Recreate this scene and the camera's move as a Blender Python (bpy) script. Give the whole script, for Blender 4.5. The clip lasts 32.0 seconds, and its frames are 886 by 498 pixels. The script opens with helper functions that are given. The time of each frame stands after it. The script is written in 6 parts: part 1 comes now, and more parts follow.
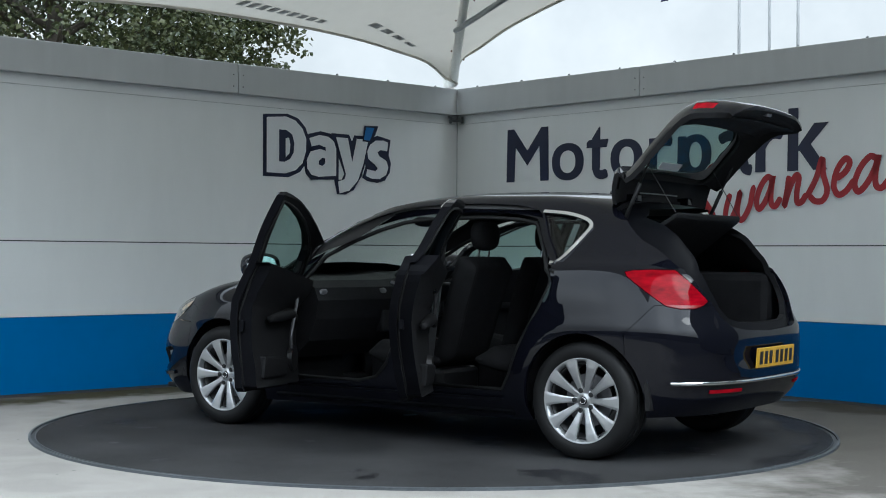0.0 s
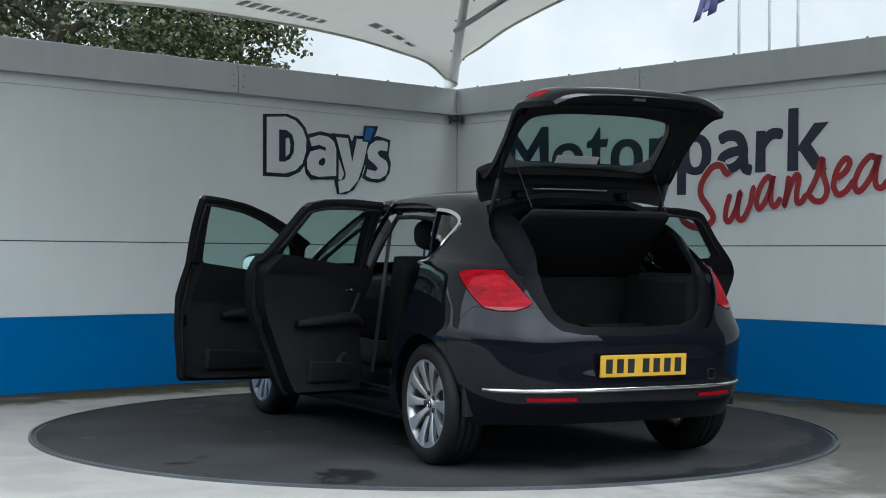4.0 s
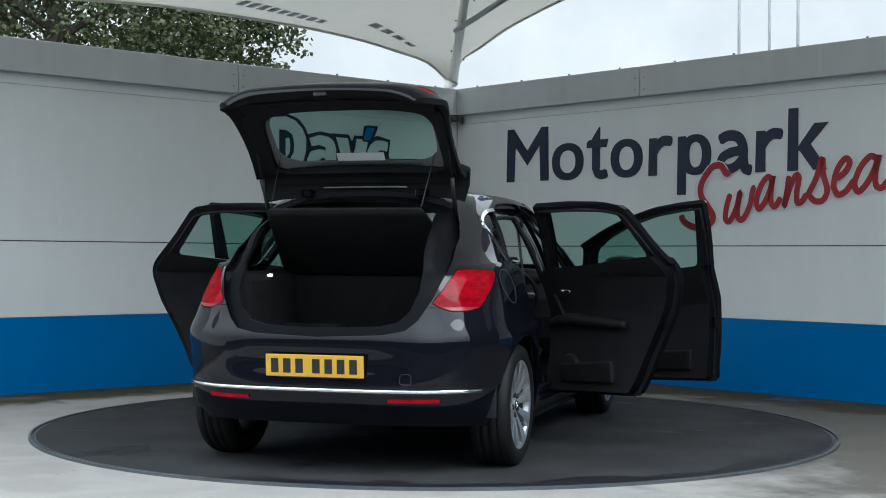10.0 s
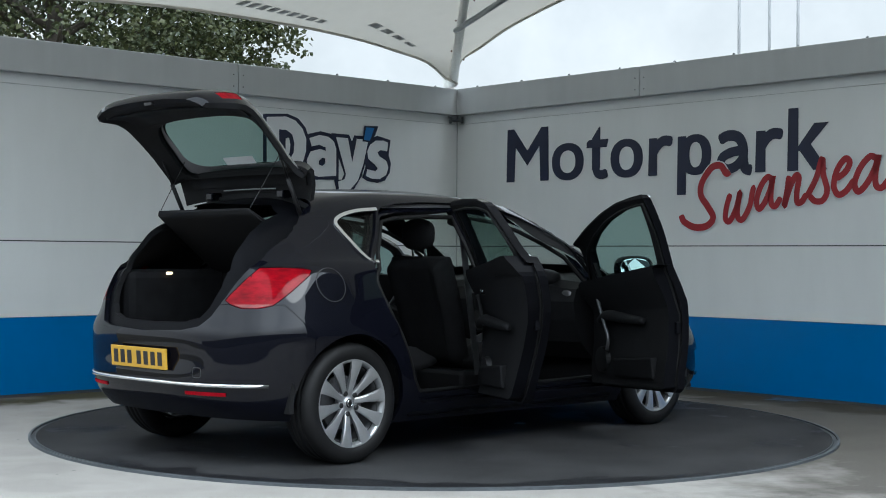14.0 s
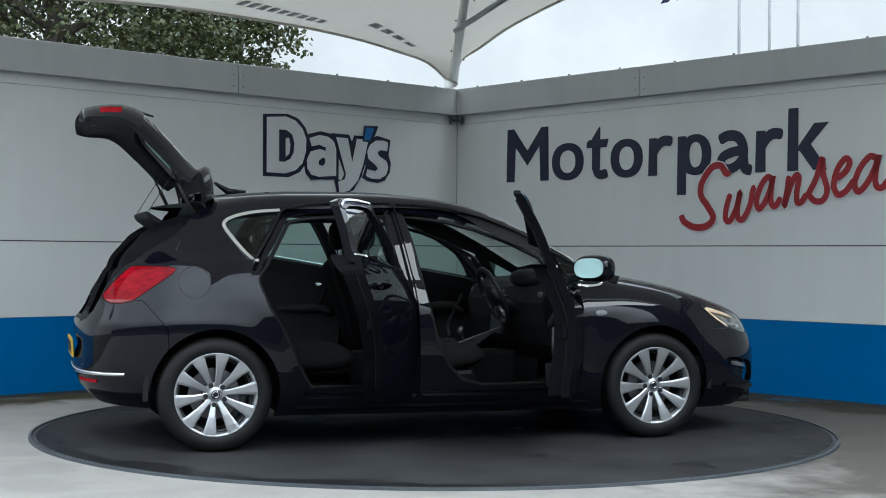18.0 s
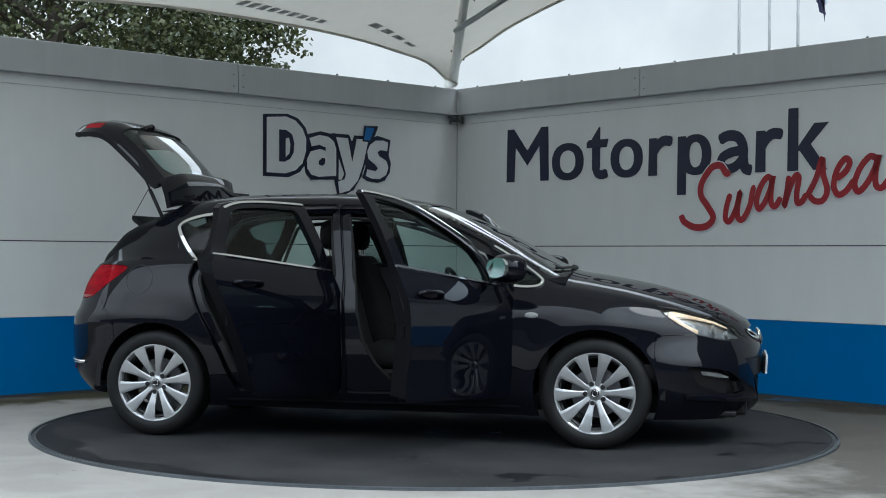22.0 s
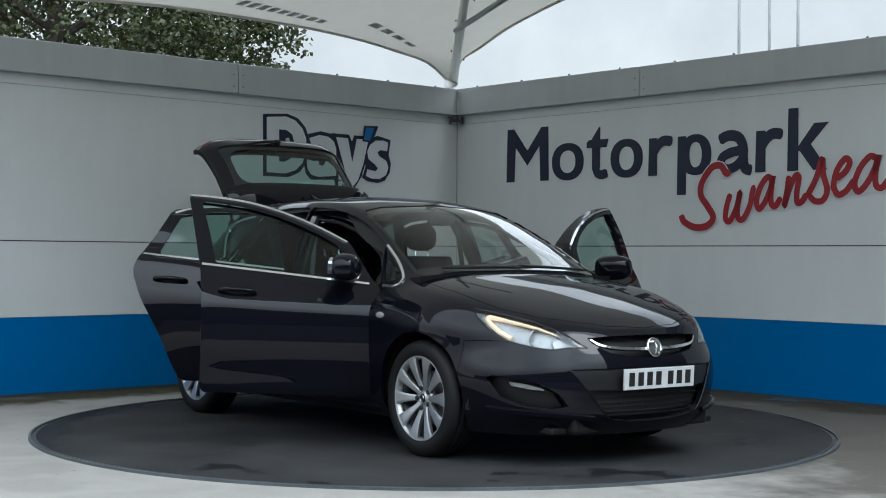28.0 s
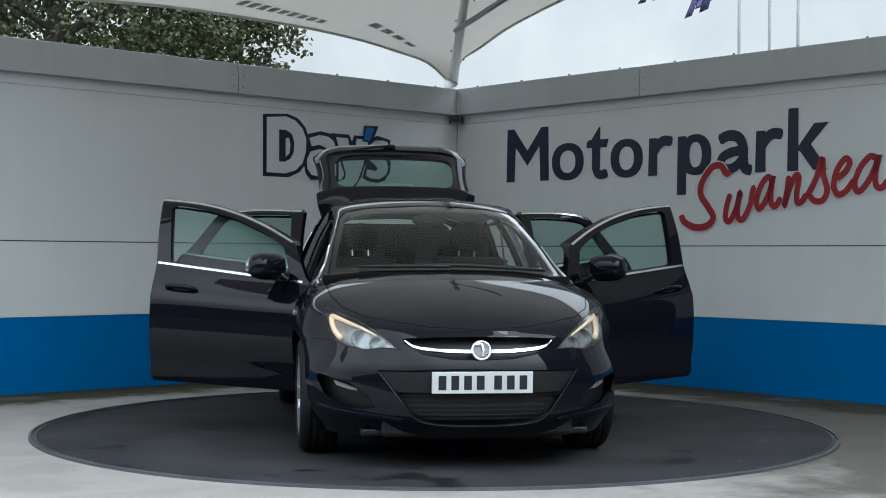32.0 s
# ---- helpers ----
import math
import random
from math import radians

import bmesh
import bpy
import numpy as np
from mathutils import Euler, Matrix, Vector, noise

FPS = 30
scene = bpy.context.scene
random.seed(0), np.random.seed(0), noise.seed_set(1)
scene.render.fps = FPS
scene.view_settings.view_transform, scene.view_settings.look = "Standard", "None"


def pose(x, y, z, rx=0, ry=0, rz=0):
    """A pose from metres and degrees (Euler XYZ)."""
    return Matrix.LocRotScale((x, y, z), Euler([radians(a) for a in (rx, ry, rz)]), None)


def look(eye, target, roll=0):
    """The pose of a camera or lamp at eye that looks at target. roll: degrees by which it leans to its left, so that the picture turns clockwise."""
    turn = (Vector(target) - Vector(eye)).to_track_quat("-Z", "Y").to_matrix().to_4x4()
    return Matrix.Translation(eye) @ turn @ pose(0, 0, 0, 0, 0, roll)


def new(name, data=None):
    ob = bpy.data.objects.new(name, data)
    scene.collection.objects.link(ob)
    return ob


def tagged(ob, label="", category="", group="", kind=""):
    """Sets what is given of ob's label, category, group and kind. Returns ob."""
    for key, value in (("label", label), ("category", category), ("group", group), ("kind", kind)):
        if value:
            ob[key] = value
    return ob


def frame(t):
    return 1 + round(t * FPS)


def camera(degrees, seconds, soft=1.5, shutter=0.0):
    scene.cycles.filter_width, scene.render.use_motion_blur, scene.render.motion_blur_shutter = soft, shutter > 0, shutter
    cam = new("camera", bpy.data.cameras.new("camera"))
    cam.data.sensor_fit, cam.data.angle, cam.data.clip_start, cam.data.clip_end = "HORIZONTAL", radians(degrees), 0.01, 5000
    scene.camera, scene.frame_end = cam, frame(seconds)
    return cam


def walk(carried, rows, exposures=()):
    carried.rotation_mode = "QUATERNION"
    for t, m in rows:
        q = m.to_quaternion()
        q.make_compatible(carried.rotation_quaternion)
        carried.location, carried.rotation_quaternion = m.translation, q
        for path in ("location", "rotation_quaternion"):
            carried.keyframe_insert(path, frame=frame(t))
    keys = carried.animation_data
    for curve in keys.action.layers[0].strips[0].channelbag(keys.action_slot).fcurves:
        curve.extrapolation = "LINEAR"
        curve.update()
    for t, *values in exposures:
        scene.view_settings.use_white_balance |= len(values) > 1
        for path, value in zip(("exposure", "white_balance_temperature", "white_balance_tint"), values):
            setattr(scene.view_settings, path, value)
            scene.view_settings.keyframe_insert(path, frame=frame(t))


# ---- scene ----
# ---- camera: it stands still on a tripod ----
cam = camera(34.458, 32.0, soft=1.0)
EYE = Vector((0.0, -9.3427, 1.116))
STAND = look(EYE, EYE + Vector((0.00497, 0.99998, 0.00502)), 0.362)
walk(cam, [(0.0, STAND), (32.0, STAND)], exposures=[(0.0, 0.20, 5860, 3), (17.0, 0.21, 5860, 3), (20.0, 0.12, 5860, 3), (24.0, 0.05, 5860, 3), (32.0, 0.05, 5860, 3)])

# ---- light: bright overcast day, a tensile canopy overhead ----
world = bpy.data.worlds.new("overcast")
scene.world = world
world.use_nodes = True
wn, wl = world.node_tree.nodes, world.node_tree.links
wn.clear()
w_out = wn.new("ShaderNodeOutputWorld")
w_bg = wn.new("ShaderNodeBackground")
w_sky = wn.new("ShaderNodeTexSky")
w_sky.sky_type = "NISHITA"
w_sky.sun_disc = False
SUN_UP, SUN_TURN = 48.0, 132.0
w_sky.sun_elevation, w_sky.sun_rotation = radians(SUN_UP), radians(SUN_TURN)
SUN_AT = (0.497, -0.448, 0.743)
w_cloud = wn.new("ShaderNodeTexNoise")
w_cloud.inputs["Scale"].default_value, w_cloud.inputs["Detail"].default_value = 2.6, 7.0
w_cloud.inputs["Roughness"].default_value = 0.6
w_ramp = wn.new("ShaderNodeValToRGB")
w_ramp.color_ramp.elements[0].position, w_ramp.color_ramp.elements[0].color = 0.36, (6.35, 6.65, 7.05, 1)
w_ramp.color_ramp.elements[1].position, w_ramp.color_ramp.elements[1].color = 0.62, (9.2, 9.4, 9.7, 1)
w_mix = wn.new("ShaderNodeMix")
w_mix.data_type = "RGBA"
w_mix.inputs[0].default_value = 0.93
w_coord = wn.new("ShaderNodeTexCoord")
wl.new(w_coord.outputs["Generated"], w_cloud.inputs["Vector"])
wl.new(w_cloud.outputs["Fac"], w_ramp.inputs["Fac"])
wl.new(w_sky.outputs["Color"], w_mix.inputs[6])
wl.new(w_ramp.outputs["Color"], w_mix.inputs[7])
# an overcast sky is brighter overhead than along the horizon
w_sep, w_up, w_mul = wn.new("ShaderNodeSeparateXYZ"), wn.new("ShaderNodeMapRange"), wn.new("ShaderNodeVectorMath")
w_up.inputs["From Min"].default_value, w_up.inputs["From Max"].default_value = 0.19, 0.46
w_up.inputs["To Min"].default_value, w_up.inputs["To Max"].default_value = 1.0, 2.6
w_mul.operation = "SCALE"
wl.new(w_coord.outputs["Generated"], w_sep.inputs[0])
wl.new(w_sep.outputs["Z"], w_up.inputs["Value"])
wl.new(w_mix.outputs[2], w_mul.inputs[0])
wl.new(w_up.outputs["Result"], w_mul.inputs["Scale"])
# and brighter round the hidden sun
w_dot, w_glow, w_mul2 = wn.new("ShaderNodeVectorMath"), wn.new("ShaderNodeMapRange"), wn.new("ShaderNodeVectorMath")
w_dot.operation = "DOT_PRODUCT"
w_dot.inputs[1].default_value = SUN_AT
w_glow.inputs["From Min"].default_value, w_glow.inputs["From Max"].default_value = 0.6, 1.0
w_glow.inputs["To Min"].default_value, w_glow.inputs["To Max"].default_value = 1.0, 1.8
w_mul2.operation = "SCALE"
wl.new(w_coord.outputs["Generated"], w_dot.inputs[0])
wl.new(w_dot.outputs["Value"], w_glow.inputs["Value"])
wl.new(w_mul.outputs["Vector"], w_mul2.inputs[0])
wl.new(w_glow.outputs["Result"], w_mul2.inputs["Scale"])
# the haze low down is a touch warmer than the cloud above
w_warm, w_haze, w_mul3 = wn.new("ShaderNodeMapRange"), wn.new("ShaderNodeMix"), wn.new("ShaderNodeVectorMath")
w_warm.inputs["From Min"].default_value, w_warm.inputs["From Max"].default_value = 0.15, 0.55
w_haze.data_type = "RGBA"
w_haze.inputs[6].default_value, w_haze.inputs[7].default_value = (1.03, 1.0, 0.965, 1), (1, 1, 1.01, 1)
w_mul3.operation = "MULTIPLY"
wl.new(w_sep.outputs["Z"], w_warm.inputs["Value"])
wl.new(w_warm.outputs["Result"], w_haze.inputs[0])
wl.new(w_mul2.outputs["Vector"], w_mul3.inputs[0])
wl.new(w_haze.outputs[2], w_mul3.inputs[1])
wl.new(w_mul3.outputs["Vector"], w_bg.inputs["Color"])
w_bg.inputs["Strength"].default_value = 0.1
wl.new(w_bg.outputs["Background"], w_out.inputs["Surface"])

sun_data = bpy.data.lights.new("sun", "SUN")
sun_data.energy, sun_data.angle, sun_data.color = 1.0, radians(25), (1.0, 0.97, 0.93)
sun = new("sun", sun_data)
sun.rotation_euler = (radians(90 - SUN_UP), 0, radians(180 - SUN_TURN))

# ---- materials ----
def shader(name, color, rough=0.5, metal=0.0, vary=0.1, scale=3.0, fine=40.0, bump=0.0, bump_scale=60.0, spec=0.5, coat=0.0, stretch=(1, 1, 1)):
    """A surface whose colour varies at two scales, with fine relief."""
    m = bpy.data.materials.new(name)
    m.use_nodes = True
    n, l = m.node_tree.nodes, m.node_tree.links
    b = n["Principled BSDF"]
    b.inputs["Roughness"].default_value, b.inputs["Metallic"].default_value = rough, metal
    b.inputs["Specular IOR Level"].default_value = spec
    b.inputs["Coat Weight"].default_value = coat
    b.inputs["Coat Roughness"].default_value = 0.02
    tc = n.new("ShaderNodeTexCoord")
    mp = n.new("ShaderNodeMapping")
    mp.inputs["Scale"].default_value = stretch
    l.new(tc.outputs["Object"], mp.inputs["Vector"])
    big, small = n.new("ShaderNodeTexNoise"), n.new("ShaderNodeTexNoise")
    for node, s, d in ((big, scale, 5.0), (small, fine, 4.0)):
        node.inputs["Scale"].default_value, node.inputs["Detail"].default_value = s, d
        l.new(mp.outputs["Vector"], node.inputs["Vector"])
    add = n.new("ShaderNodeMath")
    add.operation = "MULTIPLY_ADD"
    add.inputs[1].default_value = 0.4
    l.new(small.outputs["Fac"], add.inputs[0])
    half = n.new("ShaderNodeMath")
    half.operation = "MULTIPLY"
    half.inputs[1].default_value = 0.6
    l.new(big.outputs["Fac"], half.inputs[0])
    l.new(half.outputs[0], add.inputs[2])
    ramp = n.new("ShaderNodeValToRGB")
    c = Vector(color[:3])
    ramp.color_ramp.elements[0].position, ramp.color_ramp.elements[1].position = 0.32, 0.68
    ramp.color_ramp.elements[0].color = (*[max(0.0, v * (1 - vary)) for v in c], 1)
    ramp.color_ramp.elements[1].color = (*[min(1.0, v * (1 + vary)) for v in c], 1)
    l.new(add.outputs[0], ramp.inputs["Fac"])
    l.new(ramp.outputs["Color"], b.inputs["Base Color"])
    if bump:
        bt = n.new("ShaderNodeTexNoise")
        bt.inputs["Scale"].default_value, bt.inputs["Detail"].default_value = bump_scale, 6.0
        l.new(mp.outputs["Vector"], bt.inputs["Vector"])
        bn = n.new("ShaderNodeBump")
        bn.inputs["Strength"].default_value, bn.inputs["Distance"].default_value = bump, 0.01
        l.new(bt.outputs["Fac"], bn.inputs["Height"])
        l.new(bn.outputs["Normal"], b.inputs["Normal"])
    return m


def mixed(n, l, fac, a, b_):
    mx = n.new("ShaderNodeMix")
    mx.data_type = "RGBA"
    l.new(fac, mx.inputs[0])
    for s, v in ((mx.inputs[6], a), (mx.inputs[7], b_)):
        if hasattr(v, "is_linked"):
            l.new(v, s)
        else:
            s.default_value = (*v, 1)
    return mx.outputs[2]


PANEL = shader("white_panel", (0.74, 0.76, 0.755), 0.38, vary=0.04, scale=0.8, fine=6, bump=0.02, bump_scale=8, stretch=(1, 1, 0.3))
BLUE = shader("blue_panel", (0.0, 0.145, 0.42), 0.35, vary=0.06, scale=0.8, fine=8, bump=0.02, bump_scale=8)
FASCIA = shader("grey_fascia", (0.50, 0.52, 0.525), 0.45, vary=0.07, scale=1.5, fine=9, bump=0.03, bump_scale=12, stretch=(1, 1, 0.25))
JOINT = shader("joint_shadow", (0.06, 0.065, 0.07), 0.7)
CORE = shader("wall_core", (0.35, 0.36, 0.36), 0.7)
NAVY = shader("navy_vinyl", (0.0055, 0.011, 0.040), 0.4, vary=0.1)
RED = shader("red_vinyl", (0.33, 0.012, 0.02), 0.4, vary=0.1)
WHITE = shader("white_vinyl", (0.72, 0.74, 0.75), 0.4, vary=0.03)
SKYBLUE = shader("blue_vinyl", (0.01, 0.16, 0.45), 0.4, vary=0.05)
STEEL = shader("galvanised_steel", (0.24, 0.255, 0.265), 0.42, 0.7, vary=0.2, scale=4, fine=60, bump=0.05)
KERB = shader("dull_steel_ring", (0.085, 0.095, 0.105), 0.6, 0.2, vary=0.4, scale=3, fine=50)
RUST = shader("rusty_bolt", (0.12, 0.06, 0.035), 0.8, vary=0.4)
POSTWHITE = shader("white_post_paint", (0.74, 0.73, 0.69), 0.5, vary=0.12, scale=4, fine=30)
BARK = shader("bark", (0.06, 0.05, 0.04), 0.9, vary=0.4, bump=0.6, bump_scale=20)

# concrete with stains, worn patches and moss along the walls
CORNER = Vector((0.2056, 4.9706))
LEFT_DIR, RIGHT_DIR = Vector((-0.7311, -0.6822)), Vector((0.6552, -0.7555))
LEFT_IN, RIGHT_IN = Vector((0.6822, -0.7311)), Vector((-0.7555, -0.6552))


def concrete():
    m = shader("concrete", (0.36, 0.342, 0.318), 0.9, vary=0.32, scale=1.3, fine=150, bump=0.35, bump_scale=140, spec=0.12)
    n, l = m.node_tree.nodes, m.node_tree.links
    b = n["Principled BSDF"]
    base = b.inputs["Base Color"].links[0].from_socket
    geo = n.new("ShaderNodeNewGeometry")
    noise_ = n.new("ShaderNodeTexNoise")
    noise_.inputs["Scale"].default_value, noise_.inputs["Detail"].default_value = 2.2, 10.0
    noise_.inputs["Roughness"].default_value = 0.62
    l.new(geo.outputs["Position"], noise_.inputs["Vector"])
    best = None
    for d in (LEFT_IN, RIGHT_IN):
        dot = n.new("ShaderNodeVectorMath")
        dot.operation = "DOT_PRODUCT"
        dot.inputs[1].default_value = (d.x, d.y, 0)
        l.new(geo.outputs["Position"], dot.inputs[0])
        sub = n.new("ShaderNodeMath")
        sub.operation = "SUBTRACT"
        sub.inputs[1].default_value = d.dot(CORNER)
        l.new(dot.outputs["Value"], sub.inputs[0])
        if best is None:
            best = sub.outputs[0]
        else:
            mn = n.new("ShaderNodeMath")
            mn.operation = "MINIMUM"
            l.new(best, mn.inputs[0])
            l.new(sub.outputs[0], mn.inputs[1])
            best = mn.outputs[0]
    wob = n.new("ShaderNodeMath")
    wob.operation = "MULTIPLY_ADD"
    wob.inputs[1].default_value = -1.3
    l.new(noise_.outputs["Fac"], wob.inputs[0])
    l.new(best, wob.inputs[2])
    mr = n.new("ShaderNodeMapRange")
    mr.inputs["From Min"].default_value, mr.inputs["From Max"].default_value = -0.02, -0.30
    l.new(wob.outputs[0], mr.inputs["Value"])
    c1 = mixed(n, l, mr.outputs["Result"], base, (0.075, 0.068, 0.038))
    spot = n.new("ShaderNodeTexNoise")
    spot.inputs["Scale"].default_value, spot.inputs["Detail"].default_value = 1.3, 9.0
    l.new(geo.outputs["Position"], spot.inputs["Vector"])
    mr2 = n.new("ShaderNodeMapRange")
    mr2.inputs["From Min"].default_value, mr2.inputs["From Max"].default_value = 0.50, 0.64
    mr2.inputs["To Max"].default_value = 0.5
    l.new(spot.outputs["Fac"], mr2.inputs["Value"])
    c2 = mixed(n, l, mr2.outputs["Result"], c1, (0.19, 0.18, 0.165))
    sepx, damp = n.new("ShaderNodeSeparateXYZ"), n.new("ShaderNodeMath")
    l.new(geo.outputs["Position"], sepx.inputs[0])
    damp.operation = "MULTIPLY_ADD"
    damp.inputs[1].default_value = 3.2
    l.new(noise_.outputs["Fac"], damp.inputs[0])
    l.new(sepx.outputs["X"], damp.inputs[2])
    mr4 = n.new("ShaderNodeMapRange")
    mr4.inputs["From Min"].default_value, mr4.inputs["From Max"].default_value = 2.7, 3.7
    mr4.inputs["To Max"].default_value = 0.78
    l.new(damp.outputs[0], mr4.inputs["Value"])
    c2 = mixed(n, l, mr4.outputs["Result"], c2, (0.062, 0.055, 0.044))
    # beyond y -4.9 the unseen ground is coloured darker, to dim the car's reflections
    yard = n.new("ShaderNodeMapRange")
    yard.inputs["From Min"].default_value, yard.inputs["From Max"].default_value = -4.9, -5.0
    l.new(sepx.outputs["Y"], yard.inputs["Value"])
    c2 = mixed(n, l, yard.outputs["Result"], c2, (0.05, 0.05, 0.052))
    pits = n.new("ShaderNodeTexVoronoi")
    pits.inputs["Scale"].default_value = 5.0
    l.new(geo.outputs["Position"], pits.inputs["Vector"])
    mr3 = n.new("ShaderNodeMapRange")
    mr3.inputs["From Min"].default_value, mr3.inputs["From Max"].default_value = 0.05, 0.03
    l.new(pits.outputs["Distance"], mr3.inputs["Value"])
    l.new(mixed(n, l, mr3.outputs["Result"], c2, (0.09, 0.085, 0.08)), b.inputs["Base Color"])
    return m


CONCRETE = concrete()


def mat_rubber():
    m = shader("turntable_mat", (0.040, 0.040, 0.041), 0.62, vary=0.42, scale=1.6, fine=190, bump=0.35, bump_scale=260, spec=0.12)
    n, l = m.node_tree.nodes, m.node_tree.links
    b = n["Principled BSDF"]
    base = b.inputs["Base Color"].links[0].from_socket
    tc = n.new("ShaderNodeTexCoord")
    wet = n.new("ShaderNodeTexNoise")
    wet.inputs["Scale"].default_value, wet.inputs["Detail"].default_value = 1.3, 9.0
    wet.inputs["Roughness"].default_value = 0.62
    l.new(tc.outputs["Object"], wet.inputs["Vector"])
    mr = n.new("ShaderNodeMapRange")
    mr.inputs["From Min"].default_value, mr.inputs["From Max"].default_value = 0.585, 0.62
    l.new(wet.outputs["Fac"], mr.inputs["Value"])
    # rain water stands along one stretch of the rim
    flat, far, turned = n.new("ShaderNodeVectorMath"), n.new("ShaderNodeVectorMath"), n.new("ShaderNodeVectorMath")
    flat.operation, far.operation, turned.operation = "MULTIPLY", "LENGTH", "DOT_PRODUCT"
    flat.inputs[1].default_value, turned.inputs[1].default_value = (1, 1, 0), (-0.788 / 2.5, -0.616 / 2.5, 0)
    l.new(tc.outputs["Object"], flat.inputs[0])
    l.new(flat.outputs["Vector"], far.inputs[0])
    l.new(flat.outputs["Vector"], turned.inputs[0])
    ragged, reach, stretch_ = n.new("ShaderNodeMath"), n.new("ShaderNodeMapRange"), n.new("ShaderNodeMapRange")
    ragged.operation = "MULTIPLY_ADD"
    ragged.inputs[1].default_value = 0.9
    l.new(wet.outputs["Fac"], ragged.inputs[0])
    l.new(far.outputs["Value"], ragged.inputs[2])
    reach.inputs["From Min"].default_value, reach.inputs["From Max"].default_value = 2.76, 2.82
    l.new(ragged.outputs[0], reach.inputs["Value"])
    stretch_.inputs["From Min"].default_value, stretch_.inputs["From Max"].default_value = 0.62, 0.75
    l.new(turned.outputs["Value"], stretch_.inputs["Value"])
    rim_wet, both_wet = n.new("ShaderNodeMath"), n.new("ShaderNodeMath")
    rim_wet.operation, both_wet.operation = "MULTIPLY", "MAXIMUM"
    l.new(reach.outputs["Result"], rim_wet.inputs[0])
    l.new(stretch_.outputs["Result"], rim_wet.inputs[1])
    l.new(rim_wet.outputs[0], both_wet.inputs[0])
    l.new(mr.outputs["Result"], both_wet.inputs[1])
    l.new(mixed(n, l, both_wet.outputs[0], base, (0.016, 0.016, 0.018)), b.inputs["Base Color"])
    rr = n.new("ShaderNodeMapRange")
    rr.inputs["To Min"].default_value, rr.inputs["To Max"].default_value = 0.8, 0.5
    l.new(both_wet.outputs[0], rr.inputs["Value"])
    l.new(rr.outputs["Result"], b.inputs["Roughness"])
    return m


MAT = mat_rubber()


def membrane(name, color):
    """White coated fabric that lets a little sky light through."""
    m = shader(name, color, 0.6, vary=0.06, scale=0.7, fine=9)
    n, l = m.node_tree.nodes, m.node_tree.links
    b = n["Principled BSDF"]
    tr = n.new("ShaderNodeBsdfTranslucent")
    tr.inputs["Color"].default_value = (*[v * 1.22 for v in color], 1)
    mx = n.new("ShaderNodeMixShader")
    mx.inputs[0].default_value = 0.26
    l.new(b.outputs[0], mx.inputs[1])
    l.new(tr.outputs[0], mx.inputs[2])
    l.new(mx.outputs[0], n["Material Output"].inputs["Surface"])
    return m


FABRIC = membrane("canopy_fabric", (0.49, 0.465, 0.41))
PALE = membrane("pale_print", (0.39, 0.385, 0.37))


def leaf_mat(name, a, b_):
    m = bpy.data.materials.new(name)
    m.use_nodes = True
    n, l = m.node_tree.nodes, m.node_tree.links
    b = n["Principled BSDF"]
    b.inputs["Roughness"].default_value = 0.5
    geo = n.new("ShaderNodeNewGeometry")
    ramp = n.new("ShaderNodeValToRGB")
    ramp.color_ramp.elements[0].color, ramp.color_ramp.elements[1].color = (*a, 1), (*b_, 1)
    l.new(geo.outputs["Random Per Island"], ramp.inputs["Fac"])
    l.new(ramp.outputs["Color"], b.inputs["Base Color"])
    tr = n.new("ShaderNodeBsdfTranslucent")
    l.new(ramp.outputs["Color"], tr.inputs["Color"])
    mx = n.new("ShaderNodeMixShader")
    mx.inputs[0].default_value = 0.25
    l.new(b.outputs[0], mx.inputs[1])
    l.new(tr.outputs[0], mx.inputs[2])
    l.new(mx.outputs[0], n["Material Output"].inputs["Surface"])
    return m


LEAF = leaf_mat("leaf", (0.028, 0.042, 0.016), (0.085, 0.095, 0.035))


# ---- mesh helpers ----
def mesh_of(bm, name, materials, smooth=False):
    me = bpy.data.meshes.new(name)
    bm.normal_update()
    bm.to_mesh(me)
    bm.free()
    for m in materials if isinstance(materials, (list, tuple)) else [materials]:
        me.materials.append(m)
    if smooth:
        me.shade_smooth()
    return me


def part(name, bm, material, parent, label="", smooth=False):
    """One mesh object under a thing or under a part."""
    ob = new(name, mesh_of(bm, name, material, smooth) if isinstance(bm, bmesh.types.BMesh) else bm)
    ob.parent = parent
    if label:
        ob["label"] = label
    return ob


def thing(name, bm, material, label, category, kind="", group="", smooth=False):
    return tagged(new(name, mesh_of(bm, name, material, smooth)), label, category, group, kind)


def empty(name, label, category, m=None, kind="", group=""):
    ob = new(name)
    ob.empty_display_size = 0.2
    if m is not None:
        ob.matrix_basis = m
    return tagged(ob, label, category, group, kind)


def box_pts(bm, p, bevel=0.0, slot=0):
    """A hexahedron from eight corners: the four of one face, then the four opposite."""
    v = [bm.verts.new(q) for q in p]
    fs = [bm.faces.new([v[i] for i in f]) for f in ((0, 3, 2, 1), (4, 5, 6, 7), (0, 1, 5, 4), (1, 2, 6, 5), (2, 3, 7, 6), (3, 0, 4, 7))]
    for f in fs:
        f.material_index = slot
    if bevel:
        es = list({e for f in fs for e in f.edges})
        bmesh.ops.bevel(bm, geom=es, offset=bevel, segments=2, profile=0.5, affect="EDGES")
    return bm


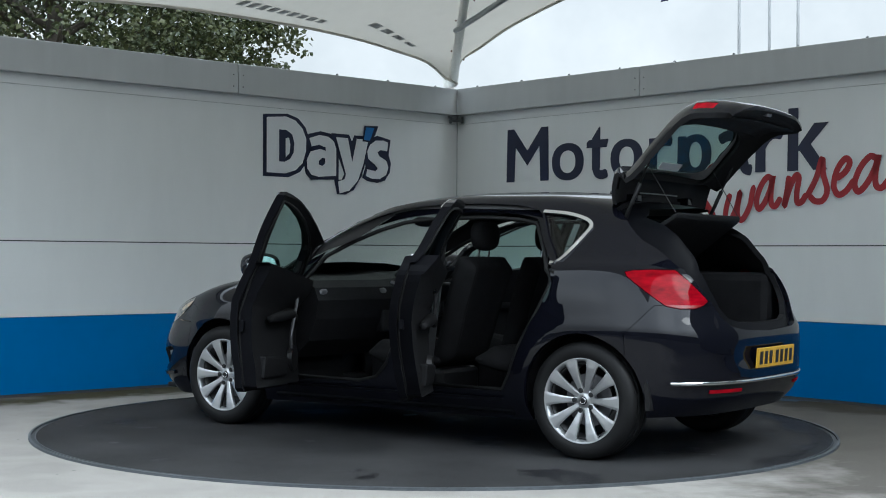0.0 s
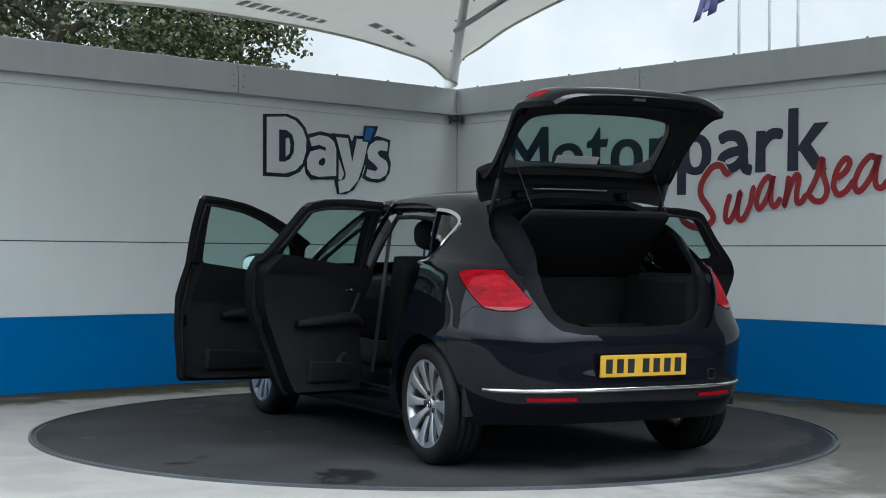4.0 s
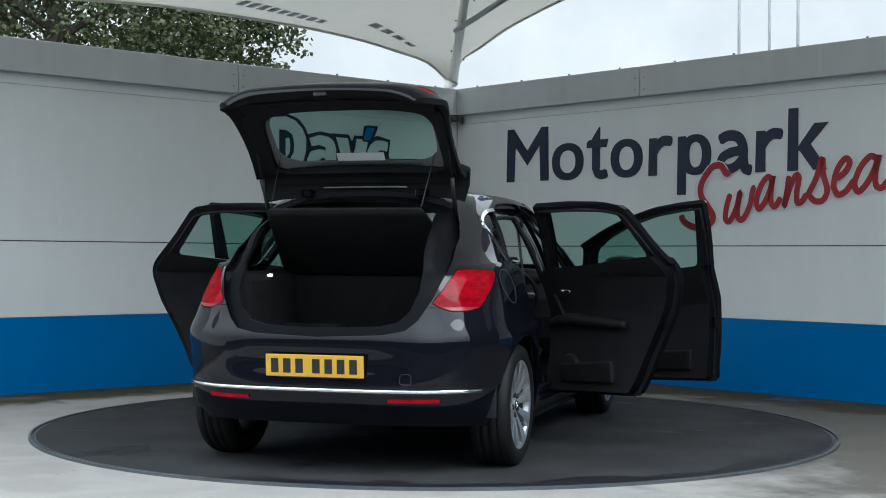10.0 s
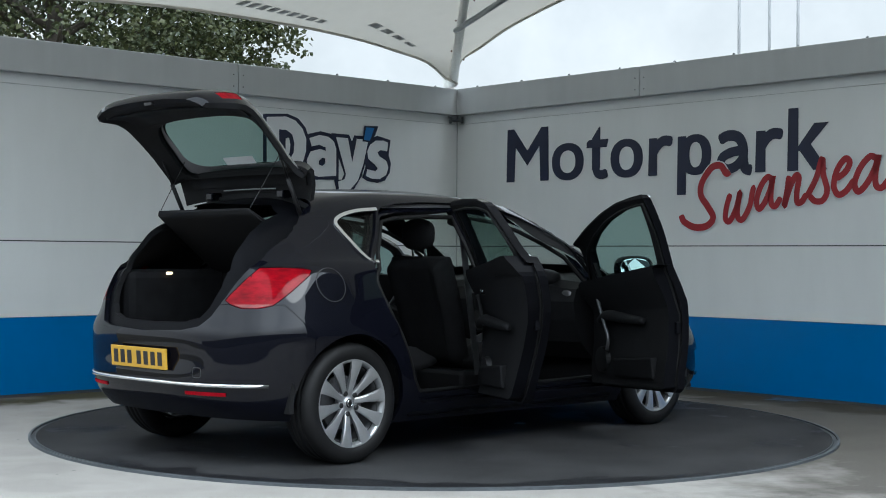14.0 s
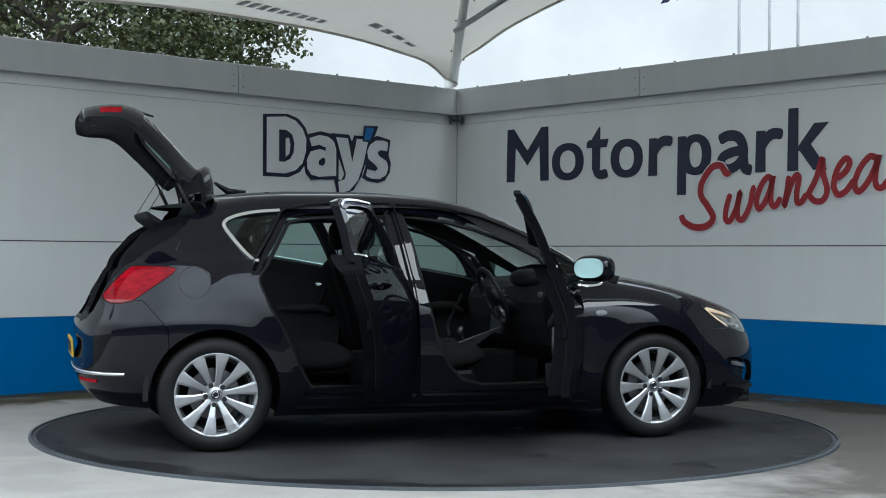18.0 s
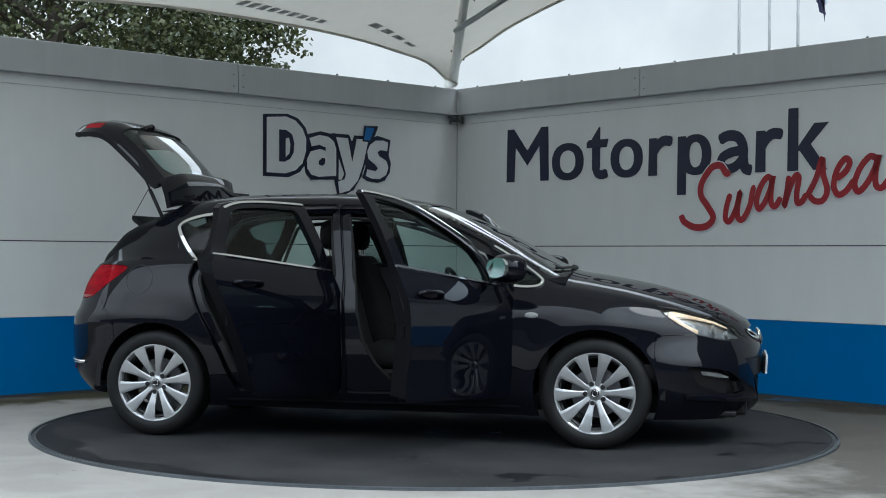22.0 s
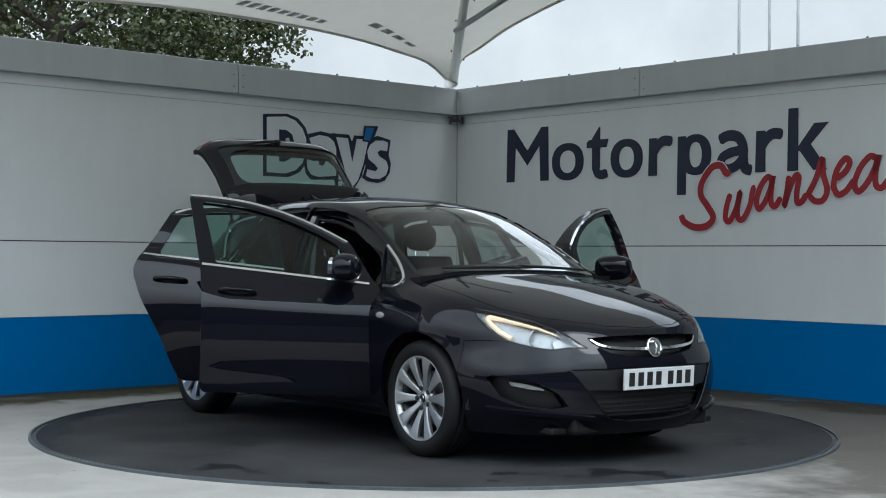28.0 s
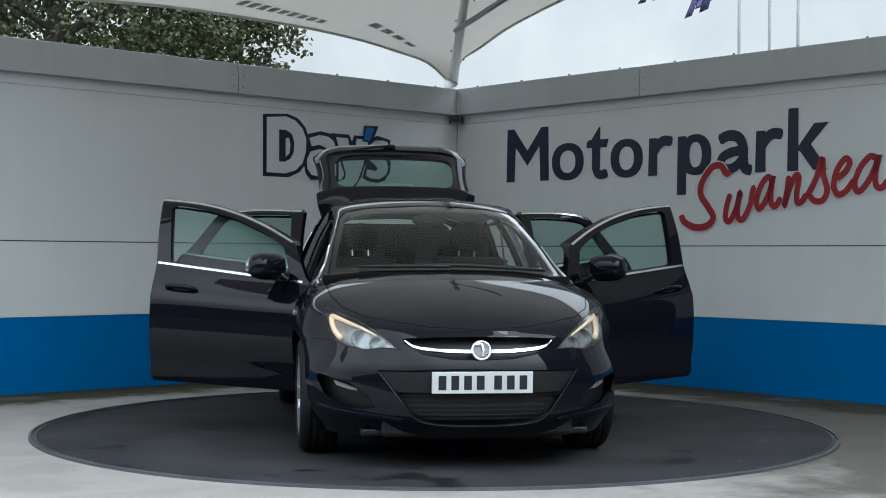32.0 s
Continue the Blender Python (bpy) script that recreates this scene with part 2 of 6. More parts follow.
def box(bm, x0, x1, y0, y1, z0, z1, bevel=0.0, slot=0):
    return box_pts(bm, [(x0, y0, z0), (x1, y0, z0), (x1, y1, z0), (x0, y1, z0), (x0, y0, z1), (x1, y0, z1), (x1, y1, z1), (x0, y1, z1)], bevel, slot)


def tube(bm, path, radius, sides=10, closed=False, flat=1.0, caps=True):
    """A round bar along a path; radius may be one number or one for each point."""
    pts = [Vector(p) for p in path]
    n = len(pts)
    rad = radius if isinstance(radius, (list, tuple)) else [radius] * n
    rings, last = [], None
    for i, p in enumerate(pts):
        a = pts[(i - 1) % n] if (closed or i > 0) else p
        c = pts[(i + 1) % n] if (closed or i < n - 1) else p
        d = (c - a).normalized()
        if last is None:
            last = d.orthogonal().normalized()
        side = (last - d * last.dot(d))
        side = side.normalized() if side.length > 1e-6 else d.orthogonal().normalized()
        last = side
        up = d.cross(side)
        rings.append([bm.verts.new(p + (side * math.cos(k / sides * math.tau) + up * flat * math.sin(k / sides * math.tau)) * rad[i]) for k in range(sides)])
    for i in range(n if closed else n - 1):
        r0, r1 = rings[i], rings[(i + 1) % n]
        for k in range(sides):
            bm.faces.new((r0[k], r0[(k + 1) % sides], r1[(k + 1) % sides], r1[k]))
    if caps and not closed:
        bm.faces.new(rings[0][::-1])
        bm.faces.new(rings[-1])
    return bm


def spline(points, steps=8, closed=False):
    """A smooth line through the points (Catmull-Rom)."""
    p = [Vector(q) for q in points]
    n, out = len(p), []
    for i in range(n if closed else n - 1):
        a, b, c, d = (p[(i + k) % n] if closed else p[min(max(i + k, 0), n - 1)] for k in (-1, 0, 1, 2))
        for j in range(steps):
            t = j / steps
            out.append(0.5 * ((2 * b) + (c - a) * t + (2 * a - 5 * b + 4 * c - d) * t * t + (3 * b - a - 3 * c + d) * t ** 3))
    if not closed:
        out.append(p[-1])
    return out


def wall_pt(side, dist, z, off=0.0):
    """A place by a wall: metres from the corner along it, height, metres out into the yard."""
    d, n_ = (LEFT_DIR, LEFT_IN) if side == "left" else (RIGHT_DIR, RIGHT_IN)
    p = CORNER + d * dist + n_ * off
    return Vector((p.x, p.y, z))


def wall_box(bm, side, d0, d1, z0, z1, o0, o1, bevel=0.0):
    if side == "left":
        d0, d1 = d1, d0
    return box_pts(bm, [wall_pt(side, d, z, o) for z, (d, o) in ((z, q) for z in (z0, z1) for q in ((d0, o1), (d1, o1), (d1, o0), (d0, o0)))], bevel)


# ---- ground and turntable ----
bm = bmesh.new()
bmesh.ops.create_grid(bm, x_segments=40, y_segments=40, size=400)
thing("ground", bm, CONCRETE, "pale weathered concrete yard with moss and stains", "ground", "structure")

DISC_TOP = 0.010
turntable = empty("turntable", "large round dark rubber-topped car turntable set in concrete", "turntable")
bm = bmesh.new()
bmesh.ops.create_circle(bm, cap_ends=True, segments=160, radius=2.508)
bmesh.ops.translate(bm, verts=bm.verts, vec=(0, 0, 0.001))
top = bmesh.ops.extrude_face_region(bm, geom=bm.faces[:])
bmesh.ops.translate(bm, verts=[v for v in top["geom"] if isinstance(v, bmesh.types.BMVert)], vec=(0, 0, DISC_TOP - 0.001))
bmesh.ops.recalc_face_normals(bm, faces=bm.faces)
part("deck", bm, MAT, turntable, "dark grey rubber deck with damp patches")


def ring(bm, r0, r1, z0, z1, seg=160):
    rows = [[bm.verts.new((r * math.cos(k / seg * math.tau), r * math.sin(k / seg * math.tau), z)) for k in range(seg)] for r, z in ((r0, z0), (r0, z1), (r1, z1), (r1, z0))]
    for a in range(4):
        for k in range(seg):
            bm.faces.new((rows[a][k], rows[a][(k + 1) % seg], rows[(a + 1) % 4][(k + 1) % seg], rows[(a + 1) % 4][k]))
    bmesh.ops.recalc_face_normals(bm, faces=bm.faces)
    return bm


part("deck_edge", ring(bmesh.new(), 2.509, 2.514, 0.001, 0.012), KERB, turntable, "thin metal edging strip")
thing("turntable_kerb_ring", ring(bmesh.new(), 2.537, 2.553, 0.0, 0.014), KERB, "dull steel ring set in concrete round the turntable", "ring", "structure")
thing("turntable_gap", ring(bmesh.new(), 2.514, 2.539, 0.0, 0.004), JOINT, "dark gap between turntable and steel ring", "gap", "structure")

# ---- the two walls ----
TOP, FASCIA_LOW = 2.778, 2.518
for side, seam in (("left", 2.71), ("right", 2.46)):
    wall = thing("wall_" + side, wall_box(bmesh.new(), side, -0.3, 7.6, 0.0, 2.74, -0.28, -0.012), CORE,
                 "tall white-panelled yard wall with a blue lower band", "wall", "structure")
    for z0, z1, m in ((0.025, 0.618, BLUE), (0.622, 1.211, PANEL), (1.220, 2.430, PANEL), (2.434, 2.60, PANEL)):
        part("panel", wall_box(bmesh.new(), side, 0.004, 7.6, z0, z1, -0.012, 0.0), m, wall)
    part("joint", wall_box(bmesh.new(), side, 0.003, 7.6, 1.2105, 1.2205, -0.012, -0.004), JOINT, wall)
    part("base_gap", wall_box(bmesh.new(), side, 0.003, 7.6, 0.0, 0.025, -0.012, -0.003), JOINT, wall)
    for a, b in ((-0.05, seam - 0.004), (seam + 0.004, 7.6)):
        part("fascia", wall_box(bmesh.new(), side, a, b, FASCIA_LOW, TOP, -0.3, 0.075, 0.006), FASCIA, wall, "grey metal fascia board")
        for z in (FASCIA_LOW + 0.06, TOP - 0.10):
            x = seam + (-0.05 if a < 1 else 0.05)
            bm = bmesh.new()
            bmesh.ops.create_icosphere(bm, subdivisions=1, radius=0.006)
            bmesh.ops.translate(bm, verts=bm.verts, vec=wall_pt(side, x, z, 0.076))
            part("rivet", bm, JOINT, wall)
    for k in range(11):
        bm = bmesh.new()
        bmesh.ops.create_icosphere(bm, subdivisions=1, radius=0.013)
        bmesh.ops.translate(bm, verts=bm.verts, vec=wall_pt(side, 0.35 + 0.62 * k, TOP + 0.006, 0.05))
        part("cap_screw", bm, STEEL, wall)
bracket = empty("pipe_bracket", "small dark metal bracket in the wall corner", "bracket")
bm = bmesh.new()
p = wall_pt("left", 0.06, 2.47, 0.06)
box(bm, p.x - 0.07, p.x + 0.06, p.y - 0.03, p.y + 0.02, 2.455, 2.475, 0.003)
part("bar", bm, JOINT, bracket)
for dx in (-0.065, 0.05):
    bm = bmesh.new()
    box(bm, p.x + dx - 0.012, p.x + dx + 0.012, p.y - 0.04, p.y + 0.02, 2.44, 2.50, 0.003)
    part("clamp", bm, JOINT, bracket)


# ---- wall lettering ----
def fan(bm, pts, side, off, depth=0.004):
    """A flat cut-out of the outline (distance, height), as thick as its vinyl."""
    front = [bm.verts.new(wall_pt(side, d, z, off + depth)) for d, z in pts]
    back = [bm.verts.new(wall_pt(side, d, z, off)) for d, z in pts]
    bm.faces.new(front)
    bm.faces.new(back[::-1])
    n = len(pts)
    for k in range(n):
        bm.faces.new((front[k], back[k], back[(k + 1) % n], front[(k + 1) % n]))
    bmesh.ops.recalc_face_normals(bm, faces=bm.faces)
    return bm


def stroke(bm, pts, side, width, off, depth=0.004):
    """A brush stroke of even width with round ends, through points (distance, height)."""
    line = spline([(d, z, 0) for d, z in pts], 7)
    n = len(line)
    lft, rgt = [], []
    for i, p in enumerate(line):
        t = (line[min(i + 1, n - 1)] - line[max(i - 1, 0)]).normalized()
        nn = Vector((-t.y, t.x, 0))
        k = width * (0.5 if 1 < i < n - 2 else (0.42 if 0 < i < n - 1 else 0.22))
        lft.append(p + nn * k)
        rgt.append(p - nn * k)
    rows = []
    for a, b in zip(lft, rgt):
        rows.append([bm.verts.new(wall_pt(side, q.x, q.y, o)) for q, o in ((a, off + depth), (b, off + depth), (b, off), (a, off))])
    for i in range(n - 1):
        for k in range(4):
            bm.faces.new((rows[i][k], rows[i][(k + 1) % 4], rows[i + 1][(k + 1) % 4], rows[i + 1][k]))
    bm.faces.new(rows[0])
    bm.faces.new(rows[-1][::-1])
    bmesh.ops.recalc_face_normals(bm, faces=bm.faces)
    return bm


def hoop(bm, side, d, z, hw, hh, td, tz, off, depth=0.004, n=44):
    """A closed round letter bowl: centre, half sizes, thickness at its sides and at its top."""
    rows = []
    for k in range(n):
        a = k / n * math.tau
        c, q = math.copysign(abs(math.cos(a)) ** 0.9, math.cos(a)), math.copysign(abs(math.sin(a)) ** 0.9, math.sin(a))
        o, i = (d + hw * c, z + hh * q), (d + (hw - td) * c, z + (hh - tz) * q)
        rows.append([bm.verts.new(wall_pt(side, *p, w)) for p, w in ((o, off + depth), (i, off + depth), (i, off), (o, off))])
    for k in range(n):
        for j in range(4):
            bm.faces.new((rows[k][j], rows[k][(j + 1) % 4], rows[(k + 1) % n][(j + 1) % 4], rows[(k + 1) % n][j]))
    bmesh.ops.recalc_face_normals(bm, faces=bm.faces)
    return bm


def letter(ch, a, b, z0, z1):
    """A bold cut-out letter between two distances and two heights on the long wall."""
    bm = bmesh.new()
    w, h = b - a, z1 - z0
    at = lambda pts: [(a + w * u, z0 + h * v) for u, v in pts]
    if ch == "M":
        fan(bm, at([(0.0, 0.0), (0.19, 0.0), (0.215, 0.66), (0.5, 0.30), (0.785, 0.66), (0.81, 0.0), (1.0, 0.0), (0.985, 1.0), (0.83, 1.0), (0.5, 0.575), (0.175, 1.0), (0.02, 1.0)]), "right", 0.002)
    elif ch == "o":
        hoop(bm, "right", a + w / 2, z0 + h / 2, w / 2, h / 2, 0.100, 0.068, 0.002)
    elif ch == "t":
        fan(bm, at([(0.24, 0.16), (0.24, 0.78), (0.56, 1.0), (0.60, 1.0), (0.60, 0.20)]), "right", 0.002)
        fan(bm, at([(0.0, 0.60), (0.0, 0.71), (0.12, 0.755), (0.97, 0.755), (0.90, 0.60)]), "right", 0.0035)
        stroke(bm, at([(0.43, 0.30), (0.46, 0.13), (0.66, 0.07), (0.94, 0.105)]), "right", 0.080, 0.005)
    elif ch == "r":
        fan(bm, at([(0.0, 0.0), (0.35, 0.0), (0.35, 0.97), (0.03, 0.97)]), "right", 0.002)
        stroke(bm, at([(0.18, 0.56), (0.36, 0.76), (0.62, 0.885), (0.95, 0.85)]), "right", 0.088, 0.0035)
    elif ch == "p":
        fan(bm, at([(0.0, 0.0), (0.26, 0.0), (0.26, 0.98), (0.02, 0.98)]), "right", 0.002)
        hoop(bm, "right", a + w * 0.545, z0 + h * 0.66, w * 0.455, h * 0.34, 0.098, 0.066, 0.0035)
    elif ch == "a":
        stroke(bm, at([(0.10, 0.80), (0.34, 0.90), (0.62, 0.85), (0.75, 0.62), (0.76, 0.30), (0.82, 0.10), (0.99, 0.045)]), "right", 0.090, 0.002)
        stroke(bm, at([(0.78, 0.53), (0.44, 0.50), (0.19, 0.38), (0.16, 0.20), (0.34, 0.10), (0.56, 0.16), (0.76, 0.34)]), "right", 0.080, 0.0035)
    else:
        fan(bm, at([(0.0, 0.0), (0.265, 0.0), (0.265, 1.0), (0.02, 1.0)]), "right", 0.002)
        fan(bm, at([(0.24, 0.36), (0.66, 0.74), (1.0, 0.74), (0.52, 0.37), (0.24, 0.30)]), "right", 0.0035)
        fan(bm, at([(0.34, 0.40), (0.55, 0.44), (0.98, 0.0), (0.64, 0.0), (0.26, 0.36)]), "right", 0.005)
    return bm


word = empty("wall_lettering", "large navy capital and small letters on white wall", "lettering", kind="structure")
for ch, a, b, z0, z1 in (("M", 0.725, 1.290, 1.83, 2.335), ("o", 1.335, 1.735, 1.822, 2.165), ("t", 1.775, 2.045, 1.825, 2.29), ("o", 2.065, 2.440, 1.820, 2.163),
                         ("r", 2.505, 2.785, 1.825, 2.160), ("p", 2.825, 3.190, 1.650, 2.158), ("a", 3.235, 3.605, 1.815, 2.158), ("r", 3.635, 3.915, 1.812, 2.155), ("k", 3.945, 4.325, 1.808, 2.305)):
    part("letter", letter(ch, a, b, z0, z1), NAVY, word)


# the script word: each letter's strokes in units of its own small height, on a rising line
SCRIPT = {
    "S": [[(1.05, 1.55), (0.95, 1.50), (0.80, 1.72), (0.55, 1.68), (0.28, 1.25), (0.26, 0.88), (0.45, 0.55), (0.60, 0.22), (0.42, -0.02), (0.08, -0.05), (-0.22, 0.12), (-0.30, 0.32)]],
    "w": [[(0.10, 0.98), (-0.02, 0.55), (-0.06, 0.15), (0.08, 0.02), (0.30, 0.45), (0.42, 0.98), (0.34, 0.45), (0.36, 0.10), (0.52, 0.03), (0.74, 0.45), (0.84, 0.98), (0.92, 1.06)]],
    "a": [[(0.66, 0.86), (0.46, 0.98), (0.20, 0.72), (0.04, 0.30), (0.14, 0.04), (0.36, 0.22), (0.58, 0.62), (0.68, 0.98), (0.60, 0.50), (0.62, 0.14), (0.78, 0.06), (0.98, 0.30)]],
    "n": [[(0.20, 1.00), (0.14, 0.55), (0.02, 0.02), (0.22, 0.55), (0.46, 0.95), (0.60, 0.88), (0.52, 0.40), (0.54, 0.08), (0.72, 0.08), (0.90, 0.32)]],
    "s": [[(-0.10, 0.15), (0.20, 0.60), (0.40, 1.12), (0.44, 0.70), (0.56, 0.25), (0.42, 0.0), (0.16, 0.02), (0.0, 0.18)]],
    "e": [[(0.10, 0.48), (0.40, 0.62), (0.56, 0.86), (0.42, 1.0), (0.16, 0.74), (0.04, 0.32), (0.18, 0.04), (0.44, 0.10), (0.72, 0.40)]],
}
script = empty("wall_script", "red brush-script town name rising across white wall", "lettering", kind="structure")
for ch, pos, base, xs, zs in (("S", 2.992, 1.388, 0.375, 0.285), ("w", 3.362, 1.412, 0.305, 0.235), ("a", 3.645, 1.500, 0.250, 0.262), ("n", 3.918, 1.527, 0.235, 0.240),
                              ("s", 4.158, 1.556, 0.285, 0.290), ("e", 4.366, 1.594, 0.270, 0.278), ("a", 4.548, 1.612, 0.320, 0.268)):
    for s in SCRIPT[ch]:
        w = 0.050 if ch != "S" else 0.058
        path = [(pos + x * xs, base + z * zs + 0.10 * x * xs * (ch != "S")) for x, z in s]
        part("halo", stroke(bmesh.new(), path, "right", w + 0.022, 0.0075, 0.001), WHITE, script)
        part("letter", stroke(bmesh.new(), path, "right", w, 0.009), RED, script)

# the other sign is a trade mark: plain outlined slabs in its colours
logo = empty("wall_emblem", "white navy-outlined trade mark slabs with blue accent", "emblem", kind="structure")
FIRST = [(2.393, 2.370), (2.123, 2.390), (2.001, 2.356), (1.919, 2.279), (1.875, 2.184), (1.874, 2.055), (1.912, 1.950), (1.980, 1.870), (2.107, 1.818), (2.389, 1.818)]
FIRST_FACE = [(2.358, 2.344), (2.144, 2.363), (2.037, 2.333), (1.957, 2.265), (1.914, 2.173), (1.917, 2.061), (1.955, 1.952), (2.033, 1.885), (2.150, 1.850), (2.354, 1.853)]
FIRST_EYE = [(2.222, 2.242), (2.143, 2.241), (2.079, 2.206), (2.053, 2.131), (2.060, 2.045), (2.098, 1.984), (2.161, 1.955), (2.220, 1.955)]
SECOND = [(1.886, 2.223), (1.744, 2.256), (1.634, 2.242), (1.562, 2.203), (1.527, 2.127), (1.529, 1.820), (1.850, 1.807), (1.911, 1.856), (1.933, 1.949), (1.921, 2.044), (1.885, 2.098)]
SECOND_FACE = [(1.879, 2.184), (1.766, 2.220), (1.660, 2.211), (1.595, 2.172), (1.565, 2.107), (1.563, 1.854), (1.763, 1.837), (1.850, 1.850), (1.900, 1.908), (1.905, 1.985), (1.869, 2.055), (1.852, 2.117)]
THIRD = [(1.622, 2.247), (1.408, 2.246), (1.371, 2.180), (1.344, 2.243), (1.166, 2.245), (1.181, 2.057), (1.254, 1.858), (1.347, 1.731), (1.445, 1.685), (1.546, 1.685), (1.581, 1.818), (1.491, 1.822), (1.460, 1.876), (1.543, 2.056)]
THIRD_FACE = [(1.566, 2.212), (1.426, 2.212), (1.372, 1.986), (1.317, 2.213), (1.178, 2.207), (1.234, 1.983), (1.302, 1.821), (1.404, 1.723), (1.521, 1.693), (1.540, 1.802), (1.462, 1.827), (1.446, 1.876)]
FOURTH = [(1.178, 2.214), (1.061, 2.257), (0.894, 2.226), (0.917, 2.080), (0.887, 2.000), (0.903, 1.909), (0.962, 1.835), (1.057, 1.809), (1.174, 1.819), (1.244, 1.850), (1.203, 1.958), (1.228, 2.099)]
FOURTH_FACE = [(1.154, 2.166), (1.084, 2.209), (0.989, 2.215), (0.930, 2.197), (0.941, 2.115), (1.024, 2.123), (1.064, 2.099), (1.036, 2.061), (0.952, 2.024), (0.925, 1.962),
               (0.951, 1.889), (1.034, 1.846), (1.128, 1.846), (1.203, 1.869), (1.187, 1.932), (1.082, 1.919), (1.058, 1.947), (1.094, 1.981), (1.176, 2.031), (1.188, 2.101)]
for k, (edge_, face_) in enumerate(((FIRST, FIRST_FACE), (SECOND, SECOND_FACE), (THIRD, THIRD_FACE), (FOURTH, FOURTH_FACE))):
    part("outline", fan(bmesh.new(), edge_, "left", 0.002 + 0.0015 * k, 0.003), NAVY, logo)
    part("slab", fan(bmesh.new(), face_, "left", 0.010 + 0.001 * k, 0.003), WHITE, logo)
part("bar", fan(bmesh.new(), FIRST_EYE, "left", 0.0145, 0.002), NAVY, logo)
part("bar", fan(bmesh.new(), [(2.152, 2.167), (2.115, 2.175), (2.099, 2.111), (2.109, 2.034), (2.151, 1.993)], "left", 0.0170, 0.002), WHITE, logo)
part("bar", fan(bmesh.new(), [(1.870, 2.106), (1.765, 2.130), (1.694, 2.110), (1.690, 2.079), (1.754, 2.093), (1.870, 2.062)], "left", 0.0145, 0.002), NAVY, logo)
part("bar", fan(bmesh.new(), [(1.768, 1.983), (1.731, 2.011), (1.698, 2.009), (1.698, 1.961), (1.731, 1.938), (1.768, 1.949)], "left", 0.0145, 0.002), NAVY, logo)
part("accent", fan(bmesh.new(), [(1.230, 2.339), (1.057, 2.347), (1.096, 2.259), (1.154, 2.187), (1.252, 2.192)], "left", 0.0175, 0.002), NAVY, logo)
part("accent", fan(bmesh.new(), [(1.211, 2.326), (1.109, 2.326), (1.164, 2.204), (1.238, 2.207)], "left", 0.0205, 0.002), SKYBLUE, logo)
# ---- tensile canopy over the yard ----
def curve1(xs, ys):
    """A smooth monotone curve through a few points, as a function."""
    xs, ys = np.array(xs, float), np.array(ys, float)
    if xs[0] > xs[-1]:
        xs, ys = xs[::-1], ys[::-1]
    h, d = np.diff(xs), np.diff(ys) / np.diff(xs)
    m = np.zeros(len(xs))
    m[0], m[-1] = d[0], d[-1]
    for i in range(1, len(xs) - 1):
        if d[i - 1] * d[i] > 0:
            w1, w2 = 2 * h[i] + h[i - 1], h[i] + 2 * h[i - 1]
            m[i] = (w1 + w2) / (w1 / d[i - 1] + w2 / d[i])

    def f(x):
        x = min(max(x, xs[0]), xs[-1])
        i = min(int(np.searchsorted(xs, x, side="right")) - 1, len(h) - 1)
        t = (x - xs[i]) / h[i]
        return float(ys[i] * (1 + 2 * t) * (1 - t) ** 2 + h[i] * m[i] * t * (1 - t) ** 2 + ys[i + 1] * t * t * (3 - 2 * t) + h[i] * m[i + 1] * t * t * (t - 1))
    return f


canopy = empty("tensile_canopy", "white tensile fabric canopy stretched above the turntable", "canopy")
LEFT_RISE = curve1((0, 0.19, 0.31, 0.46, 0.83, 1.19, 1.53, 1.93, 2.5, 3.1, 3.64, 4.2, 6, 9.5), (2.86, 2.905, 2.985, 3.045, 3.10, 3.15, 3.178, 3.20, 3.21, 3.215, 3.20, 3.165, 3.05, 2.86))
RIGHT_RISE = curve1((0, 0.05, 0.13, 0.33, 0.73, 1.12, 1.5, 2.5, 4.5, 7, 9.5), (2.90, 3.06, 3.108, 3.17, 3.32, 3.425, 3.51, 3.66, 3.6, 3.3, 2.86))
APEX = Vector((0.62, -1.6, 5.2))


def ridge(s):
    """From the post in the corner up to the peak."""
    a = Vector((0.165, 5.03, 2.90))
    p = a.lerp(APEX, s)
    p.z = 2.90 + (APEX.z - 2.90) * (s ** 0.80)
    return p


def sail(side):
    bm = bmesh.new()
    n, k = 36, 14
    rise, L = (LEFT_RISE, 9.5) if side == "left" else (RIGHT_RISE, 9.5)
    rows = []
    for i in range(n + 1):
        s = (i / n) ** 1.6
        d = s * L
        e = wall_pt(side, d - (0.0 if side == "left" else 0.04), rise(d), 0.0)
        r = ridge(s)
        row = []
        for j in range(k + 1):
            t = j / k
            p = e.lerp(r, t)
            p.z += 0.10 * math.sin(math.pi * t) * min(1.0, s * 3)
            row.append(bm.verts.new(p))
        rows.append(row)
    for i in range(n):
        for j in range(k):
            bm.faces.new((rows[i][j], rows[i + 1][j], rows[i + 1][j + 1], rows[i][j + 1]))
    return bm, [r[0].co.copy() for r in rows]


for side in ("left", "right"):
    bm, edge = sail(side)
    part("sail", bm, FABRIC, canopy, smooth=True)
    part("edge_cable", tube(bmesh.new(), [p + Vector((0, 0, -0.012)) for p in edge], 0.013, 8), FABRIC, canopy, "rolled hem with edge cable", True)
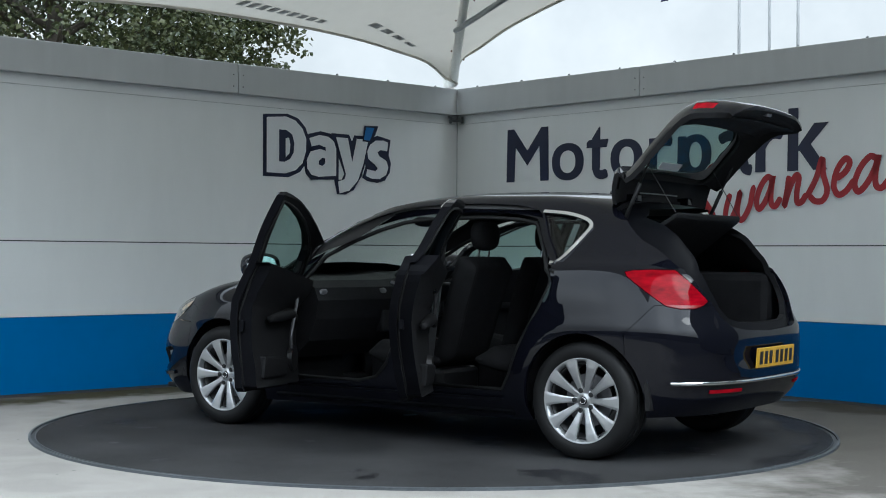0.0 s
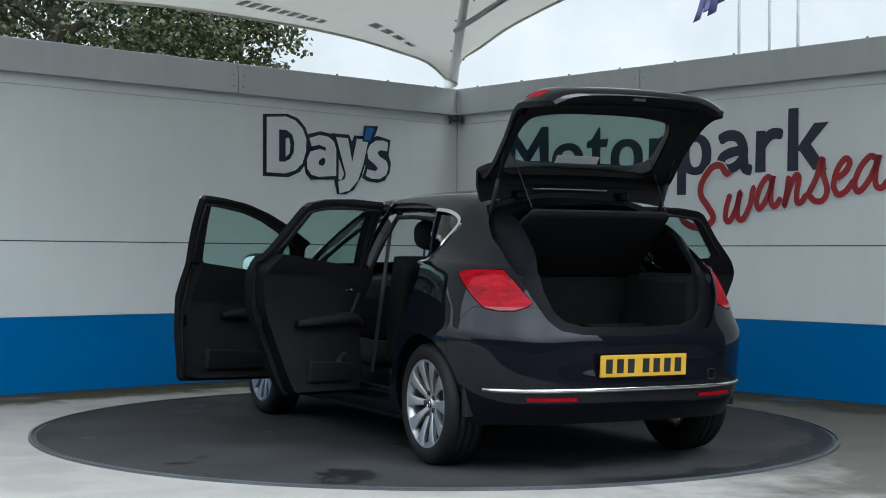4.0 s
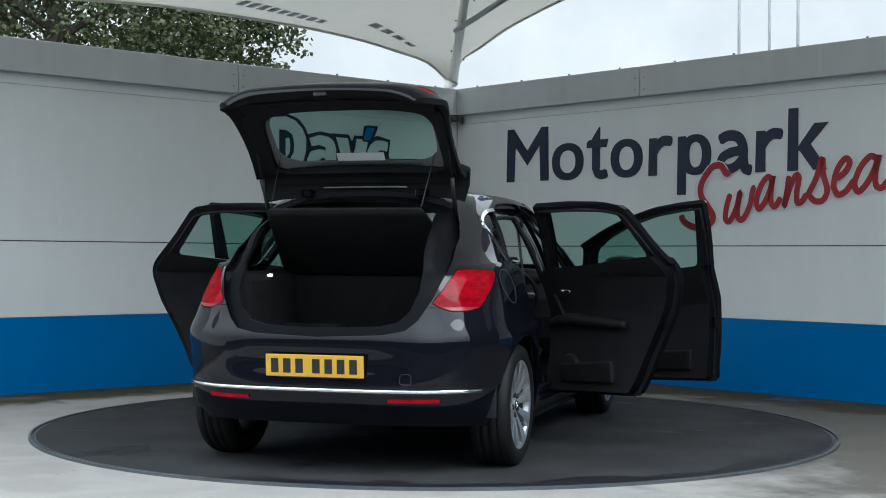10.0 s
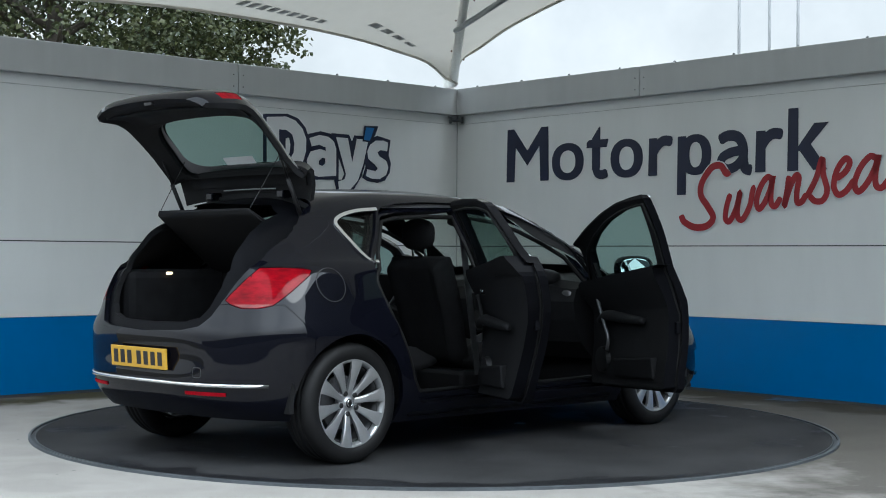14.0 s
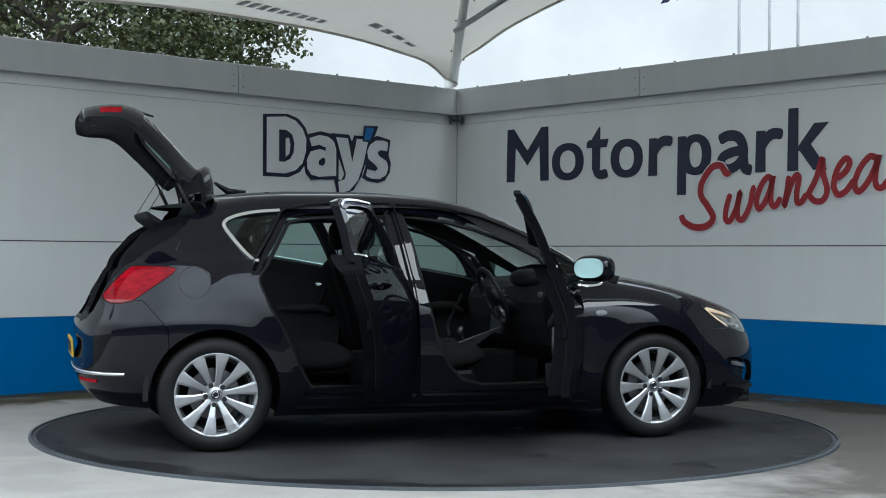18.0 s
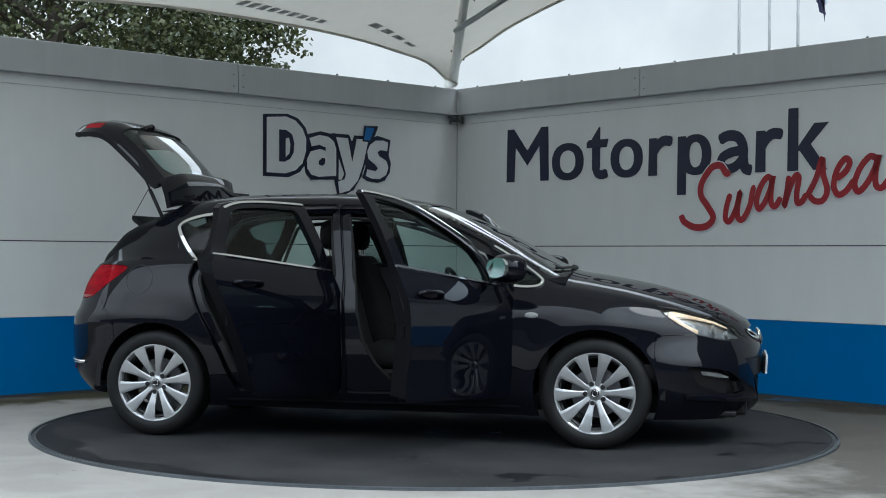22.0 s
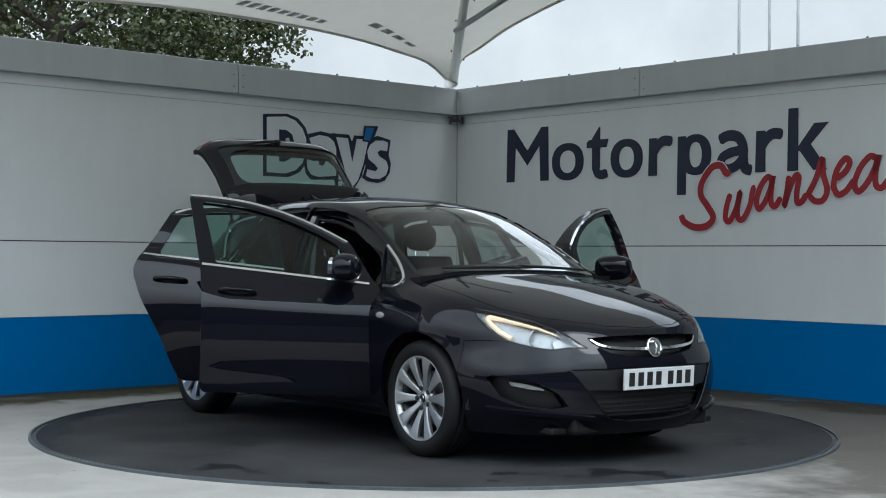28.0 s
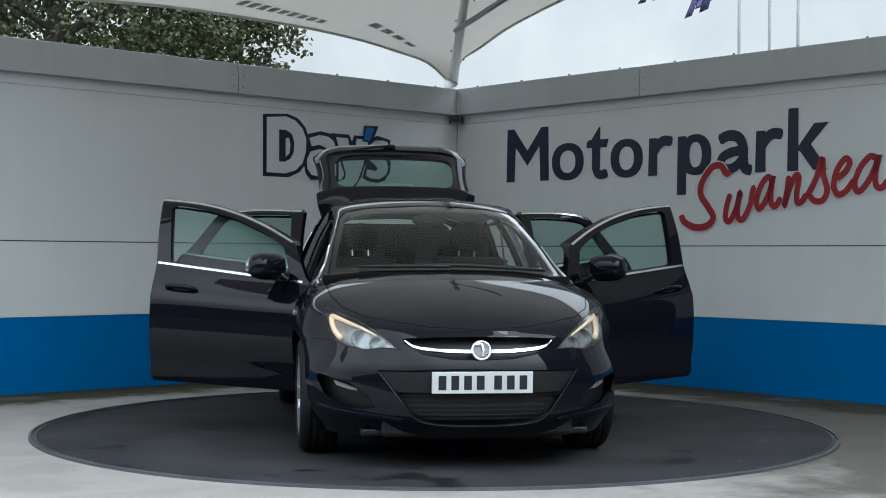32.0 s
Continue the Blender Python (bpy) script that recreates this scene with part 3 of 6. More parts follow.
# the near half, over the front of the turntable
lp, rp = wall_pt("left", 9.5, 2.86), wall_pt("right", 9.5, 2.86)
fp = Vector((0.1, -5.4, 3.9))
for a in (lp, rp):
    bm = bmesh.new()
    rows = []
    for i in range(13):
        u = i / 12
        e = a.lerp(fp, u) + Vector((1.1 if a is lp else -0.6, 1.3, 0.9)) * math.sin(math.pi * u)
        r = APEX.lerp(fp, u)
        r.z = APEX.z + (fp.z - APEX.z) * u ** 1.3
        rows.append([bm.verts.new(e.lerp(r, j / 8)) for j in range(9)])
    for i in range(12):
        for j in range(8):
            bm.faces.new((rows[i][j], rows[i + 1][j], rows[i + 1][j + 1], rows[i][j + 1]))
    part("sail", bm, FABRIC, canopy, smooth=True)
part("post", tube(bmesh.new(), [(0.14, 5.30, 0.0), (0.13, 5.28, 2.6), (0.125, 5.2, 2.86), (0.14, 5.06, 3.02)], 0.062, 16), POSTWHITE, canopy, "white painted steel corner post", True)
part("ridge_arm", tube(bmesh.new(), [ridge(s) + Vector((0, 0, -0.05)) for s in (0.0, 0.04, 0.1, 0.18, 0.26)], [0.045, 0.045, 0.042, 0.04, 0.035], 12), POSTWHITE, canopy, "white ridge arm", True)
part("strut", tube(bmesh.new(), [(0.175, 4.26, 3.265), (0.54, 3.26, 3.355), (0.82, 2.5, 3.42)], 0.026, 10), STEEL, canopy, "grey steel strut", True)
for s, dx in ((0.055, 0.07), (0.075, -0.06), (0.15, 0.08), (0.15, -0.06), (0.20, 0.08)):
    bm = bmesh.new()
    bmesh.ops.create_icosphere(bm, subdivisions=2, radius=0.009)
    bmesh.ops.translate(bm, verts=bm.verts, vec=ridge(s) + Vector((dx, -0.03, -0.085)))
    part("bolt", bm, RUST, canopy, "rust-stained bolt")
# faint writing showing through the fabric: unreadable, so plain bars
for k, (s0, wide, v0, v1) in enumerate([(0.200 + 0.0125 * j, 0.075, 0.085, 0.125) for j in range(9)] + [(0.085 + 0.021 * j, 0.13, 0.235, 0.30) for j in range(4)]):
    bm = bmesh.new()
    d = s0 * 9.5
    e, r = wall_pt("left", d, LEFT_RISE(d)), ridge(s0)
    e2, r2 = wall_pt("left", d + wide, LEFT_RISE(d + wide)), ridge(s0 + wide / 9.5)
    q = [u.lerp(v, t) + Vector((0, 0, 0.10 * math.sin(math.pi * t) * min(1.0, s0 * 3) - 0.012)) for u, v, t in ((e, r, v0), (e2, r2, v0), (e2, r2, v1), (e, r, v1))]
    box_pts(bm, [*q, *[v + Vector((0, 0, 0.004)) for v in q]])
    part("printed_bar", bm, PALE, canopy)


# ---- the tree behind the wall ----
def build_tree():
    rng = random.Random(4)
    tree = empty("tree", "leafy broad green tree standing behind the wall", "tree", pose(-5.75, 11.6, 0))
    bm = bmesh.new()
    tube(bm, spline([(0, 0, 0), (0.1, 0.05, 1.6), (0.0, 0.1, 3.0), (0.15, 0.0, 4.6), (0.1, 0.1, 6.2)], 5), [0.26 - 0.0095 * k for k in range(21)], 10)
    part("trunk", bm, BARK, tree, smooth=True)
    tips = []
    for k in range(16):
        z = 2.2 + 0.25 * k
        a = k * 2.4 + rng.uniform(-0.3, 0.3)
        ln = rng.uniform(1.6, 2.9)
        b = Vector((math.cos(a) * ln, math.sin(a) * ln, z + ln * rng.uniform(0.15, 0.6)))
        mid = Vector((b.x * 0.5, b.y * 0.5, z + ln * 0.28))
        pts = spline([(0.05, 0.05, z), mid, b], 5)
        bm = bmesh.new()
        tube(bm, pts, [0.075 - 0.006 * i for i in range(len(pts))], 7)
        part("limb", bm, BARK, tree, smooth=True)
        tips += [mid, b]
    verts, faces = [], []
    clumps = []
    for k in range(620):
        while True:
            c = Vector((rng.uniform(-3.6, 3.6), rng.uniform(-2.6, 2.6), rng.uniform(1.9, 7.5)))
            q = Vector((c.x / 3.5, c.y / 2.5, (c.z - 4.5) / 3.0))
            if 0.25 < q.length < 1.0 + 0.13 * noise.noise(c * 0.9) and noise.noise(c * 0.7 + Vector((5, 1, 2))) > -0.24:
                break
        clumps.append((c, rng.uniform(0.28, 0.52)))
    for k in range(26):
        c = Vector((3.35 + rng.uniform(-0.3, 0.45), rng.uniform(-0.8, 0.4), rng.uniform(2.9, 4.6)))
        clumps.append((c, rng.uniform(0.14, 0.24)))
    for c, r in clumps:
        for _ in range(int(70 * (r / 0.4) ** 2) + 14):
            u = Vector((rng.gauss(0, 0.5), rng.gauss(0, 0.5), rng.gauss(0, 0.42))) * r
            p = c + u
            ax = Vector((rng.uniform(-1, 1), rng.uniform(-1, 1), rng.uniform(-0.9, 0.3))).normalized()
            sd = ax.orthogonal().normalized()
            sd.rotate(Matrix.Rotation(rng.uniform(0, 6.28), 3, ax))
            ln, wd = rng.uniform(0.06, 0.11), rng.uniform(0.028, 0.045)
            i = len(verts)
            nn = ax.cross(sd) * 0.012
            verts += [p, p + ax * ln * 0.45 + sd * wd + nn, p + ax * ln, p + ax * ln * 0.45 - sd * wd + nn]
            faces += [(i, i + 1, i + 2), (i, i + 2, i + 3)]
    me = bpy.data.meshes.new("crown")
    me.from_pydata(verts, [], faces)
    me.materials.append(LEAF)
    crown = new("crown", me)
    crown.parent = tree
    tagged(crown, kind="stuff")


build_tree()


# ---- plain unseen dark blocks, added to darken what the car paint reflects ----
DARKBLOCK = shader("dark_reflection_block", (0.055, 0.06, 0.065), 0.6, vary=0.2, scale=0.5, fine=4)
bm = bmesh.new()
box(bm, -80, 80, -31, -28, 0, 7.4, 0.05)
thing("unseen_block_behind", bm, DARKBLOCK, "plain dark unseen block added across the yard to darken reflections", "building", "structure")
# second unseen block, added at the right to darken flank reflections and floor
bm = bmesh.new()
box(bm, 8.6, 16, -8, 10, 0, 9.0, 0.05)
thing("unseen_block_right", bm, DARKBLOCK, "plain tall dark unseen block added beside the yard to darken reflections", "building", "structure")
SCRAP = shader("blue_green_film", (0.02, 0.10, 0.14), 0.4, vary=0.3, scale=20)
bm = bmesh.new()
rng = random.Random(3)
pts_ = [(0.075 * math.cos(k / 9 * math.tau) * rng.uniform(0.6, 1.1), 0.032 * math.sin(k / 9 * math.tau) * rng.uniform(0.6, 1.2), 0.003 + 0.010 * rng.random()) for k in range(9)]
top_, low_ = [bm.verts.new(p) for p in pts_], [bm.verts.new((x, y, z - 0.003)) for x, y, z in pts_]
bm.faces.new(top_)
bm.faces.new(low_[::-1])
for k in range(9):
    bm.faces.new((top_[k], low_[k], low_[(k + 1) % 9], top_[(k + 1) % 9]))
scrap = thing("plastic_scrap", bm, SCRAP, "small crumpled blue-green plastic scrap on the deck", "litter")
SMEAR = shader("faded_blue_paint", (0.045, 0.085, 0.14), 0.7, vary=0.45, scale=6, fine=50)
# ---- flags on three poles beyond the wall ----
POLE = shader("white_pole", (0.36, 0.37, 0.38), 0.4, vary=0.08)
FLAG = shader("purple_flag_cloth", (0.10, 0.10, 0.22), 0.8, vary=0.2, scale=3, fine=60)
FLAGMARK = shader("pale_flag_mark", (0.42, 0.42, 0.55), 0.8)
flags = []
for x, y in ((5.07, 14.61), (5.58, 14.61), (6.06, 14.61)):
    bm = bmesh.new()
    tube(bm, [(0, 0, 0), (0, 0, 4.5), (0, 0, 8.2)], [0.036, 0.027, 0.021], 12)
    fp_ = empty("flagpole", "slim white flagpole behind the wall", "flagpole", pose(x, y, 0), group="flagpoles")
    part("pole", bm, POLE, fp_, smooth=True)
    bm = bmesh.new()
    bmesh.ops.create_uvsphere(bm, u_segments=12, v_segments=8, radius=0.05)
    bmesh.ops.translate(bm, verts=bm.verts, vec=(0, 0, 8.22))
    part("finial", bm, POLE, fp_, smooth=True)
    # the cloth hangs in stiff folds from a point near the top of the pole
    fl = empty("flag", "purple cloth flag with a pale emblem, blowing on its pole", "flag", pose(x, y, 7.9), group="flags")
    for k in range(4):
        bm = bmesh.new()
        n = 10
        rows = []
        for i in range(n + 1):
            z = -2.6 * i / n - (0.12 if k % 2 else 0.0) * (i / n)
            a = [Vector((0.05 + 0.11 * (k + q) + 0.03 * math.sin(i * 0.9 + k), 0.05 * math.sin(i * 0.7 + (k + q) * 1.9), z - 0.10 * (k + q))) for q in (0, 1)]
            rows.append([bm.verts.new(v) for v in (a[0], a[1], a[1] + Vector((0, 0.006, 0)), a[0] + Vector((0, 0.006, 0)))])
        for a, b in zip(rows, rows[1:]):
            for q in range(4):
                bm.faces.new((a[q], a[(q + 1) % 4], b[(q + 1) % 4], b[q]))
        bm.faces.new(rows[0])
        bm.faces.new(rows[-1][::-1])
        bmesh.ops.recalc_face_normals(bm, faces=bm.faces)
        part("fold", bm, FLAG, fl, smooth=True)
    bm = bmesh.new()
    box(bm, 0.22, 0.36, -0.075, -0.066, -2.72, -2.50, 0.002)
    part("emblem", bm, FLAGMARK, fl, "pale emblem bar")
    flags.append((fl, x, y))
bm = bmesh.new()
rng = random.Random(9)
outline = [(3.02 + 0.42 * math.cos(k / 26 * math.tau) * (1 + 0.25 * rng.uniform(-1, 1)), 1.92 + 0.16 * math.sin(k / 26 * math.tau) * (1 + 0.3 * rng.uniform(-1, 1))) for k in range(26)]
f = bm.faces.new([bm.verts.new((x, y, 0.003)) for x, y in outline])
thing("paint_smear", bm, SMEAR, "faded blue paint smear on concrete by the wall", "stain", "structure")
# ---- car materials ----
def paint_mat():
    m = shader("black_car_paint", (0.0030, 0.0034, 0.0068), 0.5, 0.0, vary=0.2, scale=2, fine=400, spec=0.02, coat=0.8)
    b = m.node_tree.nodes["Principled BSDF"]
    b.inputs["Coat IOR"].default_value = 1.43
    b.inputs["Coat Roughness"].default_value = 0.008
    return m


PAINT = paint_mat()
SHUT = shader("satin_shut_face_paint", (0.0035, 0.0037, 0.0052), 0.45, vary=0.25, scale=6, fine=120, spec=0.07)
TRIM = shader("charcoal_trim", (0.0125, 0.0126, 0.0138), 0.62, vary=0.25, scale=6, fine=200, bump=0.12, bump_scale=300, spec=0.14)
BLACKPLASTIC = shader("black_plastic", (0.0125, 0.0125, 0.0135), 0.42, vary=0.2, scale=8, fine=150, bump=0.05, bump_scale=200, spec=0.25)
CLOTH = shader("dark_seat_cloth", (0.0095, 0.0095, 0.0105), 0.9, vary=0.3, scale=12, fine=350, bump=0.3, bump_scale=500, spec=0.2)
CARPET = shader("boot_carpet", (0.0135, 0.0135, 0.0145), 0.95, vary=0.3, scale=10, fine=300, bump=0.3, bump_scale=400, spec=0.1)
HEADLINER = shader("headliner", (0.10, 0.10, 0.10), 0.9, vary=0.1)
RUBBER = shader("tyre_rubber", (0.0065, 0.0065, 0.007), 0.6, vary=0.25, scale=12, fine=120, bump=0.1, bump_scale=200, spec=0.3)
ALLOY = shader("silver_alloy", (0.50, 0.51, 0.52), 0.30, 0.75, vary=0.06, scale=10, fine=120)
# barrel metal coloured dark to hold the shade behind the spokes
SHADEDALLOY = shader("shaded_barrel_metal", (0.05, 0.05, 0.052), 0.5, 0.5, vary=0.3)
CHROME = shader("chrome", (0.85, 0.86, 0.87), 0.12, 1.0, vary=0.03)
GREYMETAL = shader("grey_metal", (0.16, 0.16, 0.17), 0.4, 0.8, vary=0.2)
YELLOW = shader("yellow_plate", (0.60, 0.35, 0.03), 0.4, vary=0.05, scale=8)
WHITEPLATE = shader("white_plate", (0.60, 0.61, 0.61), 0.4, vary=0.04, scale=8)
GRILLE = shader("grille_plastic", (0.009, 0.009, 0.010), 0.45, vary=0.2, spec=0.25)
PLATEBLACK = shader("plate_black", (0.012, 0.012, 0.013), 0.5)
LIGHTBAG = shader("pale_trim", (0.30, 0.31, 0.31), 0.7, vary=0.1)


def glass_mat(name, tint, rough=0.0):
    """Tinted pane: a mirror coat over a see-through tint."""
    m = bpy.data.materials.new(name)
    m.use_nodes = True
    n, l = m.node_tree.nodes, m.node_tree.links
    n.remove(n["Principled BSDF"])
    tr, gl, mx = n.new("ShaderNodeBsdfTransparent"), n.new("ShaderNodeBsdfGlossy"), n.new("ShaderNodeMixShader")
    lw, pw, fr = n.new("ShaderNodeLayerWeight"), n.new("ShaderNodeMath"), n.new("ShaderNodeMath")
    lw.inputs["Blend"].default_value = 0.5
    pw.operation, fr.operation = "POWER", "MULTIPLY_ADD"
    pw.inputs[1].default_value = 7.0
    fr.inputs[1].default_value, fr.inputs[2].default_value = 3.2, 0.035
    fr.use_clamp = True
    l.new(lw.outputs["Facing"], pw.inputs[0])
    l.new(pw.outputs[0], fr.inputs[0])
    tr.inputs["Color"].default_value = (*tint, 1)
    gl.inputs["Roughness"].default_value = rough
    l.new(fr.outputs[0], mx.inputs[0])
    l.new(tr.outputs[0], mx.inputs[1])
    l.new(gl.outputs[0], mx.inputs[2])
    l.new(mx.outputs[0], n["Material Output"].inputs["Surface"])
    return m


def inner_face(name, tint):
    """The inner side of a pane, which only tints."""
    m = bpy.data.materials.new(name)
    m.use_nodes = True
    n, l = m.node_tree.nodes, m.node_tree.links
    n.remove(n["Principled BSDF"])
    tr = n.new("ShaderNodeBsdfTransparent")
    tr.inputs["Color"].default_value = (*tint, 1)
    l.new(tr.outputs[0], n["Material Output"].inputs["Surface"])
    return m


SIDEGLASS = glass_mat("green_tint_glass", (0.70, 0.82, 0.79))
SCREENGLASS = glass_mat("windscreen_glass", (0.86, 0.90, 0.88))
DARKGLASS = glass_mat("rear_quarter_glass", (0.55, 0.62, 0.61))
SIDEINNER = inner_face("green_tint_inner_face", (0.70, 0.82, 0.79))
SCREENINNER = inner_face("windscreen_inner_face", (0.86, 0.90, 0.88))
DARKINNER = inner_face("quarter_inner_face", (0.55, 0.62, 0.61))
LENS = glass_mat("clear_lens", (0.92, 0.93, 0.93))


def lamp_red():
    m = shader("red_lens", (0.27, 0.001, 0.008), 0.5, vary=0.5, scale=7, fine=24, bump=0.04, bump_scale=26, spec=0.0, coat=0.22, stretch=(1, 1, 3))
    return m


def glow_mat(name, color, power):
    m = bpy.data.materials.new(name)
    m.use_nodes = True
    b = m.node_tree.nodes["Principled BSDF"]
    b.inputs["Base Color"].default_value = (*color, 1)
    b.inputs["Emission Color"].default_value = (*color, 1)
    b.inputs["Emission Strength"].default_value = power
    return m


REDLENS = lamp_red()
AMBERLENS = shader("amber_lens", (0.22, 0.012, 0.008), 0.3, vary=0.3, scale=20, coat=0.5)
DRL = glow_mat("lit_running_lamp", (1.0, 0.76, 0.52), 0.36)
BOOTLAMP = glow_mat("lit_boot_lamp", (1.0, 0.72, 0.45), 4.0)
MIRROR = shader("mirror_glass", (0.68, 0.74, 0.77), 0.02, 1.0, vary=0.0)

# ---- the body's shape: x forward, y to its left, z up, from the middle of the wheelbase ----
HUB_F, HUB_R, HUB_Z, TYRE_R = 1.3425, -1.3425, 0.322, 0.322
CENTRE_Z = curve1((-2.12, -1.97, -1.90, -1.82, -1.74, -1.62, -1.35, -1.08, -0.78, -0.42, -0.05, 0.13, 0.32, 0.67, 0.87, 1.05, 1.18, 1.26, 1.42, 1.60, 1.79, 1.97, 2.08, 2.215),
                  (0.90, 1.00, 1.13, 1.26, 1.37, 1.425, 1.463, 1.489, 1.503, 1.506, 1.487, 1.463, 1.421, 1.272, 1.170, 1.072, 1.016, 1.005, 0.979, 0.946, 0.899, 0.842, 0.797, 0.718))
SHOULDER_Z = curve1((-2.05, -1.80, -1.45, -1.10, 0.95, 1.10, 1.45, 1.67, 1.94, 2.12, 2.215), (1.00, 1.045, 1.070, 1.076, 0.925, 0.925, 0.885, 0.835, 0.765, 0.728, 0.718))
SHOULDER_Y = curve1((-1.35, -1.0, 0.0, 1.0, 1.2, 1.45), (0.802, 0.798, 0.786, 0.792, 0.80, 0.805))
RAIL_Y = curve1((-2.0, -1.60, -1.35, -1.0, -0.3, 0.3, 0.68, 1.05, 1.20, 1.45, 1.8, 2.2), (0.55, 0.585, 0.580, 0.575, 0.585, 0.600, 0.655, 0.725, 0.735, 0.70, 0.62, 0.3))
RAIL_Z = curve1((-1.98, -1.80, -1.72, -1.57, -1.40, -1.27, -1.10, -0.9, -0.37, -0.03, 0.17, 0.30, 0.68, 0.95, 1.08), (1.0, 1.075, 1.145, 1.215, 1.300, 1.372, 1.410, 1.425, 1.430, 1.418, 1.388, 1.350, 1.185, 1.03, 0.965))
NOSE_X = curve1((0.12, 0.17, 0.22, 0.30, 0.40, 0.50, 0.566, 0.646, 0.720, 0.80), (2.08, 2.20, 2.268, 2.304, 2.306, 2.303, 2.292, 2.258, 2.208, 2.15))
TAIL_X = curve1((0.20, 0.28, 0.36, 0.46, 0.60, 0.70, 0.78, 0.90, 1.00, 1.07), (-1.90, -1.99, -2.06, -2.085, -2.088, -2.075, -2.04, -2.01, -1.97, -1.93))
LOW_Z = curve1((-2.1, -1.75, -1.0, 1.0, 1.8, 2.35), (0.262, 0.25, 0.19, 0.18, 0.17, 0.165))
SIDE_Y = curve1((0.15, 0.20, 0.27, 0.35, 0.50, 0.62, 0.72, 0.80), (0.79, 0.81, 0.850, 0.868, 0.884, 0.893, 0.893, 0.882))
XF, XR = 1.42, -1.32


def half_width(x, z):
    zs = SHOULDER_Z(x)
    if z <= 0.80 or zs <= 0.82:
        y = SIDE_Y(min(z, 0.80))
        if zs <= 0.82:
            y -= 0.05 * max(0.0, (z - 0.55) / 0.25) ** 2
    else:
        t = min(1.0, (z - 0.80) / (zs - 0.80))
        y = SIDE_Y(0.80) - (SIDE_Y(0.80) - SHOULDER_Y(x)) * t ** 1.3
    for hub in (HUB_F, HUB_R):
        r = math.hypot(x - hub, z - HUB_Z)
        y += 0.016 * math.exp(-((r - 0.375) / 0.05) ** 2)
    # the blade crease along the doors and a scoop above the sill
    if -1.0 < x < 1.0:
        y -= 0.010 * math.exp(-((z - 0.40) / 0.06) ** 2) * (1 - abs(x)) ** 0.5
        y += 0.006 * math.exp(-((z - (0.80 - 0.03 * x)) / 0.025) ** 2) * (1 - abs(x)) ** 0.5
    return y


LOWROWS, TOPROWS = 26, 24


def station(kind, q):
    """One rib of the body, from under the sill to the middle of the roof or bonnet."""
    pts = []
    if kind == "side":
        zl, zs = LOW_Z(q), SHOULDER_Z(q)
    for i in range(LOWROWS + 1):
        v = i / LOWROWS
        if kind == "side":
            z = zl + (zs - zl) * v
            pts.append(Vector((q, half_width(q, z), z)))
        else:
            end = NOSE_X if kind == "front" else TAIL_X
            x0, p = (XF, 0.80) if kind == "front" else (XR, 0.64)
            ztop = 0.72 if kind == "front" else 1.07
            xs = x0 + (end(ztop) - x0) * max(math.cos(q), 0.0) ** p
            zl, zs = LOW_Z(xs), SHOULDER_Z(xs)
            z = zl + (zs - zl) * v
            x = x0 + (end(z) - x0) * max(math.cos(q), 0.0) ** p
            y = half_width(x0, z) * math.sin(q) ** p
            if kind == "front" and z > 0.45:
                e = min(1.0, (z - 0.45) / 0.24)
                y -= 0.088 * math.sin(q) * min(1.0, math.cos(q) / 0.35) * e * e * (3 - 2 * e)
            if kind == "rear" and z > 0.75:
                y -= 0.10 * math.sin(q) ** 2 * math.cos(q) * ((z - 0.75) / 0.3)
            if kind == "rear":
                # the shallow hollow round the number plate
                x += 0.026 * math.exp(-((z - 0.575) / 0.062) ** 2) / (1 + (abs(y) / 0.43) ** 10)
            pts.append(Vector((x, y, z)))
    s = pts[-1]
    x, ys, zs = s.x, s.y, s.z
    zc = max(CENTRE_Z(x), zs) if ys > 1e-4 else zs
    hood = x > 1.10
    if hood:
        ctl = [(ys, zs), (ys * 0.86, zs + (zc - zs) * 0.42), (ys * 0.62, zs + (zc - zs) * 0.72), (ys * 0.3, zs + (zc - zs) * 0.94), (0, zc)]
    else:
        yr, zr = min(RAIL_Y(x), ys * 0.96), min(max(RAIL_Z(x), zs + 0.01), zc - 0.002)
        # the haunch carries a shelf under the rear windows
        shelf = 0.045 * min(max((-0.25 - x) / 0.8, 0.0), 1.0)
        ctl = [(ys, zs), *([(ys - shelf, zs + 0.012)] if shelf > 0.004 and zr > zs + 0.08 else []), (ys - shelf * 0.6 + (yr - ys) * 0.5 + 0.014, zs + (zr - zs) * 0.52), (yr, zr), (yr * 0.90, zr + (zc - zr) * 0.42), (yr * 0.55, zr + (zc - zr) * 0.83), (yr * 0.25, zr + (zc - zr) * 0.97), (0, zc)]
    line = spline([(0, y, z) for y, z in ctl], 8)
    ln = [0.0]
    for a, b in zip(line, line[1:]):
        ln.append(ln[-1] + (b - a).length)
    if ln[-1] < 1e-6:
        return pts + [Vector((x, 0, zs))] * TOPROWS
    for j in range(1, TOPROWS + 1):
        g = j / TOPROWS * ln[-1]
        i = min(int(np.searchsorted(ln, g, side="right")) - 1, len(line) - 2)
        t = (g - ln[i]) / max(ln[i + 1] - ln[i], 1e-9)
        p = line[i].lerp(line[i + 1], t)
        pts.append(Vector((x, max(p.y, 0.0), p.z)))
    return pts


def shell_grid():
    cols = []
    for k in range(25):
        cols.append(station("front", k / 24 * math.pi / 2))
    n = 62
    for k in range(1, n):
        cols.append(station("side", XF + (XR - XF) * k / n))
    for k in range(24, -1, -1):
        cols.append(station("rear", k / 24 * math.pi / 2))
    return cols


GRID = shell_grid()


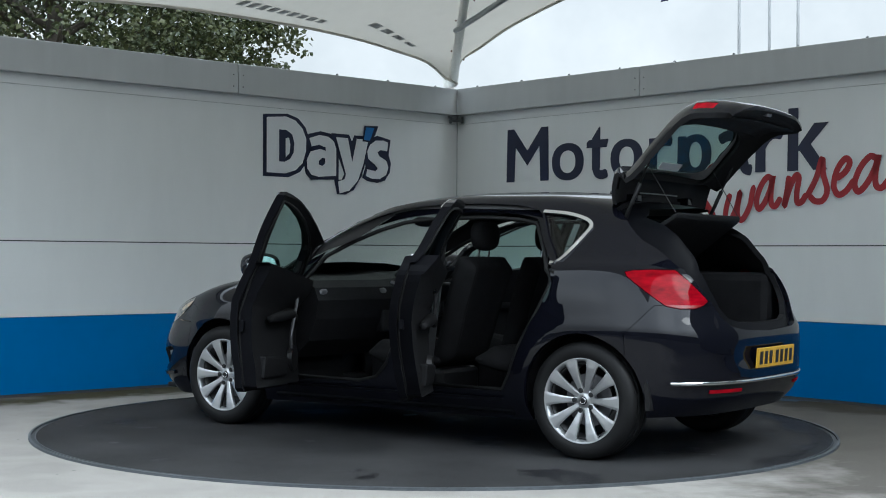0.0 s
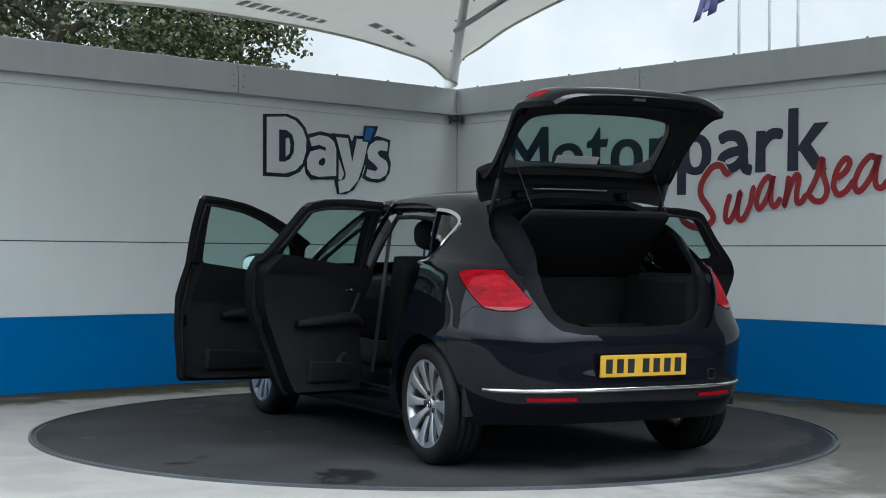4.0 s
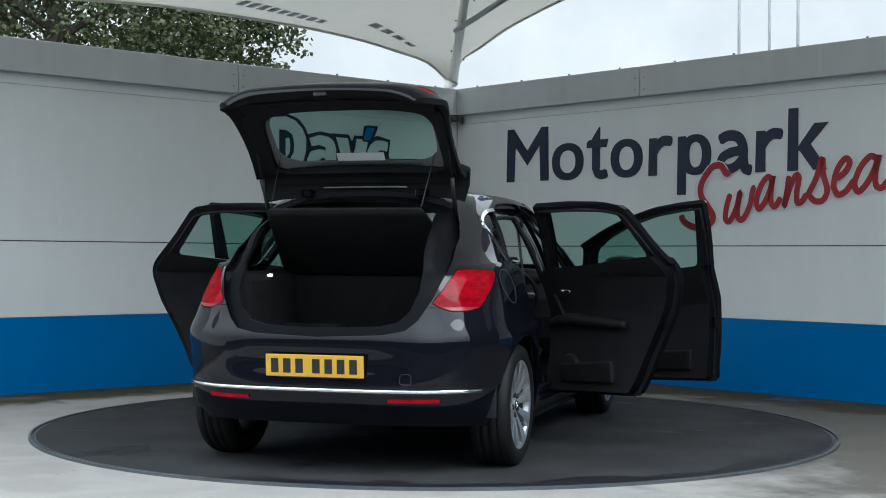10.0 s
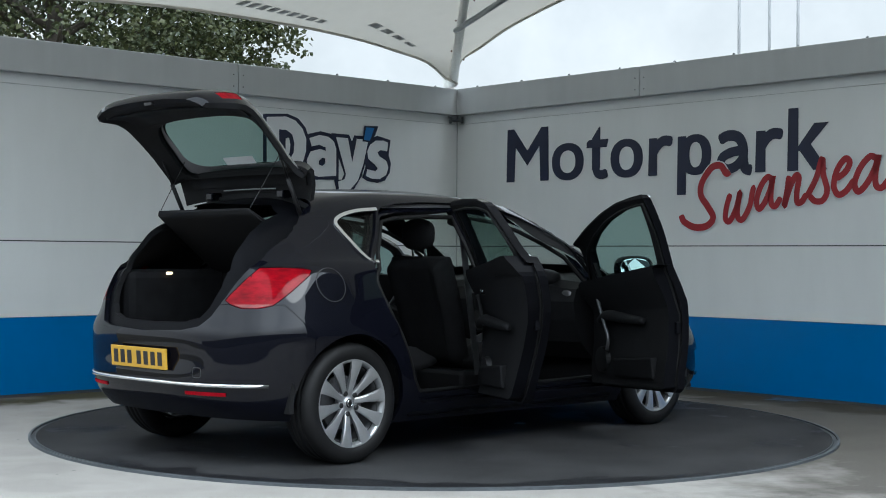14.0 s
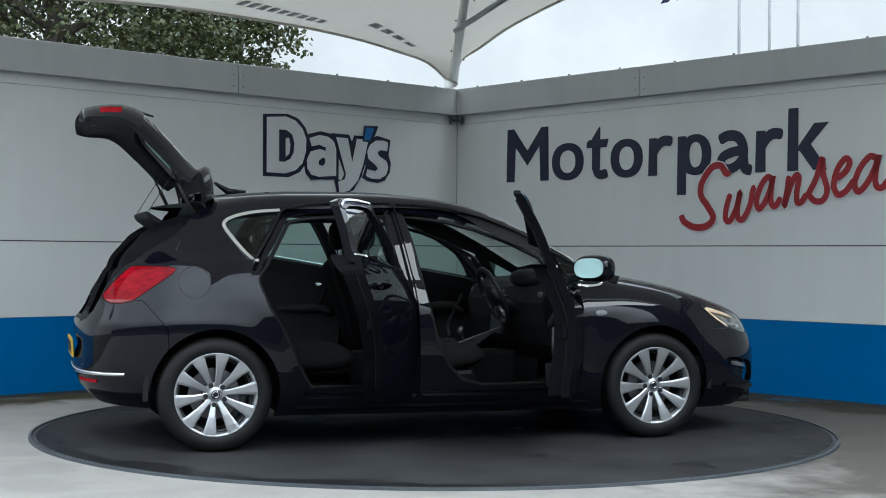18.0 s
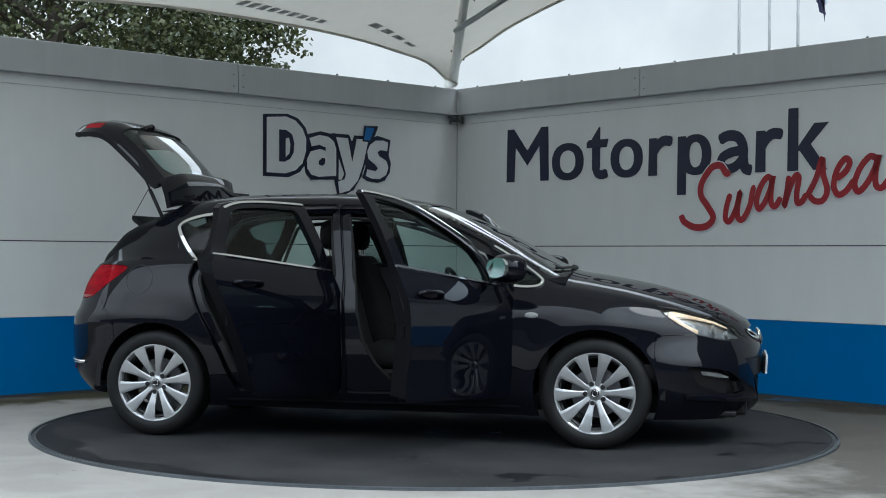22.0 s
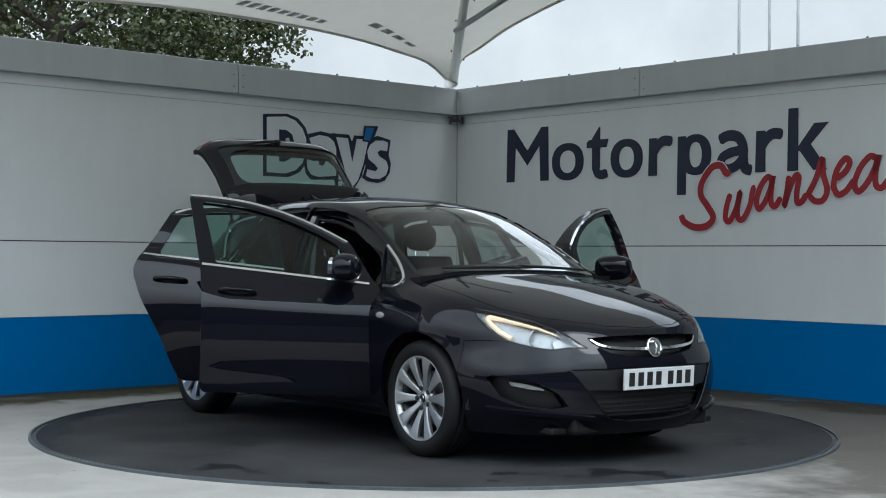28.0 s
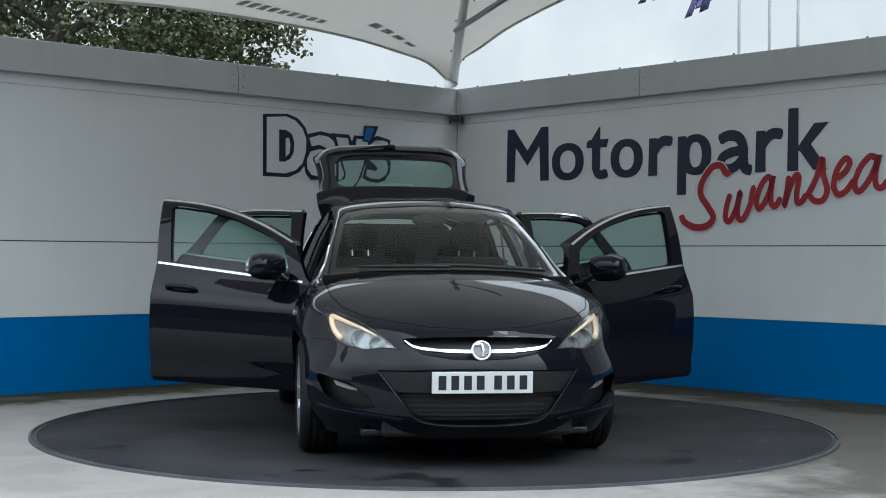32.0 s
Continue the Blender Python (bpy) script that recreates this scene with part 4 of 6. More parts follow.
def shell_mesh(thick, start=0.0):
    """The whole closed car skin with a given thickness, both sides."""
    bm = bmesh.new()
    rows = [[bm.verts.new(p) for p in c] for c in GRID]
    other = [[bm.verts.new((p.x, -p.y, p.z)) for p in c] for c in GRID]
    for i in range(len(GRID) - 1):
        for j in range(len(GRID[0]) - 1):
            for g, flip in ((rows, True), (other, False)):
                f = [g[i][j], g[i + 1][j], g[i + 1][j + 1], g[i][j + 1]]
                bm.faces.new(f[::-1] if flip else f)
    bmesh.ops.remove_doubles(bm, verts=bm.verts, dist=0.0006)
    bmesh.ops.dissolve_degenerate(bm, edges=bm.edges, dist=0.0004)
    bmesh.ops.recalc_face_normals(bm, faces=bm.faces)
    bm.normal_update()
    if sum(f.normal.dot(Vector((0, f.calc_center_median().y, 0))) for f in bm.faces) < 0:
        bmesh.ops.reverse_faces(bm, faces=bm.faces)
    if thick:
        bm.normal_update()
        if start:
            move = {v: v.normal.copy() for v in bm.verts}
            for v, d in move.items():
                if abs(v.co.y) < 1e-5:
                    d.y = 0
                v.co -= d * start
            bm.normal_update()
        inner = {}
        for v in bm.verts:
            d = v.normal.copy()
            if abs(v.co.y) < 1e-5:
                d.y = 0
            inner[v] = v.co - d * thick
        faces, border = bm.faces[:], [e for e in bm.edges if len(e.link_faces) == 1]
        new_v = {v: bm.verts.new(c) for v, c in inner.items()}
        for f in faces:
            bm.faces.new([new_v[v] for v in reversed(f.verts)])
        for e in border:
            f = e.link_faces[0]
            a, b = e.verts
            for l in f.loops:
                if l.edge == e:
                    a, b = l.vert, l.link_loop_next.vert
            bm.faces.new((b, a, new_v[a], new_v[b]))
    me = bpy.data.meshes.new("shell")
    bm.to_mesh(me)
    bm.free()
    return me


from mathutils.bvhtree import BVHTree
SKIN = shell_mesh(0.0)
SKIN_BVH = BVHTree.FromPolygons([v.co for v in SKIN.vertices], [tuple(p.vertices) for p in SKIN.polygons])
SKIN_NORMAL = [v.normal.copy() for v in SKIN.vertices]
SKIN_POLY = [tuple(p.vertices) for p in SKIN.polygons]
for _ in range(3):
    acc_ = [n_ * 1.0 for n_ in SKIN_NORMAL]
    for e in SKIN.edges:
        a, b = e.vertices
        acc_[a] += SKIN_NORMAL[b] * 0.5
        acc_[b] += SKIN_NORMAL[a] * 0.5
    SKIN_NORMAL = [n_.normalized() for n_ in acc_]
SKIN_CO = [v.co.copy() for v in SKIN.vertices]


def skin_normal(p):
    """The smooth outward normal of the body nearest to p."""
    loc, _, i, dist = SKIN_BVH.find_nearest(p)
    ws, acc = 0.0, Vector()
    for v in SKIN_POLY[i]:
        w = 1.0 / ((SKIN_CO[v] - loc).length ** 1.5 + 1e-5)
        acc += SKIN_NORMAL[v] * w
    return acc.normalized(), dist


def on_side(x, z, out=0.0):
    """The place on the left flank at x, z."""
    hit = SKIN_BVH.ray_cast(Vector((x, 2, z)), Vector((0, -1, 0)))
    p = hit[0] if hit[0] else Vector((x, 0.8, z))
    return p + skin_normal(p)[0] * out


def on_front(y, z, out=0.0, back=False):
    hit = SKIN_BVH.ray_cast(Vector((-4 if back else 4, y, z)), Vector((1 if back else -1, 0, 0)))
    p = hit[0] if hit[0] else Vector((-2 if back else 2.2, y, z))
    return p + skin_normal(p)[0] * out


def prism(poly, axis, lo, hi):
    """A temporary cutter: an outline pushed through the body along an axis."""
    bm = bmesh.new()
    def at(a, b, c):
        return {"y": (a, c, b), "x": (c, a, b), "z": (a, b, c)}[axis]
    f = [bm.verts.new(at(a, b, lo)) for a, b in poly]
    g = [bm.verts.new(at(a, b, hi)) for a, b in poly]
    bm.faces.new(f)
    bm.faces.new(g[::-1])
    n = len(poly)
    for k in range(n):
        bm.faces.new((f[k], g[k], g[(k + 1) % n], f[(k + 1) % n]))
    bmesh.ops.recalc_face_normals(bm, faces=bm.faces)
    me = bpy.data.meshes.new("cutter")
    bm.to_mesh(me)
    bm.free()
    ob = bpy.data.objects.new("cutter", me)
    scene.collection.objects.link(ob)
    return ob


def volume(me):
    bm = bmesh.new()
    bm.from_mesh(me)
    v = bm.calc_volume(signed=True)
    bm.free()
    return v


def carve(me, cutters, op):
    """Cut a mesh by temporary cutters, one after another, and hand back the result."""
    for c in cutters:
        before = volume(me)
        for robust in (False, True):
            tmp = bpy.data.objects.new("carving", me)
            scene.collection.objects.link(tmp)
            mod = tmp.modifiers.new("cut", "BOOLEAN")
            mod.operation, mod.object, mod.solver, mod.use_self = op, c, "EXACT", robust
            out = bpy.data.meshes.new_from_object(tmp.evaluated_get(bpy.context.evaluated_depsgraph_get()))
            bpy.data.objects.remove(tmp)
            if (0.4 if op == "DIFFERENCE" else 1e-6) * before < volume(out) < before * 1.0001:
                break
        me = out
        bpy.data.objects.remove(c)
    return me


def grown(poly, d):
    """The outline moved outwards by d."""
    n = len(poly)
    area = sum(poly[i][0] * poly[(i + 1) % n][1] - poly[(i + 1) % n][0] * poly[i][1] for i in range(n))
    s = 1 if area > 0 else -1
    out = []
    for i in range(n):
        a, b, c = Vector(poly[i - 1]), Vector(poly[i]), Vector(poly[(i + 1) % n])
        n1 = Vector(((b - a).y, -(b - a).x)).normalized() * s
        n2 = Vector(((c - b).y, -(c - b).x)).normalized() * s
        nn = (n1 + n2)
        nn = nn / max(nn.length_squared, 0.6) * 2
        out.append(tuple(b + nn * d))
    return out


def dressed(me, outside, inside, edge=None):
    """Give a carved piece its two materials and the smooth body's normals."""
    me.materials.clear()
    me.materials.append(outside)
    me.materials.append(inside)
    me.materials.append(edge or outside)
    normals = []
    cache = {}
    for p in me.polygons:
        sn, dist = skin_normal(p.center)
        d = p.normal.dot(sn)
        inner = d < -0.35 or (d < 0.35 and dist > 0.03)
        p.material_index = 2 if edge and abs(d) < 0.4 else 1 if inner else 0
        p.use_smooth = True
        for v in p.vertices:
            if v not in cache:
                cache[v] = skin_normal(me.vertices[v].co)[0]
            s = cache[v]
            if p.normal.dot(s) > 0.75:
                normals.append(s)
            elif p.normal.dot(s) < -0.75:
                normals.append(-s)
            else:
                normals.append(p.normal)
    me.normals_split_custom_set(normals)
    return me


def mirrored(me):
    """The same piece for the other flank."""
    out = me.copy()
    bm = bmesh.new()
    bm.from_mesh(out)
    for v in bm.verts:
        v.co.y = -v.co.y
    bmesh.ops.reverse_faces(bm, faces=bm.faces)
    bm.to_mesh(out)
    bm.free()
    return out


# outlines in side view (x, z)
BELT = lambda x: 0.922 + (0.95 - x) * 0.0751
FRONT_DOOR = [(0.835, 0.288), (0.86, 0.40), (0.868, 0.65), (0.862, 0.935), (0.825, 0.955), (0.69, 1.180), (0.50, 1.272), (0.30, 1.345), (0.10, 1.393), (-0.10, 1.413), (-0.255, 1.419), (-0.215, 1.20), (-0.175, 0.98), (-0.160, 0.72), (-0.155, 0.50), (-0.150, 0.288)]
REAR_DOOR = [(-0.157, 0.288), (-0.162, 0.50), (-0.167, 0.72), (-0.182, 0.98), (-0.222, 1.20), (-0.262, 1.419), (-0.55, 1.418), (-0.78, 1.402), (-0.925, 1.370), (-1.02, 1.20), (-1.105, 1.076), (-1.138, 1.02), (-1.142, 0.955), (-1.085, 0.80), (-0.985, 0.62), (-0.925, 0.50), (-0.885, 0.40), (-0.82, 0.288)]
FRONT_PANE = [(0.705, 0.955), (0.715, 0.99), (0.63, 1.150), (0.47, 1.235), (0.27, 1.308), (0.07, 1.353), (-0.09, 1.372), (-0.180, 1.376), (-0.130, 1.20), (-0.088, 1.015)]
REAR_PANE = [(-0.258, 1.025), (-0.300, 1.20), (-0.342, 1.376), (-0.55, 1.376), (-0.75, 1.362), (-0.865, 1.332), (-0.945, 1.18), (-0.995, 1.082)]
QUARTER_PANE = [(-0.955, 1.356), (-1.12, 1.338), (-1.235, 1.305), (-1.262, 1.275), (-1.235, 1.225), (-1.165, 1.135), (-1.115, 1.092), (-1.03, 1.215)]
SAIL_PANE = [(0.715, 1.150), (0.85, 1.075), (1.005, 0.975), (1.012, 0.957), (0.985, 0.943), (0.92, 0.938), (0.842, 0.948)]
OPENING_RIM = FRONT_DOOR[:11] + REAR_DOOR[6:]
FRONT_OPENING = [(0.79, 0.335), (0.81, 0.45), (0.818, 0.65), (0.81, 0.935), (0.66, 1.135), (0.48, 1.222), (0.28, 1.295), (0.08, 1.343), (-0.10, 1.362), (-0.195, 1.368), (-0.155, 1.20), (-0.115, 0.98), (-0.085, 0.78), (-0.045, 0.60), (0.03, 0.45), (0.12, 0.365), (0.25, 0.335)]


def eased(poly, reach):
    """The outline with its corners cut back a little."""
    out = []
    for i, b in enumerate(poly):
        a, b, c = Vector(poly[i - 1]), Vector(b), Vector(poly[(i + 1) % len(poly)])
        for q in (a, c):
            ln = (q - b).length
            out.append(tuple(b.lerp(q, min(0.3, reach / ln))))
    return out


FRONT_DOOR, REAR_DOOR, FRONT_PANE, REAR_PANE = eased(FRONT_DOOR, 0.022), eased(REAR_DOOR, 0.022), eased(FRONT_PANE, 0.02), eased(REAR_PANE, 0.02)
ARCH = [(math.cos(k / 40 * math.tau), math.sin(k / 40 * math.tau)) for k in range(40)]
TAIL_LAMP = [(-1.560, 1.028), (-1.60, 1.036), (-1.70, 1.040), (-1.80, 1.038), (-1.90, 1.036), (-2.3, 1.036), (-2.3, 0.832), (-1.86, 0.832), (-1.80, 0.846), (-1.68, 0.930), (-1.575, 1.004)]
# outlines in end view (y, z)
BOOT = [(0.0, 0.700), (0.34, 0.714), (0.45, 0.735), (0.505, 0.785), (0.565, 0.890), (0.612, 1.030), (0.612, 1.10), (0.598, 1.20), (0.560, 1.310), (0.50, 1.435), (0.3, 1.50), (0, 1.60)]
BOOT_INNER = [(0.0, 0.745), (0.30, 0.752), (0.40, 0.776), (0.455, 0.83), (0.490, 0.93), (0.490, 1.05), (0.478, 1.14), (0.480, 1.25), (0.45, 1.33), (0.34, 1.380), (0.0, 1.395)]
SCREEN = [(0.0, 1.028), (0.40, 1.018), (0.66, 0.992), (0.695, 1.000), (0.640, 1.180), (0.575, 1.352), (0.535, 1.388), (0.40, 1.415), (0.0, 1.436)]
HEADLAMP = [(0.415, 0.630), (0.50, 0.634), (0.58, 0.621), (0.655, 0.635), (0.725, 0.664), (0.757, 0.72), (0.770, 0.79), (0.762, 0.826), (0.70, 0.808), (0.60, 0.766), (0.50, 0.704)]
UPPER_GRILLE = [(0.0, 0.575), (0.16, 0.580), (0.30, 0.605), (0.385, 0.655), (0.395, 0.682), (0.25, 0.690), (0.0, 0.692)]
LOWER_GRILLE = [(0.0, 0.240), (0.20, 0.246), (0.30, 0.262), (0.355, 0.300), (0.42, 0.385), (0.515, 0.505), (0.52, 0.522), (0.25, 0.526), (0.0, 0.527)]
FOG = [(0.80, 0.485), (0.815, 0.470), (0.775, 0.375), (0.70, 0.330), (0.60, 0.318), (0.53, 0.330), (0.57, 0.392), (0.66, 0.452)]
HOOD = [(1.165, 0.0), (1.150, 0.30), (1.085, 0.63), (1.13, 0.70), (1.35, 0.725), (1.60, 0.715), (1.80, 0.665), (1.98, 0.560), (2.09, 0.415), (2.165, 0.25), (2.20, 0.0)]


def both(half):
    return list(half) + [(-y, z) for y, z in reversed(half) if abs(y) > 1e-6]


def both_top(half):
    return list(half) + [(x, -y) for x, y in reversed(half) if abs(y) > 1e-6]


car = empty("car", "black five-door hatchback with all doors and tailgate open", "car")
SHELL = shell_mesh(0.028)


def arch_cutters():
    out = []
    for hub in (HUB_F, HUB_R):
        for lo, hi in ((0.45, 1.2), (-1.2, -0.45)):
            out.append(prism([(hub + 0.362 * a, HUB_Z + 0.008 + 0.362 * b) for a, b in ARCH], "y", lo, hi))
    return out


TAIL_END = [(0.662, 1.075), (0.640, 1.010), (0.602, 0.930), (0.566, 0.872), (0.60, 0.850), (0.66, 0.830), (1.0, 0.80), (1.0, 1.075)]


def tail_cutter(s, more):
    """The tail lamp's outline from the side and from behind, as one cutter."""
    a = prism(grown(TAIL_LAMP, more), "y", *sorted((0.4 * s, 1.2 * s)))
    me = carve(a.data.copy(), [prism([(y * s, z) for y, z in grown(TAIL_END, more)], "x", -3, -1.3)], "INTERSECT")
    bpy.data.objects.remove(a)
    ob = bpy.data.objects.new("cutter", me)
    scene.collection.objects.link(ob)
    return ob


def mouth(poly, deep=1.6):
    return prism(both(poly), "x", deep, 3.0)


openings = [prism(d, "y", *r) for d in (FRONT_DOOR, grown(REAR_DOOR, 0.003)) for r in ((0.555, 2), (-2, -0.555))]
openings += [prism(grown(QUARTER_PANE, 0.004), "y", -2, 2), prism(grown(SAIL_PANE, 0.004), "y", -2, 2),
            prism(both(BOOT), "x", -3.0, -1.36), prism(both(SCREEN), "x", 0.0, 1.5)]
openings += arch_cutters()
for s in (1, -1):
    openings.append(tail_cutter(s, 0.003))
    openings.append(prism(grown([(y * s, z) for y, z in HEADLAMP], 0.003), "x", 1.5, 3.0))
base = carve(SHELL.copy(), openings, "DIFFERENCE")
hood_me = carve(base.copy(), [prism(both_top(HOOD), "z", 0.60, 1.3)], "INTERSECT")
base = carve(base, [prism(grown(both_top(HOOD), 0.004), "z", 0.60, 1.3)], "DIFFERENCE")
FB = [(1.665, 0.0), (1.685, 0.655), (2.03, 0.665), (2.03, 0.85), (2.6, 0.85), (2.6, 0.0)]
RB = [(-1.595, 0.0), (-1.612, 0.69), (-1.745, 0.848), (-2.5, 0.846), (-2.5, 0.0)]
front_me = carve(base.copy(), [prism(FB, "y", -2, 2)], "INTERSECT")
front_me = carve(front_me, [mouth(UPPER_GRILLE), mouth(LOWER_GRILLE)] + [prism([(y * s, z) for y, z in FOG], "x", 1.5, 3.0) for s in (1, -1)], "DIFFERENCE")
rear_me = carve(base.copy(), [prism(RB, "y", -2, 2)], "INTERSECT")
base = carve(base, [prism(grown(FB, 0.003), "y", -2, 2)], "DIFFERENCE")
base = carve(base, [prism(grown(RB, 0.003), "y", -2, 2)], "DIFFERENCE")
body = part("body", dressed(base, PAINT, TRIM), None, car, "glossy black body shell")
hood = part("bonnet", dressed(hood_me, PAINT, TRIM), None, car, "glossy black bonnet")
front_bumper = part("front_bumper", dressed(front_me, PAINT, TRIM), None, car, "glossy black front bumper")
rear_bumper = part("rear_bumper", dressed(rear_me, PAINT, TRIM), None, car, "glossy black rear bumper with chrome strip")
FRIT = shader("grey_glass_print", (0.17, 0.17, 0.18), 0.12, vary=0.1, scale=3, fine=30)
SILVERFOIL = shader("lamp_silver", (0.40, 0.41, 0.42), 0.26, 0.65, vary=0.5, scale=18, fine=60, bump=0.5, bump_scale=35)


# ---- doors ----
def flip(bm, s):
    if s < 0:
        for v in bm.verts:
            v.co.y = -v.co.y
        bmesh.ops.reverse_faces(bm, faces=bm.faces)
    return bm


def strip(bm, places, width, rise=0.006, closed=False):
    """A moulding that lies on the body along a line of places."""
    n = len(places)
    rows = []
    for i, p in enumerate(places):
        a = places[(i - 1) % n] if (closed or i) else p
        c = places[(i + 1) % n] if (closed or i < n - 1) else p
        t = (c - a).normalized()
        nn = skin_normal(p)[0]
        b = nn.cross(t).normalized() * (width if isinstance(width, float) else width[i])
        rows.append([bm.verts.new(q) for q in (p - b / 2 - nn * 0.004, p - b * 0.42 + nn * rise, p + b * 0.42 + nn * rise, p + b / 2 - nn * 0.004)])
    for i in range(n if closed else n - 1):
        for k in range(4):
            bm.faces.new((rows[i][k], rows[i][(k + 1) % 4], rows[(i + 1) % n][(k + 1) % 4], rows[(i + 1) % n][k]))
    if not closed:
        bm.faces.new(rows[0])
        bm.faces.new(rows[-1][::-1])
    bmesh.ops.recalc_face_normals(bm, faces=bm.faces)
    return bm


def flank(points, out=0.0, steps=6):
    return [on_side(p.x, p.y, out) for p in spline([(x, z, 0) for x, z in points], steps)]


def blob(bm, c, size, sub=2, power=1.0):
    """A rounded lump with given half sizes; power below 1 squares it up."""
    r = bmesh.ops.create_icosphere(bm, subdivisions=sub, radius=1.0)
    for v in r["verts"]:
        q = [math.copysign(abs(k) ** power, k) for k in v.co]
        v.co = Vector((c[0] + q[0] * size[0], c[1] + q[1] * size[1], c[2] + q[2] * size[2]))
    return bm


FRAME = shell_mesh(0.042)
INNER = shell_mesh(0.075, 0.044)
PANE = shell_mesh(0.005, 0.016)


def below(poly, inset):
    """The part of a door outline under the window."""
    q = [(x, min(z, BELT(x) + 0.012)) for x, z in grown(poly, -inset)]
    out = []
    for p in q:
        if not out or (Vector(p) - Vector(out[-1])).length > 0.012:
            out.append(p)
    return out


def door_meshes(poly, pane):
    skin = carve(FRAME.copy(), [prism(poly, "y", 0.558, 2)], "INTERSECT")
    skin = carve(skin, [prism(pane, "y", 0.3, 2)], "DIFFERENCE")
    inner = carve(INNER.copy(), [prism(below(poly, 0.022), "y", 0.3, 2)], "INTERSECT")
    glass = carve(PANE.copy(), [prism(grown(pane, 0.006), "y", 0.3, 2)], "INTERSECT")
    return skin, inner, glass


def hinged(hinge, s, degrees, lift):
    h = Vector((hinge[0], hinge[1] * s, 0))
    a = -radians(degrees) * s
    d = Vector((-math.cos(a), -math.sin(a), 0))
    k = d.cross(Vector((0, 0, 1)))
    return Matrix.Translation(h) @ Matrix.Rotation(radians(lift), 4, k) @ Matrix.Rotation(a, 4, "Z") @ Matrix.Translation(-h)


def plain(me, m, smooth=True):
    me.materials.clear()
    me.materials.append(m)
    if smooth:
        me.shade_smooth()
    return me


DOOR_PARTS = {"front": door_meshes(FRONT_DOOR, FRONT_PANE), "rear": door_meshes(REAR_DOOR, REAR_PANE)}


def build_door(which, s, degrees, lift, hinge):
    skin, inner, glass = DOOR_PARTS[which]
    pick = (lambda m: m.copy()) if s > 0 else mirrored
    nm = which + "_door"
    door = part(nm, dressed(pick(skin), PAINT, TRIM, SHUT), None, car, "open black door with framed window")
    door.matrix_basis = hinged(hinge, s, degrees, lift)
    part("inner_panel", dressed(pick(inner), TRIM, TRIM, SHUT), None, door, "charcoal moulded inner door panel")
    g = part("window_pane", dressed(pick(glass), SIDEGLASS, SIDEINNER), None, door, "green-tinted side window")
    g.visible_shadow = False
    front = which == "front"
    # mouldings
    x0, x1 = (0.80, -0.168) if front else (-0.195, -1.088)
    part("belt_strip", flip(strip(bmesh.new(), flank([(x0 + (x1 - x0) * k / 6, BELT(x0 + (x1 - x0) * k / 6) + 0.006) for k in range(7)], 0.001), 0.016), s), CHROME, door, "bright chrome window moulding")
    top = [(0.675, 1.176), (0.50, 1.258), (0.30, 1.330), (0.10, 1.378), (-0.10, 1.400), (-0.248, 1.406)] if front else [(-0.275, 1.406), (-0.55, 1.405), (-0.78, 1.388), (-0.905, 1.352)]
    part("top_strip", flip(strip(bmesh.new(), flank(top, 0.001), 0.018), s), CHROME, door, "bright chrome roof-line moulding")
    # grip
    hx, hz = (0.035, 0.858) if front else (-0.905, 0.918)
    p = on_side(hx, hz)
    bm = bmesh.new()
    tube(bm, spline([on_side(hx + 0.10, hz - 0.004, 0.004), on_side(hx + 0.075, hz, 0.032), on_side(hx, hz + 0.004, 0.040), on_side(hx - 0.075, hz + 0.006, 0.034), on_side(hx - 0.10, hz + 0.006, 0.004)], 5), 0.013, 10)
    part("handle", flip(bm, s), PAINT, door, "glossy black door handle", True)
    bm = bmesh.new()
    blob(bm, p - Vector((0, 0.006, 0)), (0.075, 0.012, 0.030), 2)
    part("handle_cup", flip(bm, s), BLACKPLASTIC, door, smooth=True)
    # the inside
    cx = 0.36 if front else -0.55
    yi = 0.735
    bm = bmesh.new()
    ax = [(cx + 0.33, 0.70), (cx + 0.22, 0.735), (cx + 0.02, 0.72), (cx - 0.25, 0.70)]
    tube(bm, spline([(x, yi + 0.004, z) for x, z in ax], 5), [0.020 + 0.014 * math.sin(math.pi * k / 15) for k in range(16)], 10)
    part("armrest", flip(bm, s), TRIM, door, smooth=True)
    bm = bmesh.new()
    sweep = [(cx + 0.36, 0.90), (cx + 0.30, 0.80), (cx + 0.24, 0.70), (cx + 0.18, 0.60), (cx + 0.20, 0.52)] if front else [(cx + 0.28, 0.88), (cx + 0.22, 0.78), (cx + 0.16, 0.70)]
    tube(bm, spline([(x, yi - 0.012, z) for x, z in sweep], 5), 0.011, 8)
    part("pull_grip", flip(bm, s), GREYMETAL if front else TRIM, door, "satin grey pull grip" if front else "", True)
    bm = bmesh.new()
    blob(bm, (cx + 0.20, yi - 0.004, 0.90), (0.055, 0.018, 0.022), 2)
    part("release_handle", flip(bm, s), CHROME, door, "small chrome release lever", True)
    bm = bmesh.new()
    r = bmesh.ops.create_cone(bm, cap_ends=True, segments=28, radius1=0.085 if front else 0.07, radius2=0.078 if front else 0.06, depth=0.03)
    bmesh.ops.rotate(bm, verts=bm.verts, matrix=Matrix.Rotation(radians(90), 3, "X"))
    bmesh.ops.translate(bm, verts=bm.verts, vec=((0.66 if front else -0.36), yi + 0.008, 0.46))
    part("speaker", flip(bm, s), BLACKPLASTIC, door, "round speaker grille")
    bm = bmesh.new()
    x0, x1 = (0.48, -0.02) if front else (-0.30, -0.70)
